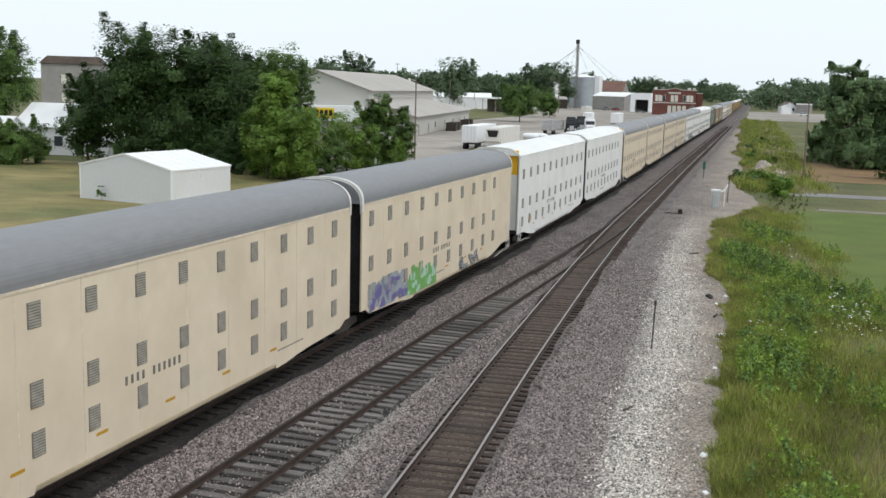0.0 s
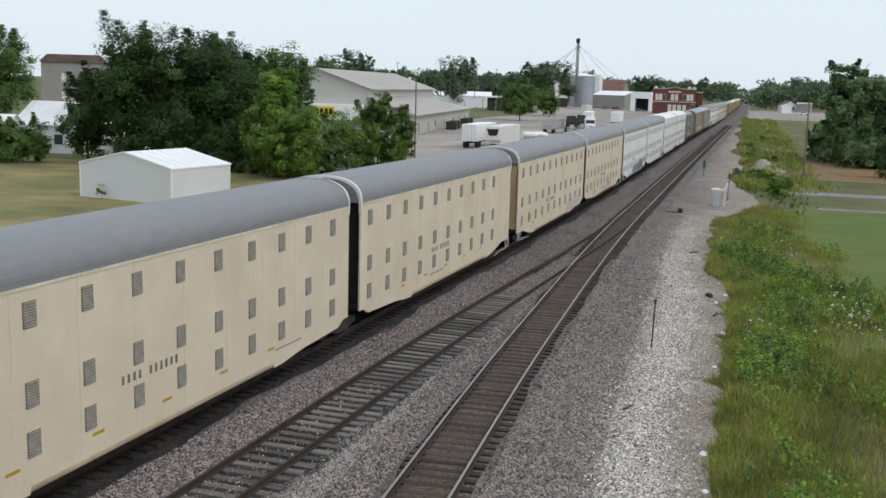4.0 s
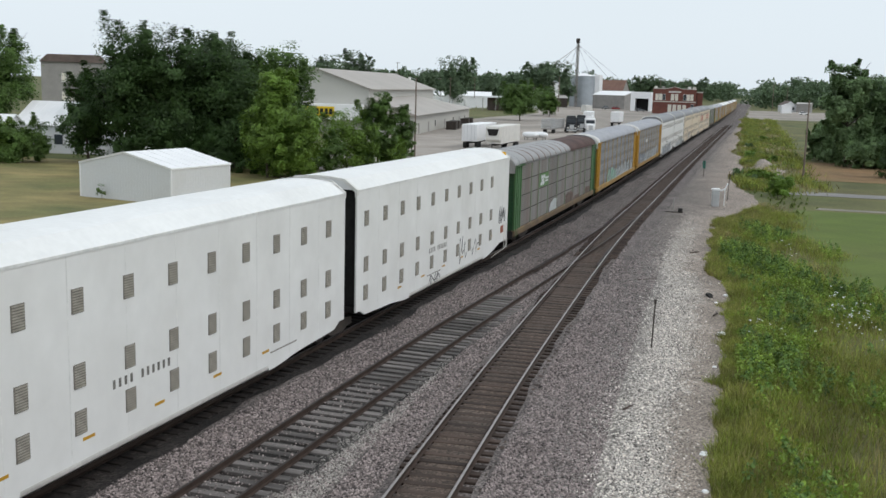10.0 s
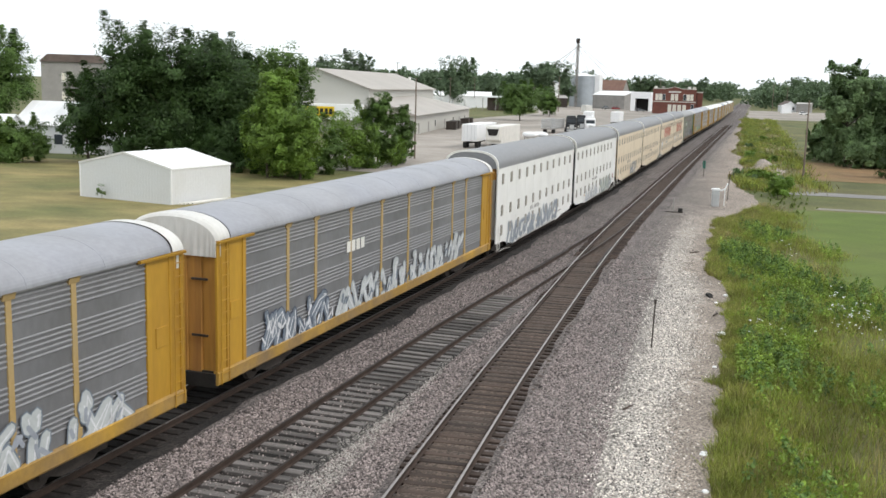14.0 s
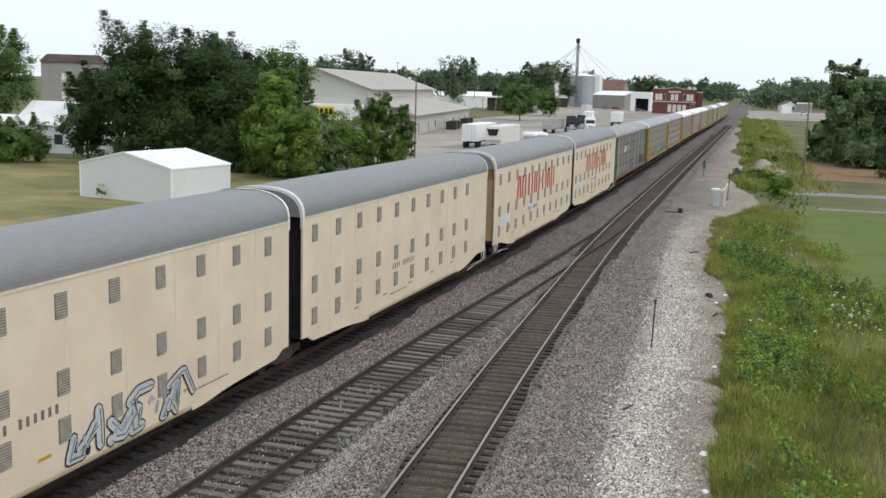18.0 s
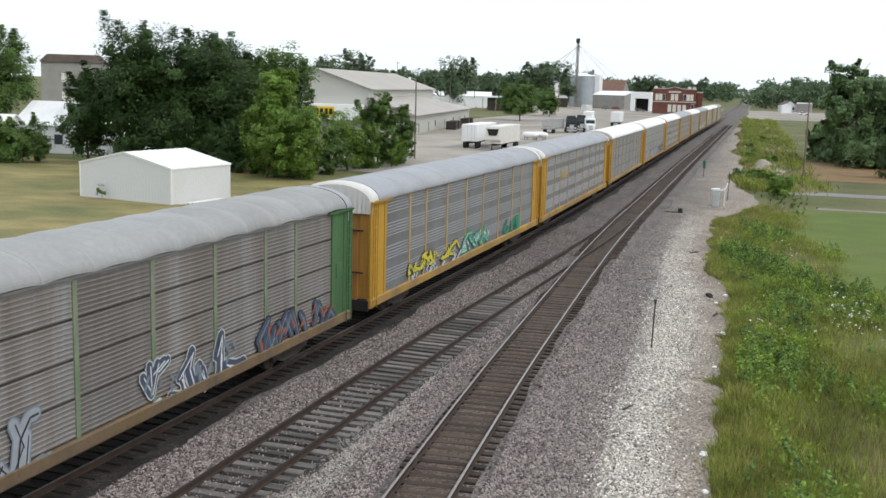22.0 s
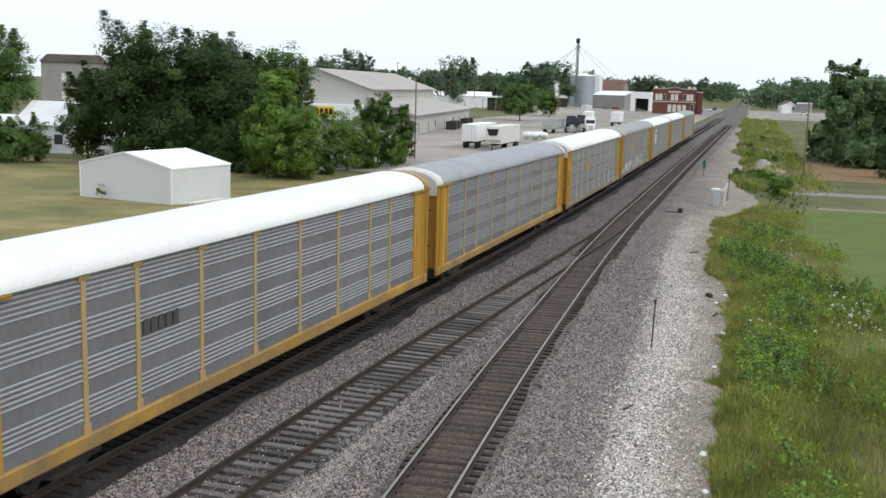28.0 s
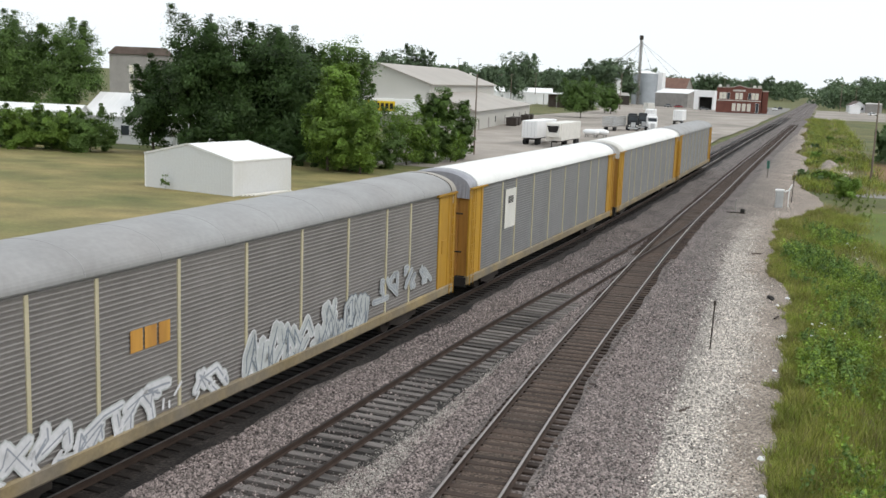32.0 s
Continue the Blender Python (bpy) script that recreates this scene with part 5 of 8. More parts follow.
CREAM = "tall cream carrier with vents and grey roof"
WHITE = "tall white carrier with vents and grey roof"
SNOW = "tall white carrier with vents and white roof"
a, b = twin(12.9, M_CREAM, M_ROOF, False, M_YELLOW, M_TAN_DOOR, CREAM)
spray(b, -10.3, -6.3, 0.72, 2.0, ("grey", "slate", "violet"), 11)
spray(b, -6.1, -2.5, 0.62, 1.95, ("lime", "lime", "mint"), 12)
graffiti(b, 1.1, 3.9, 0.6, 1.25, ("black", "pale", "black"), 18, wild=0.6)
a, b = twin(59.47, M_WHITE, M_ROOF_WHITE, True, M_BRIGHT, M_WHITE, SNOW)
a, b = twin(105.8, M_CREAM, M_ROOF, False, M_OCHRE, M_TAN_DOOR, CREAM)
a, b = twin(152.4, M_CREAM, M_ROOF, False, M_TAN_DOOR, M_TAN_DOOR, CREAM)
spray(a, 4.5, 10.0, 0.66, 1.55, ("ash", "dust"), 13)
tag(b, -7.1, -5.4, 0.75, 1.25, "rust", 60, loops=5, wd=0.02)
tag(b, -1.6, 0.6, 0.5, 1.0, "black", 58, loops=4)
tag(b, 0.6, 3.7, 0.6, 1.5, "black", 59, loops=6, wd=0.035)
a, b = twin(198.82, M_WHITE, M_ROOF, False, M_TAN_DOOR, M_TAN_DOOR, WHITE)
spray(a, -2.4, 1.5, 0.66, 1.5, ("steel", "slate", "grey"), 15)
spray(a, 2.0, 7.3, 0.66, 1.75, ("smoke", "slate", "smoke"), 19)
graffiti(a, 8.6, 9.8, 1.2, 1.8, ("smoke", "pale", "black"), 20, wild=0.6)
tag(b, 6.4, 8.0, 0.9, 1.6, "black", 56, loops=5)
tag(b, 8.2, 10.2, 0.9, 2.2, "smoke", 57, loops=6)
graffiti(b, 8.8, 9.8, 1.0, 1.6, ("grey", "pale", "rust"), 16, letters=1)
a, b = twin(245.0, M_WHITE, M_ROOF_WHITE, True, M_BRIGHT, M_WHITE, SNOW)
tag(b, 1.7, 2.9, 0.9, 2.3, "black", 51, loops=3)
tag(b, -2.7, -1.2, 0.55, 1.0, "black", 52, loops=5, wd=0.025)
tag(b, 3.9, 5.2, 1.0, 1.7, "black", 53, loops=2)
tag(b, 8.9, 10.2, 2.0, 2.9, "black", 54, loops=7)
tag(b, 9.0, 10.1, 2.2, 3.1, "smoke", 55, loops=3)
g = Geo()
g.box(HW + 0.002, HW + 0.006, 9.3, 9.9, 1.45, 1.85)
part("red_patch", g, INK["rust"], b, "small red painted patch")
r1 = rack("old grey rack wagon with green ends and rusty ribbed roof", M_GALV_DARK, M_GREEN, M_GREEN_POST, M_RIB_OLD, M_PANEL_OLD, M_GALV_DARK, M_GREEN_DK, sill=M_SILL_OLD, old=True, tail_roof=M_RUST_ROOF, thin=True)
side_sign(r1, -7.4, 3.2, 2.9, 0.9, M_GREEN_SIGN, INK["white"])
g = Geo()
g.face([(1.487, -3.9, 1.2), (1.487, -1.5, 1.24), (1.487, -1.35, 1.95), (1.487, -2.3, 2.02), (1.487, -3.4, 1.85), (1.487, -3.95, 1.5)])
part("repaint_patch", g, INK["pale"], r1, "pale grey repainted patch")
for ya, yb, zb, k in ((1.9, 4.5, 2.0, 81), (5.0, 7.4, 1.5, 82), (9.9, 12.2, 1.75, 83), (2.0, 3.4, 1.9, 84)):
    spray(r1, ya, yb, 1.2, zb, ("brown",), k, x=1.486 + 0.003 * (k - 81), name="rust_patch", label="rust on the lower side screens")
TRAIN_CARS.append((r1, 306.3))
r2 = rack("grey rack wagon with yellow frame and galvanised roof, graffiti low down", M_GALV, cap=M_CAP, bold=True, low=0.76)
graffiti(r2, -1.7, 11.6, 1.0, 2.15, ("slate", "pale", "white", "grey"), 21, x=1.512)
graffiti(r2, -7.4, -1.6, 0.98, 2.1, ("pale", "mint", "teal", "pale"), 22, x=1.525, letters=5)
TRAIN_CARS.append((r2, 336.0))
r3 = rack("grey rack wagon with yellow frame and galvanised roof, dark graffiti", M_GALV, cap=M_CAP, bold=True, low=0.76)
graffiti(r3, -11.8, -6.0, 1.0, 2.2, ("navy", "slate", "white", "white"), 23, x=1.512)
graffiti(r3, -5.8, 9.0, 1.0, 2.3, ("grey", "pale", "white", "slate"), 24, x=1.512)
bars(r3, -5.0, 3.4, 4, 0.42, 0.34, 0.10, M_TRIM, 1.49, "pale lettering shown as bars")
TRAIN_CARS.append((r3, 366.1))
a, b = twin(380.25, M_WHITE, M_ROOF, False, M_OCHRE, M_GREY_END, WHITE)
graffiti(b, 1.0, 6.9, 0.68, 1.75, ("sage", "pale", "slate", "sage"), 25, letters=5)
graffiti(b, -6.0, 0.6, 0.68, 1.55, ("pale", "white", "grey"), 41)
graffiti(b, 8.6, 9.4, 1.2, 1.8, ("pale", "rust", "rust"), 42, letters=1)
graffiti(b, 7.0, 8.3, 0.9, 1.5, ("grey", "pale", "slate"), 43, letters=2)
graffiti(a, -8.0, 6.0, 0.68, 1.8, ("pale", "grey", "slate"), 26, wild=0.5)
a, b = twin(426.6, M_CREAM, M_ROOF, False, M_YELLOW, M_TAN_DOOR, CREAM)
graffiti(a, 0.2, 4.6, 0.7, 1.75, ("black", "pale", "smoke", "lilac"), 27, letters=4, wild=0.4)
a, b = twin(472.8, M_CREAM, M_ROOF, False, M_OCHRE, M_TAN_DOOR, "cream carrier with large red sign")
for u in (a, b):
    letter_shapes(u, -5.8, 3.02, 1.4, 1.08, 0.17)
    g = Geo()
    g.box(HW + 0.002, HW + 0.006, -9.4, -7.2, 1.75, 2.45)
    part("repaint_patch", g, INK["white"], u, "pale repainted patch")
    g = Geo()
    g.box(HW + 0.001, HW + 0.0025, -2.75, -0.05, 2.0, 2.36)
    part("number_label", g, INK["white"], u, "white number label with dark bars")
r4 = rack("old grey rack wagon with green ends and grey ribbed roof", M_GALV_DARK, M_GREEN, M_GREEN_POST, M_RIB_OLD, M_PANEL_OLD, M_GALV, M_GREEN_DK, sill=M_SILL_OLD, old=True, thin=True)
side_sign(r4, -7.5, 3.2, 2.9, 0.9, M_GREEN_SIGN, INK["white"])
graffiti(r4, -5.0, -2.6, 0.95, 2.2, ("slate", "grey", "black"), 28, x=1.512)
graffiti(r4, 0.8, 5.7, 1.0, 2.3, ("pale", "navy", "white", "slate"), 29, x=1.512)
graffiti(r4, 7.0, 12.4, 0.98, 2.2, ("black", "navy", "slate", "rust"), 30, x=1.512)
TRAIN_CARS.append((r4, 533.4))
r5 = rack("grey rack wagon with yellow frame, yellow and teal graffiti", M_GALV, cap=M_CAP, bold=True)
graffiti(r5, -9.6, -3.0, 0.98, 1.65, ("black", "white", "grey", "slate"), 31, x=1.512)
graffiti(r5, -9.6, -3.2, 1.5, 2.2, ("black", "yellow", "yellow", "yellow"), 32, x=1.53)
graffiti(r5, -2.3, 2.9, 1.3, 2.2, ("green", "teal", "mint", "white"), 33, x=1.512)
graffiti(r5, 5.8, 9.5, 1.1, 2.0, ("green", "green", "teal"), 34, x=1.512)
TRAIN_CARS.append((r5, 563.45))
r6 = rack("grey rack wagon with pale yellow posts and galvanised roof", M_GALV, rib=M_RIB, cap=M_CAP, bold=True)
bars(r6, -7.0, 3.2, 3, 0.5, 0.55, 0.12, M_POST, 1.49, "yellow sign shown as bars")
TRAIN_CARS.append((r6, 592.5))
r7 = rack("grey rack wagon with yellow ends and white roof", M_ROOF_WHITE, cap=M_GREY_END, thin=True, seam=True, low=0.86)
TRAIN_CARS.append((r7, 622.6))
r8 = rack("grey rack wagon with white roof and dark graffiti near its tail", M_ROOF_WHITE, cap=M_CAP, seam=True, thin=True, post=M_POST_PALE, panel=M_PANEL_LT, low=0.86)
graffiti(r8, -5.7, 3.6, 1.0, 2.0, ("pale", "lilac", "pale"), 39, x=1.512)
graffiti(r8, 4.0, 12.2, 0.98, 2.3, ("black", "navy", "white", "peach"), 35, x=1.512)
TRAIN_CARS.append((r8, 652.3))
r9 = rack("grey rack wagon with bright ribs, thick yellow posts, white roof", M_ROOF_WHITE, rib=M_RIB, cap=M_YELLOW, post=M_POST, bold=True, low=0.76)
bars(r9, -7.4, 3.1, 5, 0.42, 0.26, 0.08, M_MARK, 1.495, "dark lettering shown as bars")
TRAIN_CARS.append((r9, 681.5))
r10 = rack("grey rack wagon with yellow frame and galvanised roof", M_GALV, cap=M_CAP, bold=True)
TRAIN_CARS.append((r10, 710.8))
r11 = rack("grey rack wagon with pale posts, white roof, yellow sign", M_ROOF_WHITE, cap=M_CAP, post=M_POST_PALE, seam=True, sill=M_SILL_DULL)
bars(r11, -6.0, 3.1, 3, 0.62, 0.55, 0.06, M_YELLOW, 1.49, "yellow sign shown as bars")
graffiti(r11, 6.2, 7.6, 0.95, 2.0, ("pale", "grey", "white"), 36, x=1.512)
TRAIN_CARS.append((r11, 740.85))
r12 = rack("grey rack wagon with dull grey roof and pale graffiti", M_GALV_DARK, cap=M_GREY_END, panel=M_PANEL_DK, rib=M_RIB_BROWN, post=M_POST_PALE, sill=M_SILL_DULL, thin=True)
graffiti(r12, -12.2, -2.6, 0.98, 2.0, ("pale", "white", "grey", "white"), 37, x=1.512, letters=6)
graffiti(r12, -1.8, 3.6, 1.0, 2.35, ("white", "pale", "slate"), 38, x=1.512, letters=6)
graffiti(r12, 3.4, 6.4, 1.0, 2.3, ("slate", "pale", "slate"), 44, x=1.512, letters=3)
graffiti(r12, 6.6, 11.5, 1.7, 2.5, ("pale", "grey", "pale"), 45, x=1.512)
bars(r12, -6.5, 3.0, 3, 0.55, 0.45, 0.08, M_OCHRE, 1.49, "yellow sign shown as bars")
TRAIN_CARS.append((r12, 770.7))
r13 = rack("grey rack wagon with pale posts, white roof and white placard", M_ROOF_WHITE, cap=M_GALV, post=M_POST_PALE, sill=M_SILL_DULL, thin=True)
g = Geo()
g.box(1.49, 1.515, -9.3, -7.7, 2.7, 4.6, c=0.003)
part("placard", g, M_TRIM, r13, "white placard with a small dark mark")
bars(r13, -8.9, 3.9, 3, 0.35, 0.22, 0.06, M_MARK, 1.52, "dark mark on the placard")
TRAIN_CARS.append((r13, 800.5))
r14 = rack("grey rack wagon with yellow ends and white roof", M_ROOF_WHITE, cap=M_CAP, post=M_POST_PALE, sill=M_SILL_DULL, thin=True)
TRAIN_CARS.append((r14, 830.6))
r15 = rack("last grey rack wagon with dull grey roof", M_GALV_DARK, cap=M_GALV_DARK, post=M_POST_PALE, sill=M_SILL_DULL, thin=True)
TRAIN_CARS.append((r15, 860.5))


def station(s):
    """Place along the line of a point that an even run would bring to s: the train eases a little on the bend."""
    return s + float(np.interp(s, [-60, 15, 30, 45, 60, 90], [-0.05, -0.08, -0.2, -0.05, 0.1, 0.2]))


def motions():
    for ob, s in TRAIN_CARS:
        walk(ob, [(t / 2, train_pose(station(s - SPEED * t / 2))) for t in range(65)])

# ---- buildings, yard and street things ----
M_SIDING = mat("white_metal_siding", (0.72, 0.73, 0.75), rough=0.5, var=0.05, scale=0.4, fine=5, bump=0.05, stain=(0.48, 0.47, 0.45), amount=0.35, stain_scale=0.4)
M_SHEDROOF = mat("white_metal_roof", (0.86, 0.86, 0.87), rough=0.45, var=0.03, scale=0.4, fine=5, bump=0.04)
M_BEIGE = mat("beige_metal_siding", (0.50, 0.49, 0.455), rough=0.6, var=0.05, scale=0.2, fine=4, bump=0.05, stain=(0.40, 0.38, 0.35), amount=0.3, stain_scale=0.2)
M_TANROOF = mat("tan_metal_roof", (0.40, 0.365, 0.33), rough=0.55, var=0.06, scale=0.15, fine=4, bump=0.05, stain=(0.33, 0.29, 0.26), amount=0.4, stain_scale=0.1)
M_BRICK = mat("red_brick", (0.16, 0.062, 0.046), rough=0.9, var=0.15, scale=0.4, fine=5, bump=0.2, stain=(0.16, 0.06, 0.05), amount=0.4, stain_scale=0.3)
M_DULLRED = mat("dull_red_roof", (0.20, 0.115, 0.09), rough=0.85, var=0.15, scale=0.5, fine=5, bump=0.1)
M_UMBER = mat("umber_roof", (0.115, 0.082, 0.072), rough=0.85, var=0.2, scale=0.5, fine=5, bump=0.1, stain=(0.2, 0.17, 0.15), amount=0.5, stain_scale=0.4)
M_CONCRETE = mat("pale_stone_trim", (0.55, 0.52, 0.47), rough=0.85, var=0.12, scale=0.6, fine=6, bump=0.1)
M_GLASS = mat("dark_window_glass", (0.05, 0.06, 0.07), rough=0.08, var=0.1, scale=0.5, fine=4, bump=0, spec=0.6)
M_BLIND = mat("pale_blinds", (0.68, 0.64, 0.55), rough=0.7, var=0.08, scale=1.5, fine=8, bump=0.05)
M_STEEL = mat("galvanised_bin_steel", (0.40, 0.43, 0.46), rough=0.4, metal=0.5, var=0.08, scale=0.3, fine=3, bump=0.1)
M_WOODPOLE = mat("weathered_pole_wood", (0.19, 0.15, 0.12), rough=0.9, var=0.2, scale=1.5, fine=12, bump=0.3, stretch=(3, 3, 0.4))
M_ASH = mat("grey_shingle_roof", (0.50, 0.48, 0.46), rough=0.8, var=0.12, scale=0.8, fine=6, bump=0.2, stain=(0.36, 0.34, 0.33), amount=0.4, stain_scale=0.4)
M_GREYWALL = mat("grey_block_wall", (0.30, 0.285, 0.27), rough=0.85, var=0.12, scale=0.5, fine=5, bump=0.15)
M_RUBBER = mat("black_rubber", (0.02, 0.02, 0.02), rough=0.8, var=0.2, scale=3, fine=15, bump=0.1)
M_TRUCKBLK = mat("black_truck_paint", (0.02, 0.022, 0.026), rough=0.25, var=0.1, scale=1, fine=8, bump=0, spec=0.6)
M_REDCAR = mat("red_car_paint", (0.30, 0.03, 0.03), rough=0.3, var=0.1, scale=1, fine=8, bump=0, spec=0.6)
M_GREYCAR = mat("grey_car_paint", (0.18, 0.19, 0.2), rough=0.3, var=0.1, scale=1, fine=8, bump=0, spec=0.6)
M_SIGNY = mat("yellow_sign", (0.75, 0.52, 0.02), rough=0.5, var=0.05, scale=1, fine=8, bump=0)
M_CABINET = mat("aluminium_cabinet", (0.50, 0.51, 0.52), rough=0.4, metal=0.4, var=0.08, scale=1.5, fine=10, bump=0.05)


def gable_house(name, m, w, d, eave, ridge, wall, roof, label, category, base=-0.1, over=0.25, group=""):
    """A gabled block: gable ends look along -y and +y, width w in x, depth d in y, standing at z 0."""
    t = thing(name, m, label, category, group)
    g = Geo()
    prof = [(-w / 2, base), (w / 2, base), (w / 2, eave), (0, ridge), (-w / 2, eave)]
    g.prism(prof, 0, d)
    part("wall", g, wall, t)
    for sx in (1, -1):
        g = Geo()
        k = (ridge - eave) / (w / 2)
        xo, zo = sx * (w / 2 + over), eave - k * over
        q = [(0, ridge + 0.02), (xo, zo + 0.02), (xo, zo + 0.14), (0, ridge + 0.15)]
        g.prism(q, -over, d + over)
        r = part("roof", g, roof, t)
        g = Geo()
        n = max(3, int(d / 1.2))
        for i in range(n + 1):
            y = -over + i * (d + 2 * over) / n
            g.prism([(0, ridge + 0.15), (xo, zo + 0.14), (xo, zo + 0.17), (0, ridge + 0.18)], y - 0.025, y + 0.025)
        part("roof_seams", g, roof, r)
    return t


def window(t, x, z, w, h, y=-0.01, pane=None, depth=0.08, trim=None, name="window"):
    """A framed window on the wall that looks along -y."""
    g = Geo()
    f = 0.09
    for a in ((x - w / 2, x + w / 2, z, z + f), (x - w / 2, x + w / 2, z + h - f, z + h), (x - w / 2, x - w / 2 + f, z + f, z + h - f), (x + w / 2 - f, x + w / 2, z + f, z + h - f)):
        g.box(a[0], a[1], y - depth, y + 0.02, a[2], a[3])
    o = part(name, g, trim or M_TRIM, t)
    g = Geo()
    g.box(x - w / 2 + f, x + w / 2 - f, y - depth * 0.4, y + 0.01, z + f, z + h - f)
    part("pane", g, pane or M_GLASS, o)


# white shed beside the dry lawn
shed = gable_house("metal_shed", pose(-49.8, 74.3, -0.58, 0, 0, -10.2), 10.2, 7.6, 2.85, 3.95, M_SIDING, M_SHEDROOF, "white metal shed with a low gabled roof on dry grass", "shed", over=0.06)
g = Geo()
for i in range(33):
    x = -5.05 + i * 0.315
    g.box(x - 0.015, x + 0.015, -0.008, 0.0, 0.0, 2.85 + 1.05 * (1 - abs(x) / 5.1))
part("siding_ribs", g, M_SIDING, shed)
g = Geo()
for i in range(24):
    y = 0.15 + i * 0.315
    g.box(5.1, 5.108, y - 0.015, y + 0.015, 0.0, 2.82)
part("siding_ribs", g, M_SIDING, shed)
g = Geo()
g.box(-5.12, -5.0, -0.03, 0.06, 0, 2.86)
g.box(5.0, 5.12, -0.03, 0.06, 0, 2.86)
part("corner_trim", g, M_SHEDROOF, shed, "white corner trim")
pile = thing("plank_pile", pose(-49.8, 74.3, -0.58, 0, 0, -10.2), "pale boards lying beside the shed", "planks")
for i in range(4):
    g = Geo()
    g.box(5.4 + 0.2 * i, 5.58 + 0.2 * i, 0.5 + 0.3 * i, 5.5 + 0.3 * i, 0.0, 0.14, c=0.01)
    part("plank", g, M_TRIM, pile)

# store: tall gabled hall with a low wing along the yard
store = thing("store_building", pose(-65.5, 200, -0.58, 0, 0, 7.5), "large beige metal store with gabled hall and low wing", "building")
g = Geo()
g.prism([(-32, 0), (-9.5, 0), (-9.5, 9.1), (-20.7, 12.95), (-32, 9.1)], 0, 80)
part("hall_wall", g, M_BEIGE, store)
for sx in (1, -1):
    g = Geo()
    x1 = -20.7 + sx * 11.9
    g.prism([(-20.7, 12.97), (x1, 8.92), (x1, 9.12), (-20.7, 13.17)], -0.5, 80.5)
    part("hall_roof", g, M_TANROOF, store)
g = Geo()
g.box(-9.5, 0, 0.5, 86, 0, 4.1)
part("wing_wall", g, M_BEIGE, store)
g = Geo()
a, b, c, e = (0.9, -0.5, 4.0), (0.9, 87, 4.0), (-9.4, 87, 4.0), (-9.4, -0.5, 4.0)
h, k = (-9.4, -0.5, 7.4), (-9.4, 56, 7.4)
g.face([a, b, k, h]), g.face([b, c, k]), g.face([a, h, e]), g.face([a, e, c, b]), g.face([e, h, k, c])
part("wing_roof", weld(g), M_TANROOF, store)
g = Geo()
g.box(-27, -10.5, -2.2, -0.02, 2.7, 5.9, c=0.05)
port = part("entrance_fascia", g, M_SHEDROOF, store, "white fascia over the entrance")
g = Geo()
g.box(-23.5, -16.2, -2.32, -2.21, 3.35, 5.35, c=0.03)
sign = part("sign_board", g, M_SIGNY, port, "yellow sign board")
for i in range(7):
    g = Geo()
    g.box(-23.1 + i * 0.97, -22.4 + i * 0.97, -2.36, -2.325, 3.75, 4.95)
    part("sign_bar", g, M_BLACK, port, "black lettering shown as a bar")
for i in range(5):
    g = Geo()
    g.box(-26.6 + i * 4.0, -26.3 + i * 4.0, -2.1, -1.8, 0, 2.7, c=0.02)
    part("post", g, M_GREYWALL, store)
for y, w, h in ((6, 1.2, 2.2), (18, 1.3, 2.2), (27, 0.9, 1.3), (41, 1.3, 2.2), (55, 1.0, 1.3), (66, 1.3, 2.2), (77, 1.0, 1.3)):
    g = Geo()
    g.box(0.0, 0.05, y - w / 2, y + w / 2, 0.05 if h > 2 else 1.0, 0.05 + h if h > 2 else 1.0 + h, c=0.01)
    part("door" if h > 2 else "window", g, M_GREYWALL if h > 2 else M_GLASS, store)
for i, (x, y, s) in enumerate(((-66.5, 232, 1.0), (-67.4, 238, 1.0), (-71.5, 262, 0.9), (-72.4, 269, 0.9))):
    g = Geo()
    g.box(-1.2 * s, 1.2 * s, -1.6 * s, 1.6 * s, 0.12, 1.9 * s, c=0.08)
    g.box(-1.25 * s, 1.25 * s, -1.65 * s, 1.65 * s, 1.75 * s, 1.95 * s, c=0.03)
    for a in (-1, 1):
        g.box(a * 1.0 - 0.1, a * 1.0 + 0.1, -1.3, -1.1, 0, 0.15)
    solid("waste_container", g, M_IRON, "dark steel waste container beside the store wall", "container", "waste containers", m=pose(x, y, -0.56, 0, 0, 7.5))


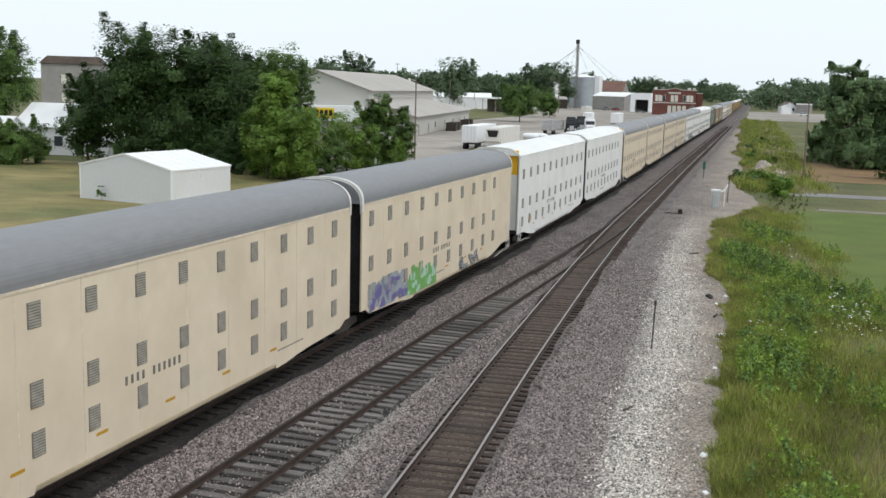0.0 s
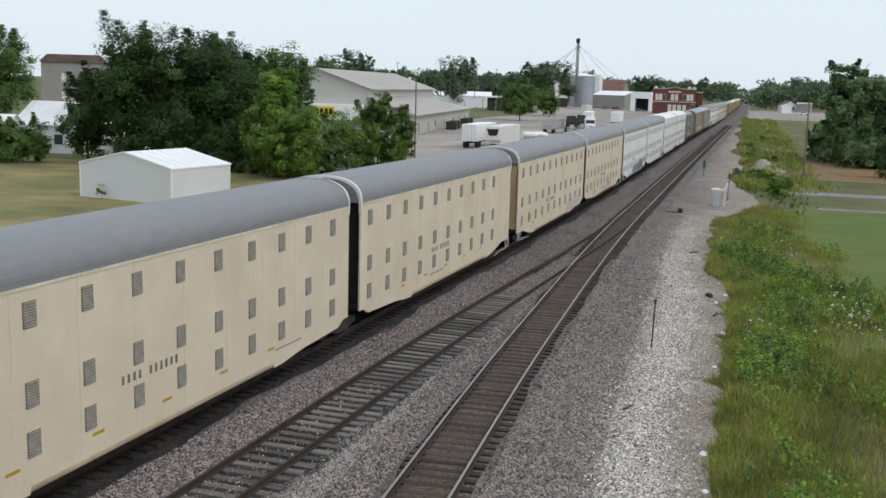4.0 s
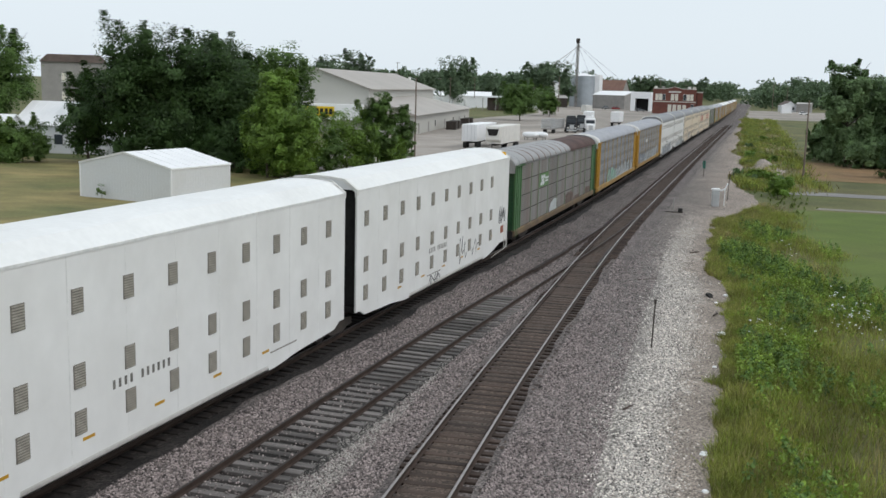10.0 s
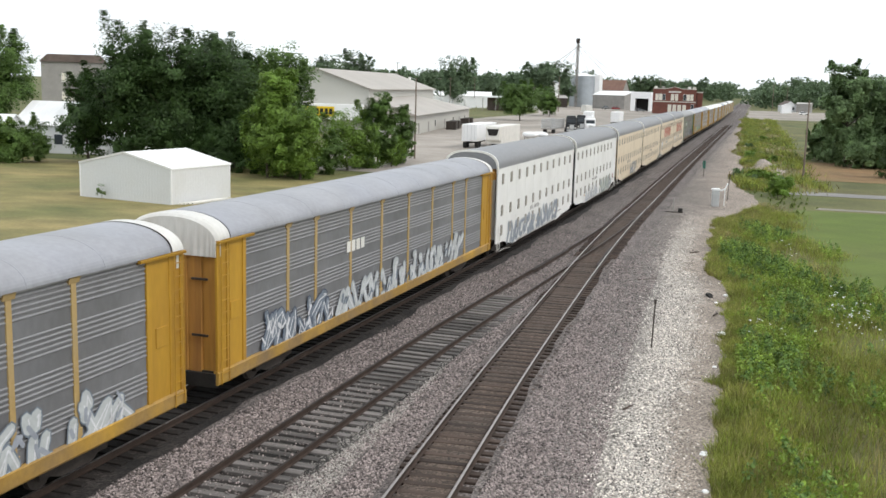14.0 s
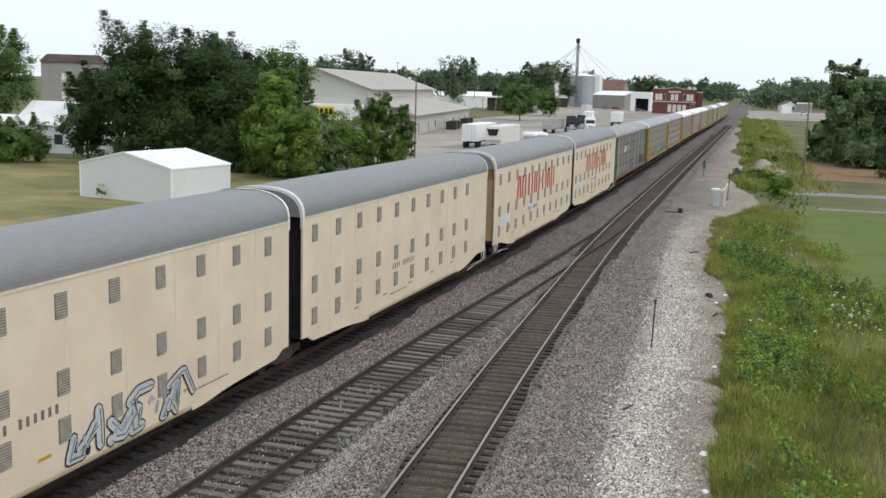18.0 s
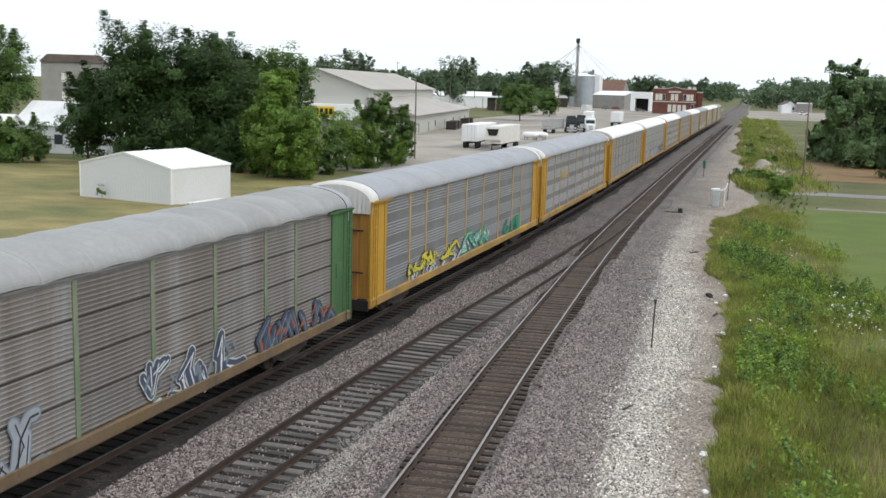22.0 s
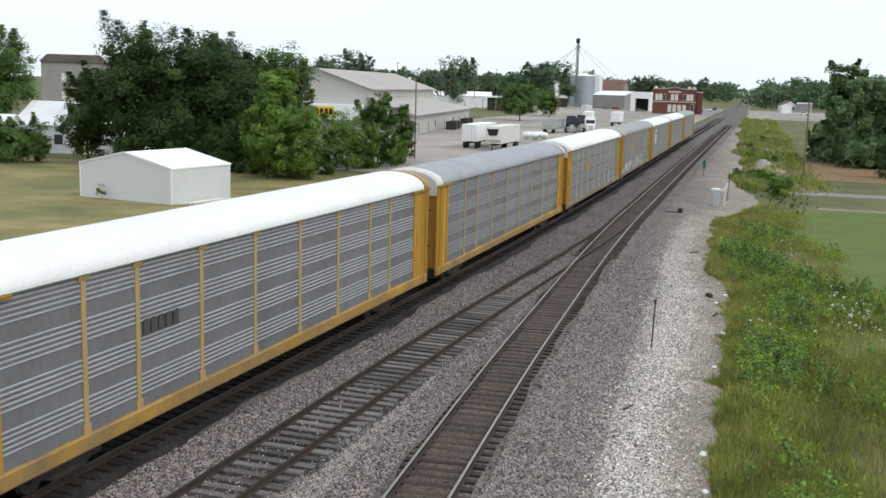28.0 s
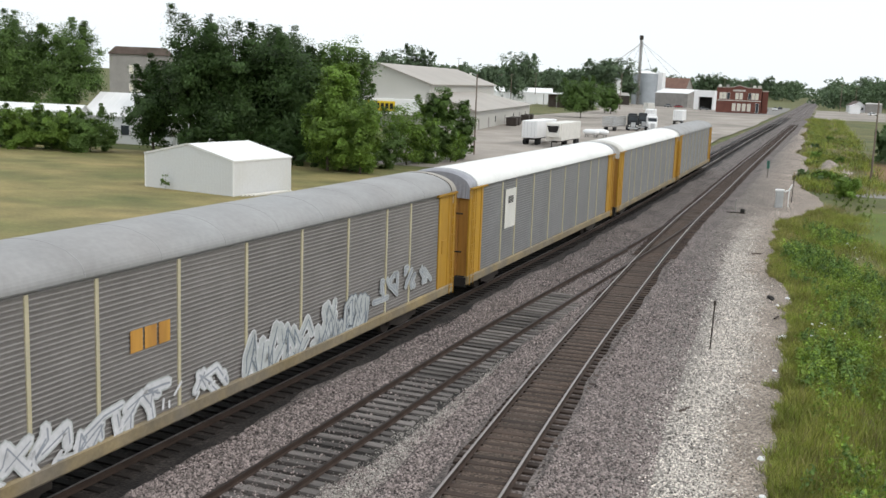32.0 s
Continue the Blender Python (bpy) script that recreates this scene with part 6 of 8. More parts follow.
def trailer(name, m, length, label, body, reefer=False):
    t = thing(name, m, label, "trailer", "parked trailers")
    g = Geo()
    g.box(-1.3, 1.3, 0, length, 1.15, 4.0, c=0.04)
    b = part("body", g, body, t)
    g = Geo()
    g.box(-1.315, 1.315, 0, 0.04, 1.2, 3.95)
    me = g.mesh("rib", body)
    for i in range(int(length / 1.2)):
        part("rib", me, None, b, at=pose(0, 0.3 + i * 1.2, 0))
    if reefer:
        g = Geo()
        g.box(-1.15, 1.15, -0.5, 0.0, 1.7, 3.9, c=0.08)
        part("cooling_unit", g, M_TRIM, t, "white cooling unit on the front")
        g = Geo()
        g.prism([(-0.65, 2.5), (0.65, 2.5), (0.98, 3.55), (-0.98, 3.55)], -0.56, -0.49)
        part("grille", g, M_BLACK, t, "dark grille")
    else:
        for sx in (-1, 1):
            g = Geo()
            a, c = sorted((sx * 0.03, sx * 1.22))
            g.box(a, c, -0.04, 0.0, 1.25, 3.9, c=0.01)
            d = part("rear_door", g, body, t)
            for x in (0.35, 0.9):
                g = Geo()
                g.tube((sx * x, -0.06, 1.2), (sx * x, -0.06, 3.9), 0.02, n=5)
                part("lock_rod", g, M_CABINET, d)
    g = Geo()
    g.box(-0.5, 0.5, 0.6, length - 0.6, 0.85, 1.15)
    for x in (-0.85, 0.85):
        g.box(x - 0.06, x + 0.06, 2.4, 2.55, 0.0, 1.15) if reefer else g.box(x - 0.06, x + 0.06, length - 2.6, length - 2.45, 0.0, 1.15)
    part("chassis", g, M_BLACK, t)
    ys = (length - 2.4, length - 1.2) if reefer else (1.2, 2.4)
    for y in ys:
        for sx in (-1, 1):
            g = Geo()
            g.tube((sx * 0.75, y, 0.5), (sx * 1.28, y, 0.5), 0.5, n=16)
            part("wheel", g, M_RUBBER, t)
    return t


trailer("box_trailer", pose(-44.1, 164.6, -0.56, 0, 0, 0), 13.5, "white box trailer parked on the gravel yard", M_SHEDROOF)
trailer("refrigerated_trailer", pose(-38.9, 160.2, -0.56, 0, 0, 0), 14.0, "white refrigerated trailer with dark front grille on the yard", M_TRIM, True)
trailer("box_trailer", pose(-43.2, 290, -0.56, 0, 0, 4), 8.0, "white box trailer behind the trucks", M_SHEDROOF)
trailer("box_trailer", pose(-36.2, 296, -0.56, 0, 0, 0), 9.0, "short white box trailer in the yard", M_SHEDROOF)
trailer("box_trailer", pose(-59.8, 404, -0.56, 0, 0, 20), 9.0, "white box trailer by the trees", M_TRIM)


def semi(m, paint_mat, label):
    t = thing("truck_tractor", m, label, "truck", "parked trucks")
    g = Geo()
    g.box(-1.2, 1.2, 1.6, 3.8, 1.0, 3.5, c=0.15)
    g.prism([(-1.1, 3.5), (1.1, 3.5), (0.9, 3.95), (-0.9, 3.95)], 2.0, 3.8)
    cab = part("cab", g, paint_mat, t)
    g = Geo()
    g.box(-0.95, 0.95, 0.0, 1.65, 0.75, 2.05, c=0.12)
    part("bonnet", g, paint_mat, t)
    g = Geo()
    g.box(-1.0, 1.0, 1.57, 1.62, 2.3, 3.1, c=0.02)
    part("windscreen", g, M_GLASS, cab)
    g = Geo()
    g.box(-0.5, 0.5, -0.04, 0.02, 0.85, 1.9, c=0.02)
    part("grille", g, M_CABINET, t, "bright metal grille")
    g = Geo()
    g.box(-1.2, 1.2, -0.2, 0.05, 0.4, 0.75, c=0.04)
    part("bumper", g, M_CABINET, t, "bright bumper")
    for sx in (-1, 1):
        g = Geo()
        g.box(sx * 0.85 - 0.2, sx * 0.85 + 0.2, -0.03, 0.03, 1.0, 1.3, c=0.02)
        part("headlight", g, M_TRIM, t)
        for y in (0.7, 5.0, 6.2):
            g = Geo()
            a, b = sorted((sx * 0.7, sx * 1.2))
            g.tube((a, y, 0.5), (b, y, 0.5), 0.5, n=16)
            part("wheel", g, M_RUBBER, t)
    g = Geo()
    g.box(-0.5, 0.5, 0.2, 6.9, 0.6, 0.95)
    part("chassis", g, M_BLACK, t)


semi(pose(-39.4, 240, -0.56, 0, 0, 14), M_TRUCKBLK, "black truck tractor with bright grille parked in the yard")
semi(pose(-38.4, 249, -0.56, 0, 0, 14), M_TRUCKBLK, "dark truck tractor parked behind another")
semi(pose(-34.9, 240, -0.56, 0, 0, 14), M_SHEDROOF, "white truck tractor parked beside a black one")

# wire-sided stock trailer and two white tanks
t = thing("rack_trailer", pose(-43.9, 232, -0.56, 0, 0, -4), "grey metal rack trailer parked in the yard", "trailer", "parked trailers")
g = Geo()
g.box(-1.2, 1.2, 0, 40 * 0.3, 0.9, 1.1, c=0.02)
part("deck", g, M_GREYWALL, t)
for sx in (-1.2, 1.2):
    g = Geo()
    for i in range(13):
        g.tube((sx, i * 1.0, 1.1), (sx, i * 1.0, 3.1), 0.05, n=5)
    for z in (1.4, 1.75, 2.1, 2.45, 2.8, 3.15):
        g.box(sx - 0.03, sx + 0.03, 0, 12, z - 0.11, z + 0.08)
    part("rack_side", g, M_CABINET, t)
for y in (2, 3.2):
    for sx in (-1, 1):
        g = Geo()
        a, b = sorted((sx * 0.8, sx * 1.2))
        g.tube((a, y, 0.45), (b, y, 0.45), 0.45, n=14)
        part("wheel", g, M_RUBBER, t)
for x, y in ((-40.9, 199.5), (-39.4, 201.5)):
    t = thing("storage_tank", pose(x, y, -0.56, 0, 0, 70), "white rounded storage tank on short legs", "tank", "white tanks")
    g, n, m2 = Geo(), 14, 8
    for j in range(m2 + 1):
        a = math.pi * j / m2
        for i in range(n):
            b = 2 * math.pi * i / n
            g.v.append((math.copysign(1, math.cos(b)) * abs(math.cos(b)) * 1.0 * math.sin(a) ** 0.5 * 0.95, -1.7 * math.cos(a), 1.05 + 0.62 * math.sin(b) * math.sin(a) ** 0.5))
    for j in range(m2):
        for i in range(n):
            g.f.append((j * n + i, (j + 1) * n + i, (j + 1) * n + (i + 1) % n, j * n + (i + 1) % n)), g.mi.append(0)
    part("shell", g, M_SHEDROOF, t, smooth=True)
    for dy in (-1.0, 1.0):
        for dx in (-0.5, 0.5):
            g = Geo()
            g.box(dx - 0.06, dx + 0.06, dy - 0.1, dy + 0.1, 0, 0.6, c=0.01)
            part("leg", g, M_GREYWALL, t)

# row of white gabled storage sheds far behind the store
for i in range(6):
    x, y = -143 + i * 4.9, 470 + i * 3
    gable_house("storage_shed", pose(x, y, -0.6, 0, 0, 14), 4.8, 12, 3.6, 5.6, M_SHEDROOF, M_SHEDROOF, "white gabled storage shed far behind the store", "shed", group="white storage sheds")
t = gable_house("low_store", pose(-172, 505, -0.6, 0, 0, -74), 13, 46, 5.2, 7.4, M_SHEDROOF, M_SHEDROOF, "long white low building behind the store", "building")
t = gable_house("dark_store", pose(-122, 560, -0.6, 0, 0, -68), 12, 26, 5.0, 6.4, M_IRON, M_ASH, "dark low building with pale roof edge", "building")

# grain elevator: squat bin, annex, leg tower, spouts and guys
t = thing("grain_bin", pose(-93.8, 604, -0.6), "large pale galvanised grain bin with a shallow cone roof", "grain bin")
g, k = Geo(), 40
prof = []
for i in range(60):
    prof.append((7.6 + 0.05 * (i % 2), 17.8 * i / 59))
for q, z in prof:
    g.v.extend((q * math.cos(2 * math.pi * n / k), q * math.sin(2 * math.pi * n / k), z) for n in range(k))
for i in range(len(prof) - 1):
    for n in range(k):
        g.f.append((i * k + n, i * k + (n + 1) % k, (i + 1) * k + (n + 1) % k, (i + 1) * k + n)), g.mi.append(0)
b = part("bin_wall", g, M_STEEL, t)
g = Geo()
g.tube((0, 0, 17.8), (0, 0, 19.6), 7.9, 0.8, n=40)
part("bin_roof", g, M_SHEDROOF, t)
g = Geo()
g.tube((0, 0, 19.6), (0, 0, 20.3), 0.8, n=12)
part("roof_cap", g, M_STEEL, t)
g = Geo()
g.box(7.2, 10.2, -2.5, 10, 0, 18.8, c=0.2)
part("annex", g, M_SHEDROOF, t, "white annex")
t = thing("elevator_leg", pose(-94.2, 583, -0.6), "tall slim grain elevator leg with spouts and guys", "grain elevator")
g = Geo()
for dx in (-0.7, 0.7):
    for dy in (-0.7, 0.7):
        g.tube((dx, dy, 0), (dx, dy, 36), 0.10, n=5)
for i in range(18):
    g.tube((-0.7, -0.7, i * 2), (0.7, -0.7, i * 2 + 2), 0.06, n=4)
    g.tube((0.7, -0.7, i * 2), (-0.7, -0.7, i * 2 + 2), 0.06, n=4)
g.box(-0.35, 0.35, -0.3, 0.3, 0, 37, c=0.05)
part("tower", g, M_GREYWALL, t)
g = Geo()
g.box(-1.1, 0.9, -0.8, 0.8, 36, 38.4, c=0.2)
part("head_house", g, M_IRON, t)
g = Geo()
g.tube((0, 0, 34), (-30, 4, 12), 0.28, n=6)
g.tube((-12, 2, 25), (-26, 4, 10), 0.35, n=6)
g.tube((-8, 2, 20), (-20, 2, 5), 0.35, n=6)
part("spout", g, M_SHEDROOF, t)
g = Geo()
for dx, dy in ((-26, 6), (-12, 10), (16, 8), (22, 2), (9, -12)):
    g.tube((0, 0, 35), (dx, dy, 6 if dx < 0 else 18), 0.07, n=4)
part("guy_wire", g, M_IRON, t)
for i, (x, y, r, h) in enumerate(((-104.5, 570, 3.2, 13), (-110.5, 580, 3.0, 10))):
    t = thing("small_bin", pose(x, y, -0.6), "small white grain bin with conical roof", "grain bin", "small grain bins")
    g = Geo()
    g.tube((0, 0, 0), (0, 0, h), r, n=20)
    part("wall", g, M_SHEDROOF, t)
    g = Geo()
    g.tube((0, 0, h), (0, 0, h + 1.8), r + 0.1, 0.4, n=20)
    part("roof", g, M_STEEL, t)
gable_house("rust_roof_house", pose(-84, 740, -0.6, 0, 0, 78), 14, 20, 10.0, 17.0, M_GREYWALL, M_DULLRED, "building with red-brown gabled roof", "building")
t = gable_house("feed_store", pose(-78, 572, -0.6, 0, 0, -122), 15, 22, 7.4, 9.6, M_GREYWALL, M_SHEDROOF, "low store with white metal roof and brown front", "building")
t = thing("loading_dock", pose(-52.5, 530, -0.6, 0, 0, 0), "white open-fronted loading building", "building")
g = Geo()
for a in ((-5, 5, 8, 14, 0, 9.6), (-5, -2.6, 0, 8, 0, 9.6), (4.0, 5, 0, 8, 0, 9.6), (-2.6, 4.0, 0, 8, 6.3, 9.6)):
    g.box(*a, c=0.05)
part("wall", g, M_SHEDROOF, t)
g = Geo()
g.box(-2.6, 4.0, 6, 7.9, 0, 6.2)
part("bay", g, M_BLACK, t, "dark open bay")

# two-storey brick building with stone trim
brick = thing("brick_building", pose(-42.4, 484, -0.6, 0, 0, 5), "two-storey red brick building with stone trim and parapet", "building")
BW, BH = 19.6, 11.4
g = Geo()
g.box(0, BW, 0, 16, 0, BH - 0.9, c=0.05)
part("wall", g, M_BRICK, brick)
g = Geo()
g.prism([(0, BH - 0.9), (BW, BH - 0.9), (BW, BH - 0.1), (BW * 0.68, BH), (BW * 0.5, BH + 0.9), (BW * 0.32, BH), (0, BH - 0.1)], -0.08, 0.4)
part("parapet", g, M_BRICK, brick)
g = Geo()
g.prism([(0, BH - 0.1), (BW * 0.32, BH), (BW * 0.5, BH + 0.9), (BW * 0.68, BH), (BW, BH - 0.1), (BW, BH + 0.15), (BW * 0.68, BH + 0.25), (BW * 0.5, BH + 1.15), (BW * 0.32, BH + 0.25), (0, BH + 0.15)], -0.2, 0.5)
part("coping", g, M_CONCRETE, brick, "pale stone coping")
g = Geo()
g.box(0, BW, -0.16, 0, 5.4, 5.8)
part("string_course", g, M_CONCRETE, brick, "pale stone band")
g = Geo()
g.box(BW * 0.36, BW * 0.64, -0.14, 0, 9.7, 10.5)
part("name_panel", g, M_CONCRETE, brick, "pale blank stone panel")
for x in (1.9, 3.5, 5.1, 8.9, 10.7, 14.4, 16.0, 17.6):
    window(brick, x, 6.2, 1.4, 2.9, pane=M_BLIND if x not in (5.1, 14.4) else M_GLASS, depth=0.14)
for x in (7.8, 10.0, 12.2, 14.4):
    window(brick, x, 0.9, 1.6, 3.4, pane=M_BLIND, depth=0.14)
window(brick, 18.0, 0.2, 1.4, 4.4, depth=0.14, name="door")
for i, (x, m) in enumerate(((1.2, M_TRIM), (4.6, M_GREYWALL), (16.4, M_TRIM), (18.6, M_CONCRETE))):
    g = Geo()
    g.box(x - 0.7, x + 0.7, 3, 4.4, BH - 0.9, BH + 1.2, c=0.08)
    part("chimney", g, m, brick)
t = thing("brick_annex", pose(-22.6, 489, -0.6, 0, 0, 5), "low red brick annex", "building")
g = Geo()
g.box(0, 2.6, 3, 13, 0, 10.0, c=0.05)
part("wall", g, M_BRICK, t)
g = Geo()
g.box(-0.0, 2.7, 2.9, 13.1, 10.0, 10.4)
part("coping", g, M_CONCRETE, t, "pale coping")


def car(m, paint_mat, label, tall=False):
    t = thing("pickup_truck" if tall else "parked_car", m, label, "truck" if tall else "car", "parked vehicles")
    h = 0.25 if tall else 0.0
    g = Geo()
    k = 2.35
    g.prism([(-k, 0.35 + h), (k, 0.35 + h), (k, 0.85 + h), (1.0, 0.98 + h), (-k, 0.95 + h)], -0.88, 0.88)
    part("body", g, paint_mat, t)
    g = Geo()
    g.prism([(-1.9 if not tall else -0.4, 0.95 + h), (1.1, 0.95 + h), (0.4, 1.5 + h), (-1.3 if not tall else -0.3, 1.5 + h)], -0.78, 0.78)
    part("cabin", g, M_GLASS, t, "dark glazed cabin")
    g = Geo()
    g.prism([(-1.3 if not tall else -0.35, 1.5 + h), (0.4, 1.5 + h), (0.3, 1.56 + h), (-1.2 if not tall else -0.3, 1.56 + h)], -0.76, 0.76)
    part("roof", g, paint_mat, t)
    for x in (-1.45, 1.45):
        for sy in (-1, 1):
            g = Geo()
            a, b = sorted((sy * 0.68, sy * 0.9))
            g.tube((x, a, 0.34), (x, b, 0.34), 0.34, n=14)
            part("wheel", g, M_RUBBER, t)


car(pose(-72, 545, -0.55, 0, 0, 60), M_GREYCAR, "grey pickup parked by the feed store", True)
car(pose(-67, 548, -0.55, 0, 0, 55), M_REDCAR, "red car parked by the feed store")
car(pose(-50.5, 512, -0.53, 0, 0, 10), M_GREYCAR, "grey car parked before the loading building")
car(pose(-23.5, 548, -0.53, 0, 0, 80), M_TRUCKBLK, "black pickup waiting beside the tracks", True)
car(pose(-20.0, 585, -0.53, 0, 0, 80), M_SHEDROOF, "white pickup waiting beside the tracks", True)
car(pose(-18.5, 620, -0.53, 0, 0, 80), M_TRUCKBLK, "dark car beside the tracks")
car(pose(28, 560, -0.42, 0, 0, 20), M_SHEDROOF, "white car parked by the far shed")
gable_house("field_shed", pose(20.5, 590, -0.5, 0, 0, 5), 5, 6, 4.0, 5.0, M_SHEDROOF, M_SHEDROOF, "small white shed across the tracks", "shed")
gable_house("grey_barn", pose(36, 640, -0.5, 0, 0, 80), 8, 8, 5.0, 5.6, M_GREYWALL, M_ASH, "low grey barn across the tracks", "barn")

# houses behind the lawn
t = gable_house("white_house", pose(-79.5, 121.5, -0.6, 0, 0, 96), 10.0, 15, 3.7, 6.6, M_SIDING, M_SHEDROOF, "low white house with pale roof", "house")
for y, z, w, h in ((3.0, 1.2, 1.2, 1.3), (5.5, 0.1, 1.1, 2.1), (8.5, 1.2, 1.2, 1.3), (12, 1.2, 1.2, 1.3)):
    g = Geo()
    g.box(-5.06, -4.98, y - w / 2, y + w / 2, z, z + h, c=0.01)
    part("window" if z > 1 else "door", g, M_GLASS, t)
t = gable_house("white_house", pose(-92.5, 113.5, -0.6, 0, 0, 100), 7.0, 16, 3.0, 4.9, M_SIDING, M_SHEDROOF, "low white house with white roof behind a hedge", "house")
t = thing("porch", pose(-77.5, 112.5, -0.6, 0, 0, 20), "small white porch with dark opening", "porch")
g = Geo()
for x in (0, 1.6, 3.2):
    g.box(x - 0.12, x + 0.12, 0, 0.24, 0, 2.5, c=0.01)
g.box(-0.3, 3.5, -0.3, 2.6, 2.5, 2.75, c=0.02)
part("frame", g, M_SHEDROOF, t)
g = Geo()
g.box(0.2, 3.0, 2.2, 2.3, 0, 2.45)
part("back_wall", g, M_IRON, t)
t = thing("grey_building", pose(-146.5, 200, -0.6, 0, 0, 34), "grey three-storey building behind the houses", "building")
g = Geo()
g.box(-7, 7, 0, 10, 0, 13.2, c=0.05)
part("wall", g, M_GREYWALL, t)
g = Geo()
g.prism([(-7.4, 13.2), (7.4, 13.2), (5.6, 14.9), (-5.6, 14.9)], -0.4, 10.4)
part("roof", g, M_UMBER, t, "flat brown roof")
for x in (-2.2, -0.7):
    for z in (4.6, 8.8):
        window(t, x, z, 1.1, 2.0, pane=M_BLIND)

t = thing("carport", pose(-101, 430, -0.6, 0, 0, 4), "low open carport with a pale flat roof", "carport")
g = Geo()
g.box(-9, 9, 0, 12, 5.6, 6.2, c=0.05)
part("roof", g, M_SHEDROOF, t)
g = Geo()
g.box(-8.6, 8.6, 11.6, 11.9, 0, 5.6)
part("back_wall", g, M_UMBER, t)
for x in (-8.6, -2.9, 2.9, 8.6):
    g = Geo()
    g.box(x - 0.15, x + 0.15, 0.2, 0.5, 0, 5.6, c=0.02)
    part("post", g, M_GREYWALL, t)
for x, y, w, d, e, h, a in ((-104, 520, 9, 12, 6.5, 10.5, 20), (-160, 520, 10, 14, 5, 8.5, 70), (-128, 600, 10, 14, 6, 10, 10), (-190, 470, 10, 12, 5, 9, 60), (24, 640, 8, 10, 4, 6.5, 15)):
    t = gable_house("far_house", pose(x, y, -0.6, 0, 0, a), w, d, e, h, M_SIDING, M_UMBER if a < 30 else M_ASH, "distant pale house among trees", "house", group="distant houses")
    for k in (-0.25, 0.25):
        window(t, k * w, e * 0.35, 1.3, 1.7)

# poles
def pole(x, y, z0, top, label, arm=False, lamp=False, r=0.14):
    t = thing("street_lamp" if lamp else "utility_pole", pose(x, y, z0), label, "lamp post" if lamp else "pole", "poles")
    g = Geo()
    g.tube((0, 0, -0.1), (0, 0, top), r, r * 0.62, n=8)
    part("pole", g, M_WOODPOLE, t)
    if arm:
        g = Geo()
        g.box(-1.2, 1.2, -0.06, 0.06, top - 0.7, top - 0.56, c=0.01)
        part("crossarm", g, M_WOODPOLE, t)
        g = Geo()
        for a in (-1.1, -0.5, 0.5, 1.1):
            g.tube((a, 0, top - 0.56), (a, 0, top - 0.36), 0.05, n=6)
        part("insulators", g, M_GREYWALL, t)
    if lamp:
        g = Geo()
        g.tube((0, 0, top - 0.2), (-0.9, -0.3, top + 0.1), 0.04, n=5)
        part("bracket", g, M_CABINET, t)
        g = Geo()
        g.tube((-0.9, -0.3, top + 0.14), (-0.9, -0.3, top - 0.22), 0.12, 0.24, n=10)
        part("lamp_head", g, M_TRIM, t, "pale lamp head")


pole(-44.3, 136, -0.6, 11.2, "wooden yard lamp pole", lamp=True)
pole(-81, 454, -0.6, 15.5, "tall wooden utility pole", r=0.25)
pole(7.0, 129.8, -0.5, 9.6, "leaning wooden utility pole in the weeds", r=0.13)
for x, y, h in ((-205, 470, 22), (-180, 520, 22), (-150, 500, 14), (-136, 470, 14), (-132, 500, 15), (-115, 540, 14), (-108, 560, 14), (-103, 560, 14), (-60, 900, 16),
                (-52, 640, 17), (-40, 700, 15), (24, 700, 15), (36, 480, 10), (44, 500, 11), (52, 480, 10), (66, 520, 11), (14, 640, 16)):
    pole(x, y, -0.6, h, "distant wooden utility pole with crossarm", arm=True, r=0.2)

# trackside equipment
t = thing("signal_cabinet", pose(-2.2, 94.2, -0.4, 0, 0, 6), "pale metal trackside cabinet with white lid", "cabinet")
g = Geo()
g.box(-0.33, 0.33, -0.25, 0.25, 0, 1.5, c=0.02)
part("body", g, M_CABINET, t)
g = Geo()
g.box(-0.38, 0.38, -0.30, 0.30, 1.5, 1.66, c=0.02)
part("lid", g, M_SHEDROOF, t, "white lid")
g = Geo()
g.box(-0.27, 0.27, -0.275, -0.252, 0.15, 1.4, c=0.01)
part("door", g, M_CABINET, t)
t = thing("gate_mast", pose(-1.85, 95.3, -0.4, 0, 0, 0), "leaning white crossing post with dark mast", "post")
g = Geo()
g.tube((0.05, 0, 1.35), (0.42, 0.1, 1.55), 0.06, n=8)
g.tube((0.42, 0.1, 1.55), (0.64, 0.2, 2.05), 0.06, n=8)
g.tube((0.40, 0.1, 0), (0.42, 0.1, 1.55), 0.04, n=8)
part("arm", g, M_SHEDROOF, t)
g = Geo()
g.tube((0.62, 4.2, 0), (0.68, 4.2, 2.3), 0.035, n=8)
part("mast", g, M_IRON, t, "dark thin mast")
t = thing("switch_stand", pose(-5.2, 87.2, -0.36, 0, 0, 5), "small dark switch stand beside the rails", "switch stand")
g = Geo()
g.box(-0.9, 0.6, -0.15, 0.15, 0, 0.12, c=0.02)
part("base", g, M_IRON, t)
g = Geo()
g.tube((-0.2, 0, 0.1), (-0.2, 0, 1.15), 0.045, n=8)
g.box(-0.24, -0.16, -0.2, 0.2, 0.95, 1.25, c=0.01)
part("lever", g, M_GREYWALL, t)
g = Geo()
g.box(0.2, 0.55, -0.2, 0.2, 0.1, 0.42, c=0.05)
part("motor_box", g, M_BLACK, t)
t = thing("switch_target", pose(-4.5, 126, -0.36), "thin green switch target post", "post")
g = Geo()
g.tube((0, 0, 0), (0, 0, 2.0), 0.04, n=6)
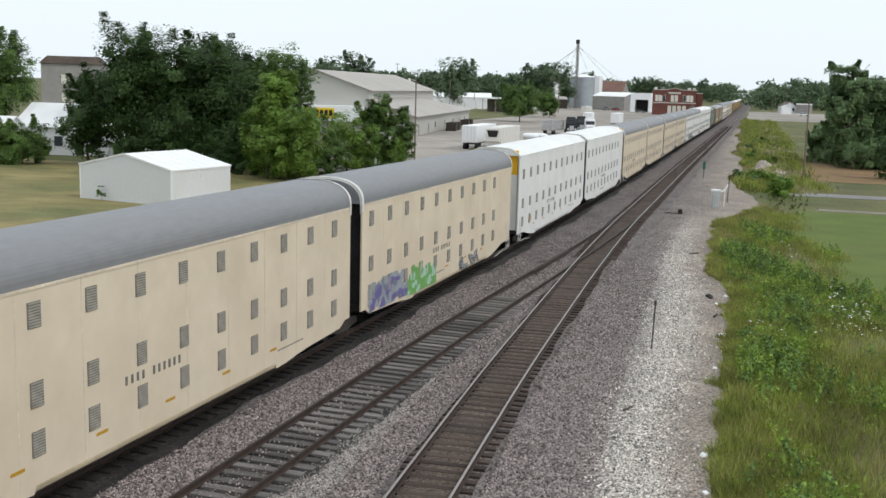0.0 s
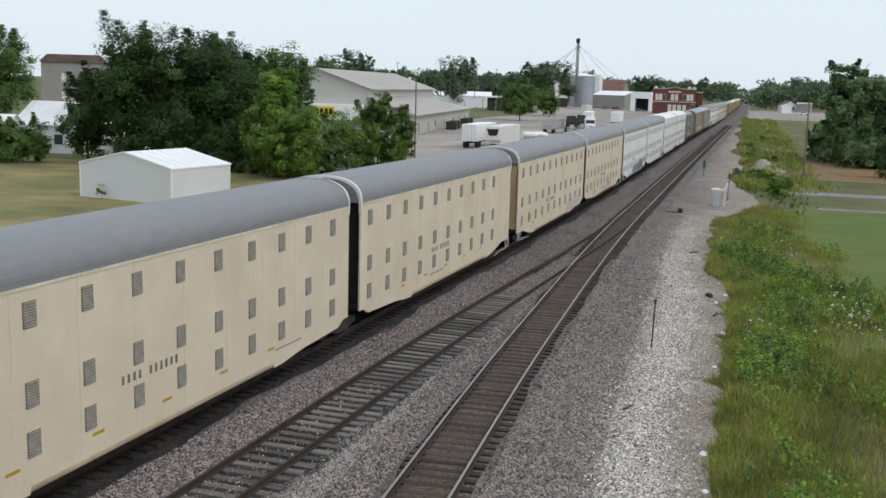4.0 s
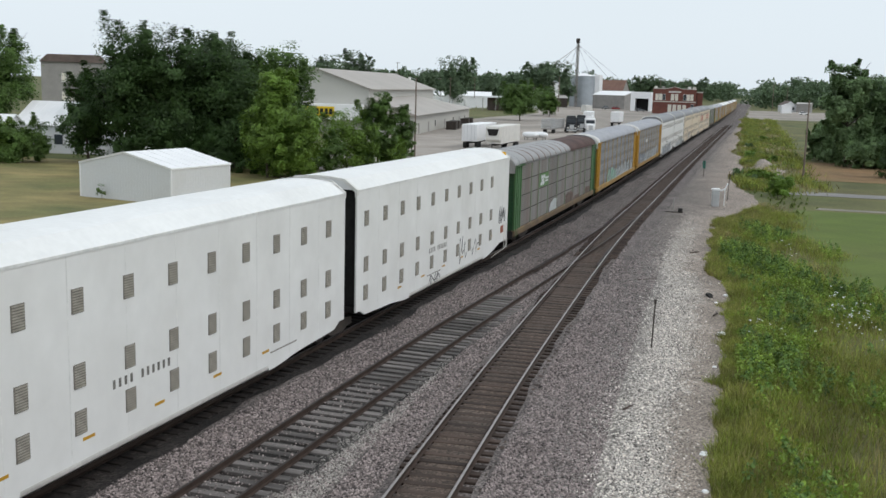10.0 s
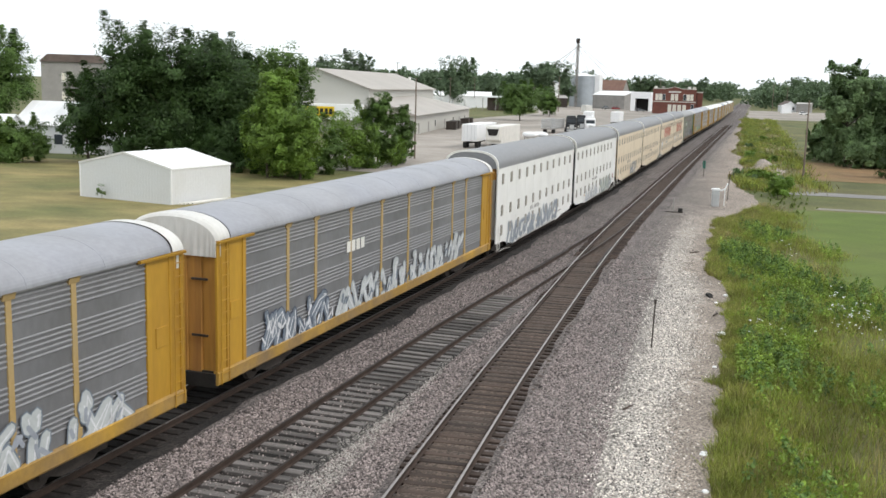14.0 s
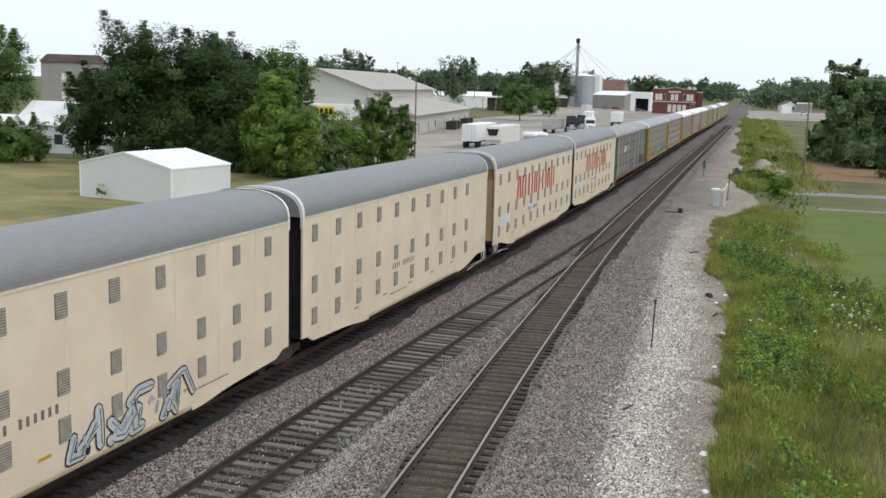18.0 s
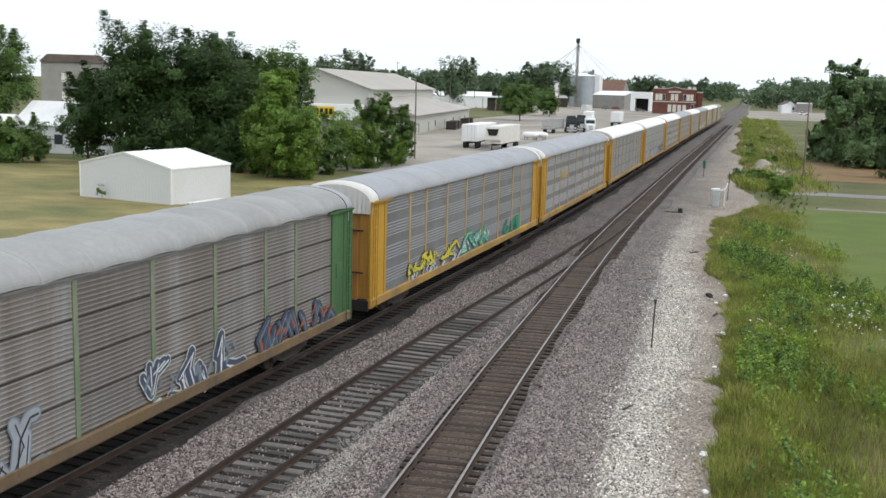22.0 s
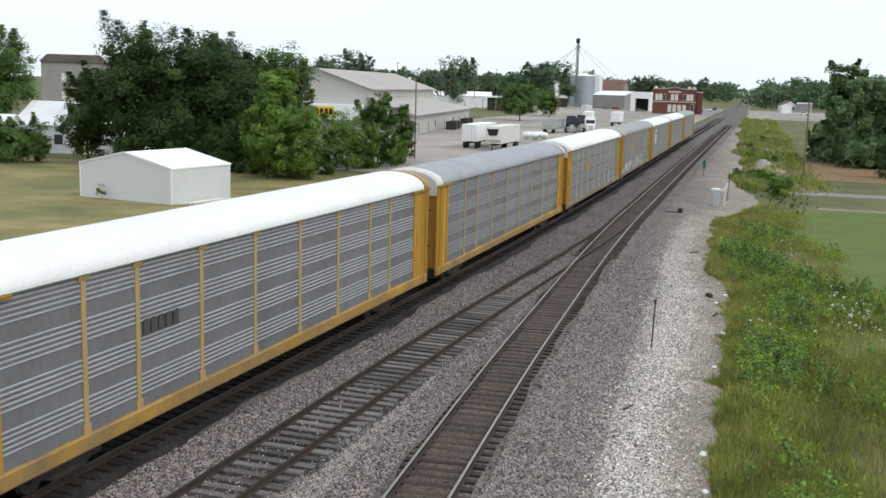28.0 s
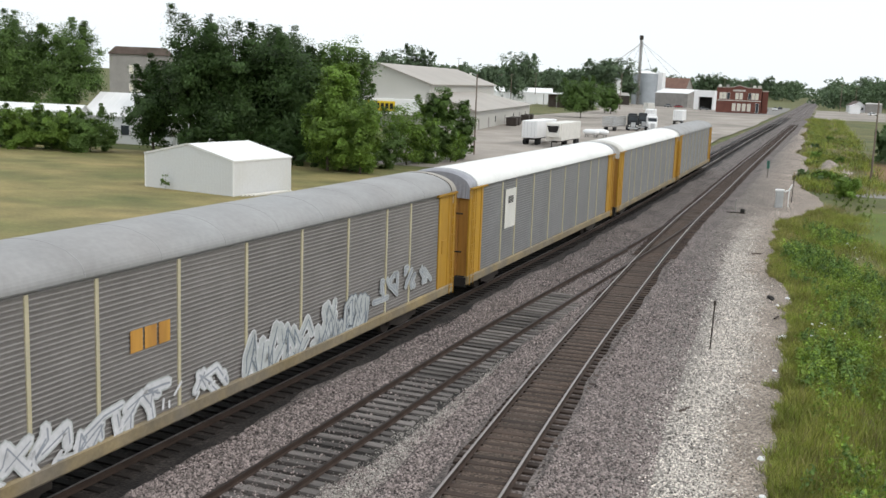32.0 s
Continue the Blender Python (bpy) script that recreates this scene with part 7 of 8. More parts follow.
part("rod", g, M_IRON, t)
g = Geo()
g.box(-0.16, 0.16, -0.02, 0.02, 1.1, 2.0, c=0.008)
part("target", g, mat("green_target", (0.03, 0.16, 0.12), rough=0.5, var=0.1), t, "green target plate")
t = thing("marker_post", pose(-3.0, 40.2, -0.38, 0, 1.5, 0), "thin dark iron marker post in gravel", "post")
g = Geo()
g.tube((0, 0, -0.05), (0, 0, 1.92), 0.028, n=8)
part("rod", g, M_IRON, t)
g = Geo()
g.box(-0.05, 0.05, -0.03, 0.03, 1.8, 1.98, c=0.01)
part("cap", g, M_IRON, t)

# ---- trees, weeds and grass ----
# the last two leaf colours are lightened to paint in distance haze
M_LEAF = [leaf_mat("dark_leaves", (0.046, 0.088, 0.023)), leaf_mat("mid_leaves", (0.096, 0.165, 0.038)), leaf_mat("bright_leaves", (0.150, 0.245, 0.042), 0.25),
          leaf_mat("part_hazed_leaves", (0.140, 0.215, 0.090)), leaf_mat("hazed_far_leaves", (0.110, 0.162, 0.088))]
M_BARK = mat("tree_bark", (0.085, 0.066, 0.052), rough=0.9, var=0.25, scale=2, fine=12, bump=0.4, stretch=(3, 3, 0.5))


def leaf_cards(centres, radii, per, size, seed, squash=0.8):
    """Many bent leaf sprays round clump centres."""
    r = np.random.default_rng(seed)
    n = len(centres) * per
    c = np.repeat(centres, per, axis=0)
    d = r.normal(size=(n, 3))
    d /= np.linalg.norm(d, axis=1)[:, None]
    rad = np.repeat(radii, per)[:, None]
    p = c + d * rad * (r.random((n, 1)) ** 0.4) * np.array([1, 1, squash])
    u = r.normal(size=(n, 3))
    u /= np.linalg.norm(u, axis=1)[:, None]
    w = np.cross(u, d + 0.4 * r.normal(size=(n, 3)))
    w /= np.linalg.norm(w, axis=1)[:, None] + 1e-9
    s = size * r.uniform(0.6, 1.4, (n, 1))
    v = np.stack([p - u * s, p + w * s * 0.55, p + u * s, p - w * s * 0.55], 1)
    return v.reshape(-1, 3), np.arange(4 * n).reshape(n, 4)


def leaf_sprays(centres, radii, out, per, size, seed):
    """Leaves thrown softly round clump centres, most of them facing outwards and up."""
    r = np.random.default_rng(seed)
    n = len(centres) * per
    p = np.repeat(centres, per, axis=0) + np.clip(r.normal(size=(n, 3)), -1.45, 1.45) * np.repeat(radii, per)[:, None] * np.array([0.55, 0.55, 0.42])
    nrm = np.repeat(out, per, axis=0) + np.array([0, 0, 0.25]) + r.normal(size=(n, 3)) * 0.36
    nrm /= np.linalg.norm(nrm, axis=1)[:, None]
    u = np.cross(nrm, r.normal(size=(n, 3)))
    u /= np.linalg.norm(u, axis=1)[:, None] + 1e-9
    w = np.cross(nrm, u)
    s = size * r.uniform(0.55, 1.45, (n, 1))
    v = np.stack([p - u * s, p + w * s * 0.6 - nrm * s * 0.12, p + u * s, p - w * s * 0.6 - nrm * s * 0.12], 1)
    return v.reshape(-1, 3), np.arange(4 * n).reshape(n, 4)


def crown_mesh(name, height, width, seed, material, per=60, size=0.26, base=0.22, clumps=110):
    """Lobes of many clumps, with thin shoots that break the outline."""
    r = np.random.default_rng(seed)
    cs, rs, out = [], [], []
    mid = np.array([0, 0, height * (0.35 + 0.4 * base)])
    lobes = [np.array((r.uniform(-0.27, 0.27) * width, r.uniform(-0.27, 0.27) * width, height * (base + 0.16 + (0.66 - base) * (i + r.random()) / 11))) for i in range(11)]
    sizes = [r.uniform(0.24, 0.38) * width for _ in lobes]
    while len(cs) < clumps:
        k = r.integers(len(lobes))
        d = r.normal(size=3)
        d /= np.linalg.norm(d)
        q = lobes[k] + d * sizes[k] * r.uniform(0.45, 1.0) * np.array([1, 1, 0.95])
        if q[2] < base * height + 0.02 * width or q[2] > height * 0.97 or q[0] ** 2 + q[1] ** 2 > (width / 2) ** 2 * 1.15:
            continue
        o = d * 0.55 + (q - mid) / np.linalg.norm(q - mid) * 0.45
        cs.append(q), rs.append(width * r.uniform(0.06, 0.15)), out.append(o)
        if d[2] > 0.15 and r.random() < 0.12:                       # a shoot past the lobe
            e = d * 0.6 + np.array([0, 0, 0.8]) + r.normal(size=3) * 0.25
            e /= np.linalg.norm(e)
            ln = width * r.uniform(0.05, 0.12)
            for i in range(1, 4):
                cs.append(q + e * ln * i / 1.5), rs.append(width * 0.085 * (1.1 - 0.2 * i)), out.append(o)
    v, f = leaf_sprays(np.array(cs), np.array(rs), np.array(out), int(per * 1.4), size * 0.60, seed + 1)
    return raw_mesh(name, v, f, [material])


def trunk_geo(height, width, seed, r0):
    g, r = Geo(), random.Random(seed)
    p, rad = Vector((0, 0, -0.15)), r0
    top = height * 0.72
    pts = [p]
    for i in range(4):
        q = Vector((r.uniform(-0.03, 0.03) * width, r.uniform(-0.03, 0.03) * width, top * (i + 1) / 4))
        g.tube(p, q, rad, rad * 0.72, n=8)
        if i > 0:
            for k in range(3):
                a = r.uniform(0, 6.28)
                e = q + Vector((math.cos(a) * width * 0.33, math.sin(a) * width * 0.33, height * r.uniform(0.08, 0.2)))
                g.tube(q - Vector((0, 0, 0.2)), e, rad * 0.45, rad * 0.12, n=5)
        p, rad = q, rad * 0.72
    return g


def tree(m, height, width, seed, material, label, per=60, size=0.26, base=0.22, clumps=110, r0=None, name="tree"):
    t = thing(name, m, label, "tree" if name == "tree" else "bush", "trees" if name == "tree" else "bushes")
    part("trunk", trunk_geo(height, width, seed, r0 or height * 0.018), M_BARK, t)
    part("crown", crown_mesh("crown", height, width, seed, material, per, size, base, clumps), None, t)
    return t


# belt of trees behind the shed
tree(pose(-70.4, 106, -0.6), 16.5, 11.5, 41, M_LEAF[0], "tall dark green broadleaf tree behind the shed", per=85, clumps=380, base=0.06)
tree(pose(-65.0, 107, -0.6), 16.3, 11.5, 42, M_LEAF[0], "tall dark green broadleaf tree in a dense row", per=85, clumps=360, base=0.03)
tree(pose(-62.5, 114, -0.6), 14.6, 12.5, 43, M_LEAF[0], "dark green broadleaf tree in a dense row", per=80, clumps=360, base=0.02)
tree(pose(-57.8, 109, -0.6), 15.0, 12.0, 44, M_LEAF[0], "dark green broadleaf tree in a dense row", per=85, clumps=380, base=0.01)
tree(pose(-54.4, 113, -0.6), 14.8, 10.0, 45, M_LEAF[1], "mid green broadleaf tree in a dense row", per=85, clumps=380, base=0.01)
tree(pose(-48.9, 101, -0.6), 13.0, 6.3, 46, M_LEAF[2], "lighter green tree at the end of the row", per=85, clumps=330, base=0.01, size=0.24)
tree(pose(-49.0, 99.5, -0.6), 9.0, 6.0, 47, M_LEAF[2], "lighter green young tree", per=75, clumps=220, base=0.0, size=0.22)
tree(pose(-44.9, 99, -0.6), 8.0, 6.0, 48, M_LEAF[2], "bright green bushy tree", per=75, clumps=200, base=0.03, size=0.2)
tree(pose(-45.2, 113, -0.6), 7.2, 7.6, 49, M_LEAF[2], "bright green rounded bush", per=75, clumps=90, base=0.02, size=0.2, name="bush")
tree(pose(-43.9, 120, -0.6), 9.9, 4.8, 50, M_LEAF[1], "upright dark green tree beside the yard", per=75, clumps=220, base=0.03, size=0.2)
tree(pose(-44.4, 131, -0.6), 8.2, 3.8, 51, M_LEAF[1], "slim dark green tree beside the yard", per=60, clumps=170, base=0.03, size=0.18)
tree(pose(-42.5, 121, -0.6), 4.2, 4.0, 52, M_LEAF[2], "green bush at the edge of the yard", per=70, clumps=70, base=0.02, size=0.18, name="bush")
tree(pose(-75.6, 105.5, -0.6), 10.2, 7.4, 57, M_LEAF[0], "lower dark tree at the end of the row", per=80, clumps=200, base=0.08)
tree(pose(-84.0, 119, -0.6), 12.5, 7.0, 53, M_LEAF[0], "dark tree shading the white house", per=70, clumps=100)
tree(pose(-98.6, 119, -0.6), 17.3, 9.8, 54, M_LEAF[1], "large green tree beside the white houses", per=80, clumps=300, base=0.14)
tree(pose(-109.0, 118, -0.6), 17.0, 12.5, 55, M_LEAF[1], "large green tree behind the hedge", per=80, clumps=300, base=0.14)
tree(pose(-122.0, 132, -0.6), 18.0, 13.0, 56, M_LEAF[0], "large dark tree behind the houses", per=70, clumps=260)
for i, (x, y) in enumerate(((-81.8, 101.5), (-84.4, 101.0), (-87.4, 101.2), (-90.5, 100.5), (-94, 100), (-97.5, 99))):
    tree(pose(x, y, -0.6), 4.9, 5.8, 60 + i, M_LEAF[2] if i % 2 else M_LEAF[1], "dense rounded green hedge bush on the lawn", per=100, clumps=130, base=0.0, size=0.18, name="bush")
tree(pose(-52.0, 74.2, -0.58), 1.7, 0.9, 70, M_LEAF[1], "small weed shrub against the shed wall", per=30, clumps=24, base=0.05, size=0.08, r0=0.02, name="bush")

for i, (x, y, h, w) in enumerate(((-66.5, 101.5, 3.6, 5.0), (-61.5, 102.5, 4.2, 5.5), (-57, 103.5, 3.6, 5.0), (-53, 104, 4.0, 5.0), (-69.5, 112, 5.5, 6), (-60, 116, 6, 7))):
    tree(pose(x, y, -0.6), h, w, 200 + i, M_LEAF[0], "dark undergrowth bush below the tall trees", per=70, clumps=90, base=0.0, size=0.2, name="bush")

for i, (x, y, h, w) in enumerate(((-47.0, 102, 3.6, 4.6), (-45.2, 107, 4.2, 4.4), (-44.6, 116.5, 3.6, 4.2), (-43.6, 125.5, 3.2, 3.6))):
    tree(pose(x, y, -0.6), h, w, 220 + i, M_LEAF[1], "green undergrowth bush between the yard's trees", per=70, clumps=90, base=0.0, size=0.2, name="bush")

# trees of the middle distance
tree(pose(-68, 314, -0.6), 11.2, 13.5, 71, M_LEAF[1], "wide rounded dark green tree by the yard", per=80, clumps=240, base=0.2, size=0.4)
tree(pose(-74, 384, -0.6), 11.0, 10.0, 72, M_LEAF[1], "rounded green tree by the yard", per=80, clumps=200, base=0.15, size=0.4)
tree(pose(-69.5, 372, -0.6), 8.5, 7.0, 73, M_LEAF[1], "rounded green tree by the yard", per=70, clumps=90, base=0.1, size=0.4)
tree(pose(14.2, 160, -0.5), 16.6, 7.2, 74, M_LEAF[3], "tall dark tree at the edge of the brown field", per=80, clumps=260, base=0.02, size=0.3)
tree(pose(18.6, 163, -0.5), 14.6, 7.6, 75, M_LEAF[3], "dark tree at the edge of the brown field", per=80, clumps=240, base=0.02, size=0.3)
tree(pose(24.0, 165, -0.5), 14.0, 9.5, 82, M_LEAF[3], "dark tree at the edge of the brown field", per=80, clumps=260, base=0.02, size=0.3)
tree(pose(13.4, 172, -0.5), 7.8, 6.5, 76, M_LEAF[3], "dark round bush at the edge of the brown field", per=90, clumps=110, base=0.0, size=0.28, name="bush")
tree(pose(11.8, 178, -0.5), 6.0, 4.6, 78, M_LEAF[1], "dark green bush by the weeds", per=80, clumps=90, base=0.0, size=0.28, name="bush")
tree(pose(18.5, 140, -0.5), 5.6, 5.6, 77, M_LEAF[0], "dark green bush beside the field", per=80, clumps=100, base=0.0, size=0.22, name="bush")
for i, (x, y, h, w) in enumerate(((11.2, 170, 4.6, 4.6), (14.0, 166, 4.4, 6.0), (16.5, 158, 4.6, 7.5), (21, 158, 4.8, 8.0), (26, 160, 5.0, 8.0))):
    tree(pose(x, y, -0.5), h, w, 220 + i, M_LEAF[3], "dense green bush at the edge of the brown field", per=80, clumps=100, base=0.0, size=0.28, name="bush")
tree(pose(30, 170, -0.5), 12.5, 11, 79, M_LEAF[0], "dark tree behind the field", per=80, clumps=120, base=0.04, size=0.3)
tree(pose(3.5, 106, -0.46), 2.7, 2.7, 80, M_LEAF[2], "bright green bush at the end of the gravel", per=70, clumps=60, base=0.0, size=0.13, r0=0.03, name="bush")
tree(pose(4.0, 109, -0.46), 1.9, 2.4, 81, M_LEAF[2], "bright green low bush", per=60, clumps=50, base=0.0, size=0.13, r0=0.03, name="bush")

rr = random.Random(77)
for i in range(12):
    y = 122 + 110 * rr.random() ** 1.4
    x = road_edge(y) + 0.6 + rr.random() * 5.0
    h = rr.uniform(0.7, 1.5)
    tree(pose(x, y, -0.48), h, h * rr.uniform(1.1, 1.7), 240 + i, M_LEAF[2] if i % 3 else M_LEAF[3], "low weedy bush beside the gravel", per=45, clumps=36, base=0.0, size=0.13 + 0.0006 * y, r0=0.02, name="bush")

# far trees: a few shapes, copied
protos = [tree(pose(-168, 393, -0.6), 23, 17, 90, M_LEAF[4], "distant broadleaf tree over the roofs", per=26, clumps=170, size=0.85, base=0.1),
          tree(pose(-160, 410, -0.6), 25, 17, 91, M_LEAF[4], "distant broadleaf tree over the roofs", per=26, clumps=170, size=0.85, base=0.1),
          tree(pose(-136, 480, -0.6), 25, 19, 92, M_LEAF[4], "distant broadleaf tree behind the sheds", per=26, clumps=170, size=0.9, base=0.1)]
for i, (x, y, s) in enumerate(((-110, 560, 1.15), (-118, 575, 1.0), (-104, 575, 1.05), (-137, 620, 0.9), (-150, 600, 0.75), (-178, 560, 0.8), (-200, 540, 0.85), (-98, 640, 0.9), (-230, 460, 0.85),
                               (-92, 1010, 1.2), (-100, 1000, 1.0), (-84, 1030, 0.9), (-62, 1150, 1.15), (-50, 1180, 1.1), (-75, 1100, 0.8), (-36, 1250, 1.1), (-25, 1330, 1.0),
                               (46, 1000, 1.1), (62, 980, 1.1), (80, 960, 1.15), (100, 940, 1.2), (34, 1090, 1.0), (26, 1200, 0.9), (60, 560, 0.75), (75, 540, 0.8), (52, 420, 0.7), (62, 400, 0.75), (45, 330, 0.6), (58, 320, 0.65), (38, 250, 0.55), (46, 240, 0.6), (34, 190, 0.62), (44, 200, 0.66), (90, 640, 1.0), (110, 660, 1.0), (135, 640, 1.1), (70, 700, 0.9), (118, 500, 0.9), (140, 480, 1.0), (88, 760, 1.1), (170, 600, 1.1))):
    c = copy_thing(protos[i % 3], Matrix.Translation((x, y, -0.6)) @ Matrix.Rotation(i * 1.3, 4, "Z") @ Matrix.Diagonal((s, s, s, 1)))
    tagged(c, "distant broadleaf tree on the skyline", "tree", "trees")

r = np.random.default_rng(5)
cs, rs = [], []
for _ in range(1250):
    k = r.uniform(-0.55, 0.34)
    if -0.016 < k < 0.010:
        continue
    y = r.uniform(640, 860) if k < -0.17 else r.uniform(1150, 1500) if k < 0.01 else r.uniform(760, 1150)
    x, h = k * y, r.uniform(13, 22) * (1.15 if y > 1100 else 1)
    for k in range(9):
        cs.append((x + r.normal() * 5, y + r.normal() * 5, h * r.uniform(0.1, 0.9))), rs.append(r.uniform(2.5, 4.5))
for _ in range(70):
    x, y = r.uniform(-70, 60), r.uniform(1900, 2400)
    for k in range(6):
        cs.append((x + r.normal() * 6, y + r.normal() * 6, r.uniform(1, 17))), rs.append(r.uniform(3, 5))
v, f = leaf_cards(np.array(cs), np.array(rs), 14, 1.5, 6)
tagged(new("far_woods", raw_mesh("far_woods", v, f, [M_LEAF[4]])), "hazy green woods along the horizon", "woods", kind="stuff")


# grass and weeds along the right side
def blades(n, place, height, width, seed, material, name, label, bend=0.35):
    r = np.random.default_rng(seed)
    p = place(n, r)
    n = len(p)
    patch = 1 + 0.35 * np.sin(p[:, 0] * 1.1 + 0.8 * np.sin(p[:, 1] * 0.4)) * np.sin(p[:, 1] * 0.6)
    h = height * r.uniform(0.45, 1.35, n) * patch
    a = r.uniform(0, 6.28, n)
    d = np.stack([np.cos(a), np.sin(a), np.zeros(n)], 1)
    lean = r.normal(size=(n, 2)) * bend
    mid = p + np.stack([lean[:, 0] * h * 0.4, lean[:, 1] * h * 0.4, h * 0.55], 1)
    tip = p + np.stack([lean[:, 0] * h, lean[:, 1] * h, h], 1)
    w = (width * r.uniform(0.6, 1.4, n))[:, None]
    v = np.stack([p - d * w, p + d * w, mid + d * w * 0.75, mid - d * w * 0.75, tip], 1).reshape(-1, 3)
    k = 5 * np.arange(n)[:, None]
    f = np.concatenate([k + np.array([[0, 1, 2]]), k + np.array([[0, 2, 3]]), k + np.array([[3, 2, 4]])])
    return tagged(new(name, raw_mesh(name, v, f, [material])), label, "grass", kind="stuff")


def strip_place(y0, y1, w0, w1, power=1.4, off=0.0, patch=0.0):
    """Spots between the gravel's edge and a ragged inner border, thinned in patches."""
    def place(n, r):
        n2 = n * 3 if patch else int(n * 1.3)
        y = y0 + (y1 - y0) * r.random(n2) ** power + r.normal(size=n2) * 0.8
        a = np.array([road_edge(q) for q in y]) + off + 0.22 * np.sin(y * 1.7) + 0.15 * np.sin(y * 4.3) + np.abs(r.normal(size=n2)) * 0.15
        b = np.interp(y, [y0, y1], [w0, w1]) + 0.9 * np.sin(y * 0.37 + 1) + 0.6 * np.sin(y * 0.93) + r.normal(size=n2) * 0.5
        x = a + (b - a) * r.random(n2) ** 1.15
        keep = x > a - 0.05
        if patch:
            f = np.sin(x * 0.9 + 1.3 * np.sin(y * 0.21)) + np.sin(y * 0.33 + x * 0.5) + 0.7 * np.sin(y * 0.11 + 2)
            keep &= f + r.normal(size=n2) * 0.6 > patch
        p = np.stack([x, y, np.full(n2, -0.5)], 1)[keep]
        return p[:n]
    return place


M_BLADE = leaf_mat("weed_blades", (0.240, 0.302, 0.050), 0.5, (0.255, 0.215, 0.075))
M_STRAW = leaf_mat("straw_blades", (0.30, 0.25, 0.11), 0.4)
M_WEED = leaf_mat("broad_weeds", (0.195, 0.285, 0.044), 0.45)
blades(90000, strip_place(21, 94, 9.0, 3.4, 1.5, 0, -1.1), 0.42, 0.012, 101, M_BLADE, "tall_grass", "tall green roadside grass")
blades(15000, strip_place(21, 97, 9.0, 3.8, 1.4), 0.50, 0.009, 102, M_STRAW, "straw_grass", "thin straw-coloured seed stems", 0.25)
blades(26000, strip_place(113, 430, 8, 10, 1.2, 0.3, 0.45), 0.7, 0.04, 103, M_BLADE, "rank_grass", "rank green grass beyond the gravel")
blades(9000, strip_place(112, 420, 9, 9, 1.1), 0.5, 0.035, 105, M_STRAW, "dry_stems", "dry stems among rank grass")
blades(7000, strip_place(58, 86, -0.6, -0.5, 1.0), 0.28, 0.012, 104, M_STRAW, "verge_grass", "dry verge grass beside the gravel")


def weed_clumps(n, place, seed, size, name, label, material):
    r = np.random.default_rng(seed)
    p = place(n, r)
    n = len(p)
    mound = 0.5 + 0.5 * np.sin(p[:, 0] * 1.3 + 1.0) * np.sin(p[:, 1] * 0.42)
    p[:, 2] += 0.12 + 0.55 * mound * r.random(n)
    rad = r.uniform(0.22, 0.5, n)
    v, f = leaf_cards(p, rad, 26, size, seed + 1, 0.9)
    return tagged(new(name, raw_mesh(name, v, f, [material])), label, "weeds", kind="stuff")


def tall_weeds(n, place, seed, size, lo, hi, name, label, material, leaves=42):
    """Upright leafy plants, widest low down."""
    r = np.random.default_rng(seed)
    p = place(n, r)
    n = len(p)
    h = r.uniform(lo, hi, n) * (0.75 + 0.35 * np.sin(p[:, 1] * 0.5 + p[:, 0] * 0.9))
    t = r.random((n, leaves)) ** 0.8
    a = r.uniform(0, 6.28, (n, leaves))
    q = (0.42 * (1.08 - t) ** 0.7 * r.random((n, leaves)) ** 0.6) * h[:, None]
    lean = r.normal(size=(n, 2)) * 0.15
    c = np.stack([p[:, :1] + q * np.cos(a) + lean[:, :1] * t * h[:, None], p[:, 1:2] + q * np.sin(a) + lean[:, 1:] * t * h[:, None], p[:, 2:3] + t * h[:, None]], -1).reshape(-1, 3)
    o = np.stack([np.cos(a), np.sin(a), np.full_like(a, 0.5)], -1).reshape(-1, 3)
    v, f = leaf_sprays(c, np.full(len(c), 0.02), o * 0.7, 1, size, seed + 1)
    return tagged(new(name, raw_mesh(name, v, f, [material])), label, "weeds", kind="stuff")


M_RANK = leaf_mat("rank_weed_leaves", (0.175, 0.228, 0.062), 0.3)
M_WEED_DK = leaf_mat("dark_weed_leaves", (0.125, 0.205, 0.050), 0.45)
M_WEED_LIME = leaf_mat("lime_weed_leaves", (0.240, 0.340, 0.060), 0.4)
weed_clumps(1500, strip_place(21, 78, 8.5, 4.2, 1.3, 0.9, 0.1), 111, 0.06, "leafy_weeds", "leafy green weeds among tall grass", M_WEED)
tall_weeds(850, strip_place(22, 80, 9.0, 3.8, 1.3, 0.8, 0.45), 121, 0.060, 0.5, 1.2, "dark_weeds", "dark green leafy weeds standing in the tall grass", M_WEED_DK, 56)
tall_weeds(520, strip_place(22, 84, 8.0, 3.4, 1.3, 0.5, 0.55), 131, 0.058, 0.4, 1.0, "lime_weeds", "yellow-green leafy weeds standing in the tall grass", M_WEED_LIME, 54)
tall_weeds(330, strip_place(118, 330, 6, 8, 1.2, 0.9, 0.7), 141, 0.15, 0.4, 1.0, "roadside_weeds", "rank leafy weeds beyond the gravel", M_RANK, 36)
tall_weeds(60, strip_place(92, 116, 6.5, 4.5, 1.0, 0.5), 151, 0.09, 0.25, 0.6, "edge_weeds", "leafy weeds round the end of the gravel", M_RANK, 36)
weed_clumps(600, strip_place(116, 400, 8, 8, 1.2, 0.7, 0.5), 113, 0.16, "rank_weeds", "rank green weeds beyond the gravel", M_RANK)


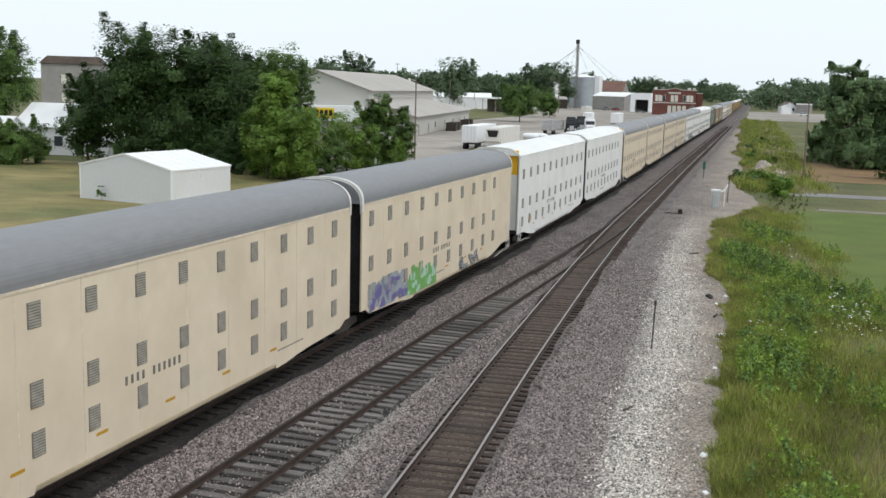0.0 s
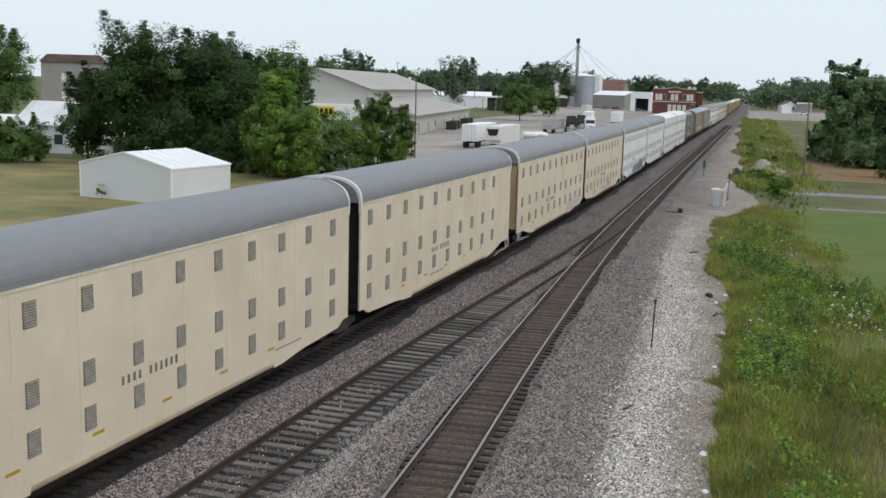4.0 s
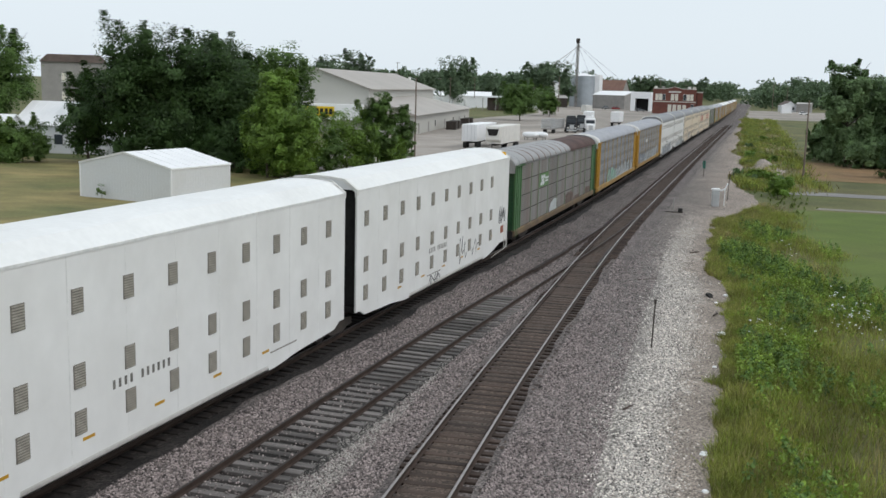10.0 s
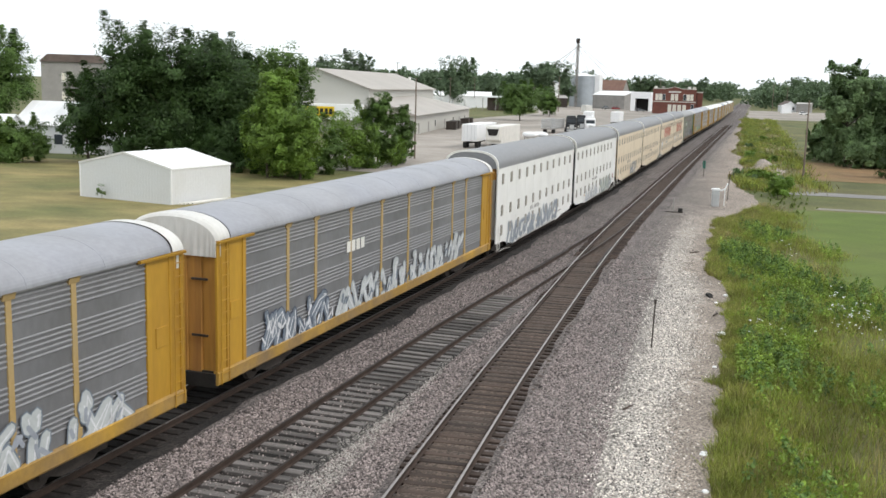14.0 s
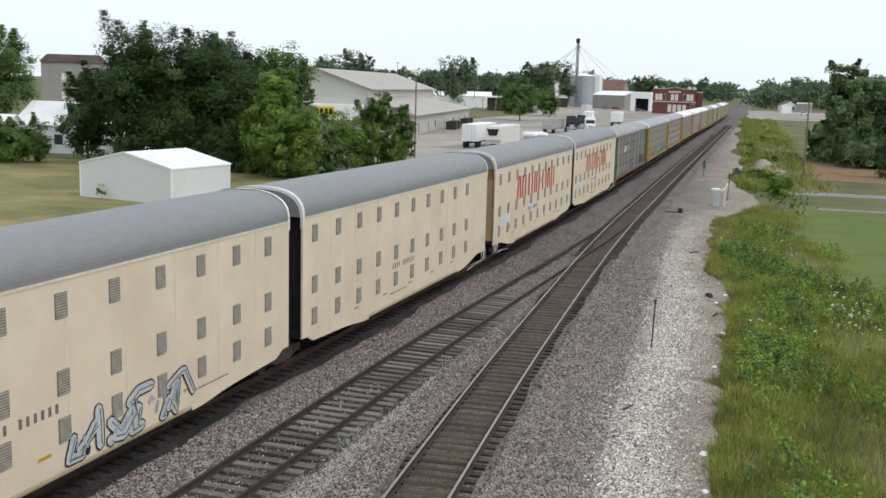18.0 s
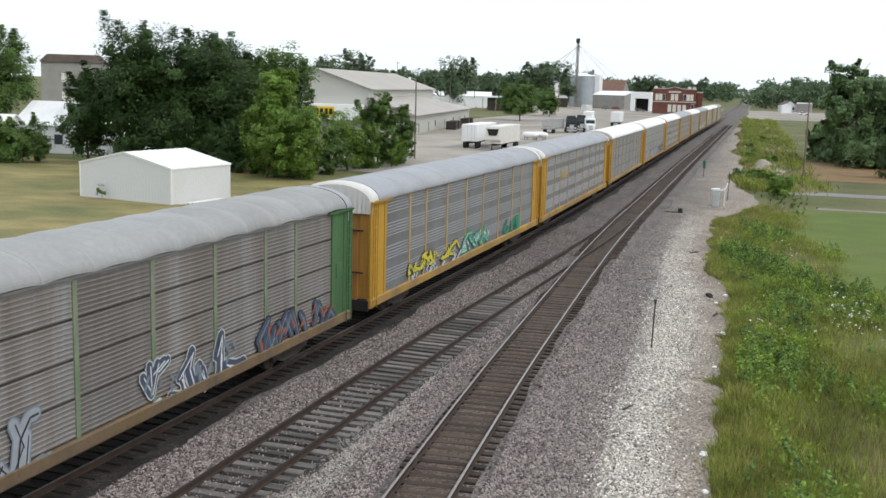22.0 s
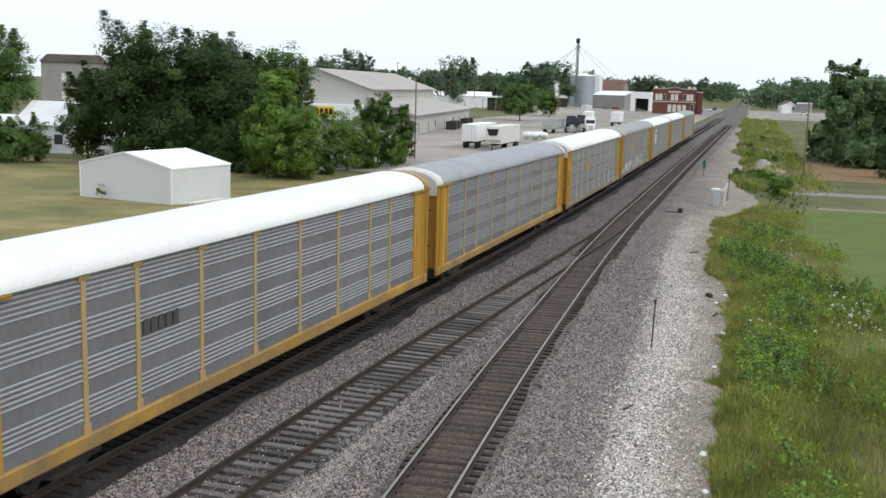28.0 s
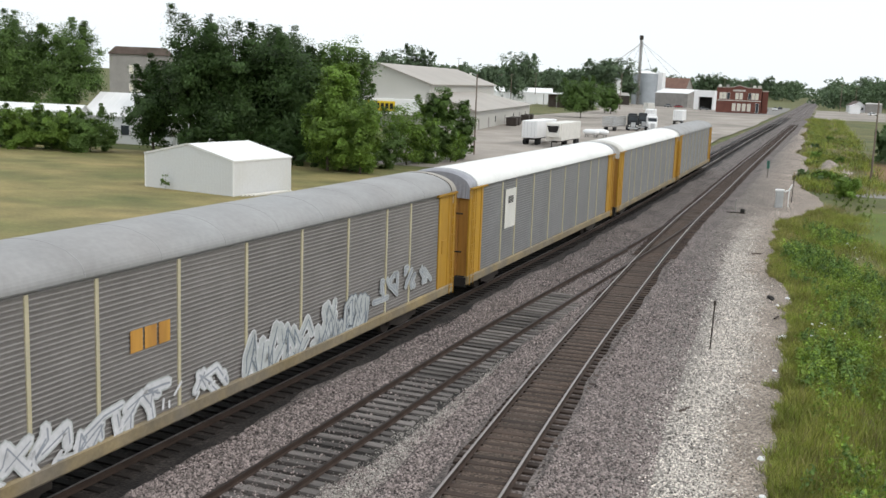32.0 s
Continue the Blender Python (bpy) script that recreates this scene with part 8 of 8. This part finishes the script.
def fringe_place(n, r):
    """Sparse tufts that creep over the gravel's edge."""
    y = 20 + 74 * r.random(n) ** 1.4
    clump = 0.30 * np.sin(y * 0.9 + 1) + 0.22 * np.sin(y * 2.3) + 0.15 * np.sin(y * 5.1)
    x = np.array([road_edge(q) for q in y]) - np.maximum(0.0, clump) * r.random(n) + np.abs(r.normal(size=n)) * 0.35
    return np.stack([x, y, np.full(n, -0.42)], 1)


blades(16000, fringe_place, 0.26, 0.010, 161, M_BLADE, "fringe_grass", "ragged grass creeping over the gravel edge", 0.6)
blades(5000, fringe_place, 0.22, 0.010, 162, M_STRAW, "fringe_straw", "dry stems at the gravel edge", 0.6)

# white umbels
r = np.random.default_rng(9)
g = Geo()
spots = [(5.05, 47.2, 0.5, 30), (4.5, 50.2, 0.35, 12), (4.0, 43.2, 0.4, 9), (4.9, 45.0, 0.3, 8), (3.0, 66.0, 0.35, 9), (3.2, 62.5, 0.25, 5), (0.7, 42.5, 0.35, 6), (2.4, 41.0, 0.8, 5), (5.6, 44.0, 0.5, 8)]
for sx, sy, spread, k in spots:
    for i in range(k):
        x, y, z = sx + r.normal() * spread, sy + r.normal() * spread * 1.8, r.uniform(0.25, 0.75)
        q = r.uniform(0.025, 0.055)
        for _ in range(3):
            ox, oy = r.normal(size=2) * q * 0.7
            g.face([(x + ox + q * 0.6 * math.cos(a), y + oy + q * 0.6 * math.sin(a), z + r.normal() * 0.012) for a in np.arange(0, 6.28, 1.05)])
solid("wild_flowers", g, M_SHEDROOF, "white flat-topped wild flowers in the weeds", "flowers", kind="stuff")

# litter and debris on the gravel
for x, y, s in ((-0.35, 43.7, 0.24), (-0.5, 28.6, 0.14), (-0.5, 38.3, 0.10), (-0.35, 25.8, 0.10), (-0.4, 52.5, 0.14), (-0.8, 50.5, 0.1)):
    g, rr = Geo(), random.Random(int(y * 10))
    rings = [[(s * q * rr.uniform(0.7, 1.2) * math.cos(a), s * q * rr.uniform(0.7, 1.2) * math.sin(a), z * s) for a in np.arange(0, 6.2, 0.9)] for q, z in ((1.0, 0.0), (0.9, 0.3), (0.5, 0.55))]
    k = len(rings[0])
    g.v = [q for ring in rings for q in ring]
    for i in range(2):
        for n in range(k):
            g.f.append((i * k + n, i * k + (n + 1) % k, (i + 1) * k + (n + 1) % k, (i + 1) * k + n)), g.mi.append(0)
    g.f.append(tuple(range(2 * k, 3 * k))), g.mi.append(0)
    solid("crumpled_paper", g, M_SHEDROOF, "crumpled white paper litter on the gravel", "litter", "litter", m=pose(x, y, -0.40))
for x, y, s in ((-1.2, 52.0, 0.15), (-1.12, 51.7, 0.10)):
    g = Geo()
    g.box(-s, s, -s, s, 0, s, c=s * 0.3)
    solid("debris_lump", g, M_BLACK, "dark lump of debris on the gravel", "debris", "debris", m=pose(x, y, -0.40, 8, 5, 30))
for x, y, a, l in ((-3.0, 32.0, 70, 0.35), (-4.6, 55, 40, 0.5), (-2.6, 66, 60, 0.5), (-0.75, 47.5, 80, 0.4)):
    g = Geo()
    g.box(-l, l, -0.04, 0.04, 0, 0.06, c=0.01)
    solid("wood_scrap", g, M_TIE, "dark splintered wood scrap on the gravel", "debris", "debris", m=pose(x, y, -0.37, 0, 3, a))

motions()
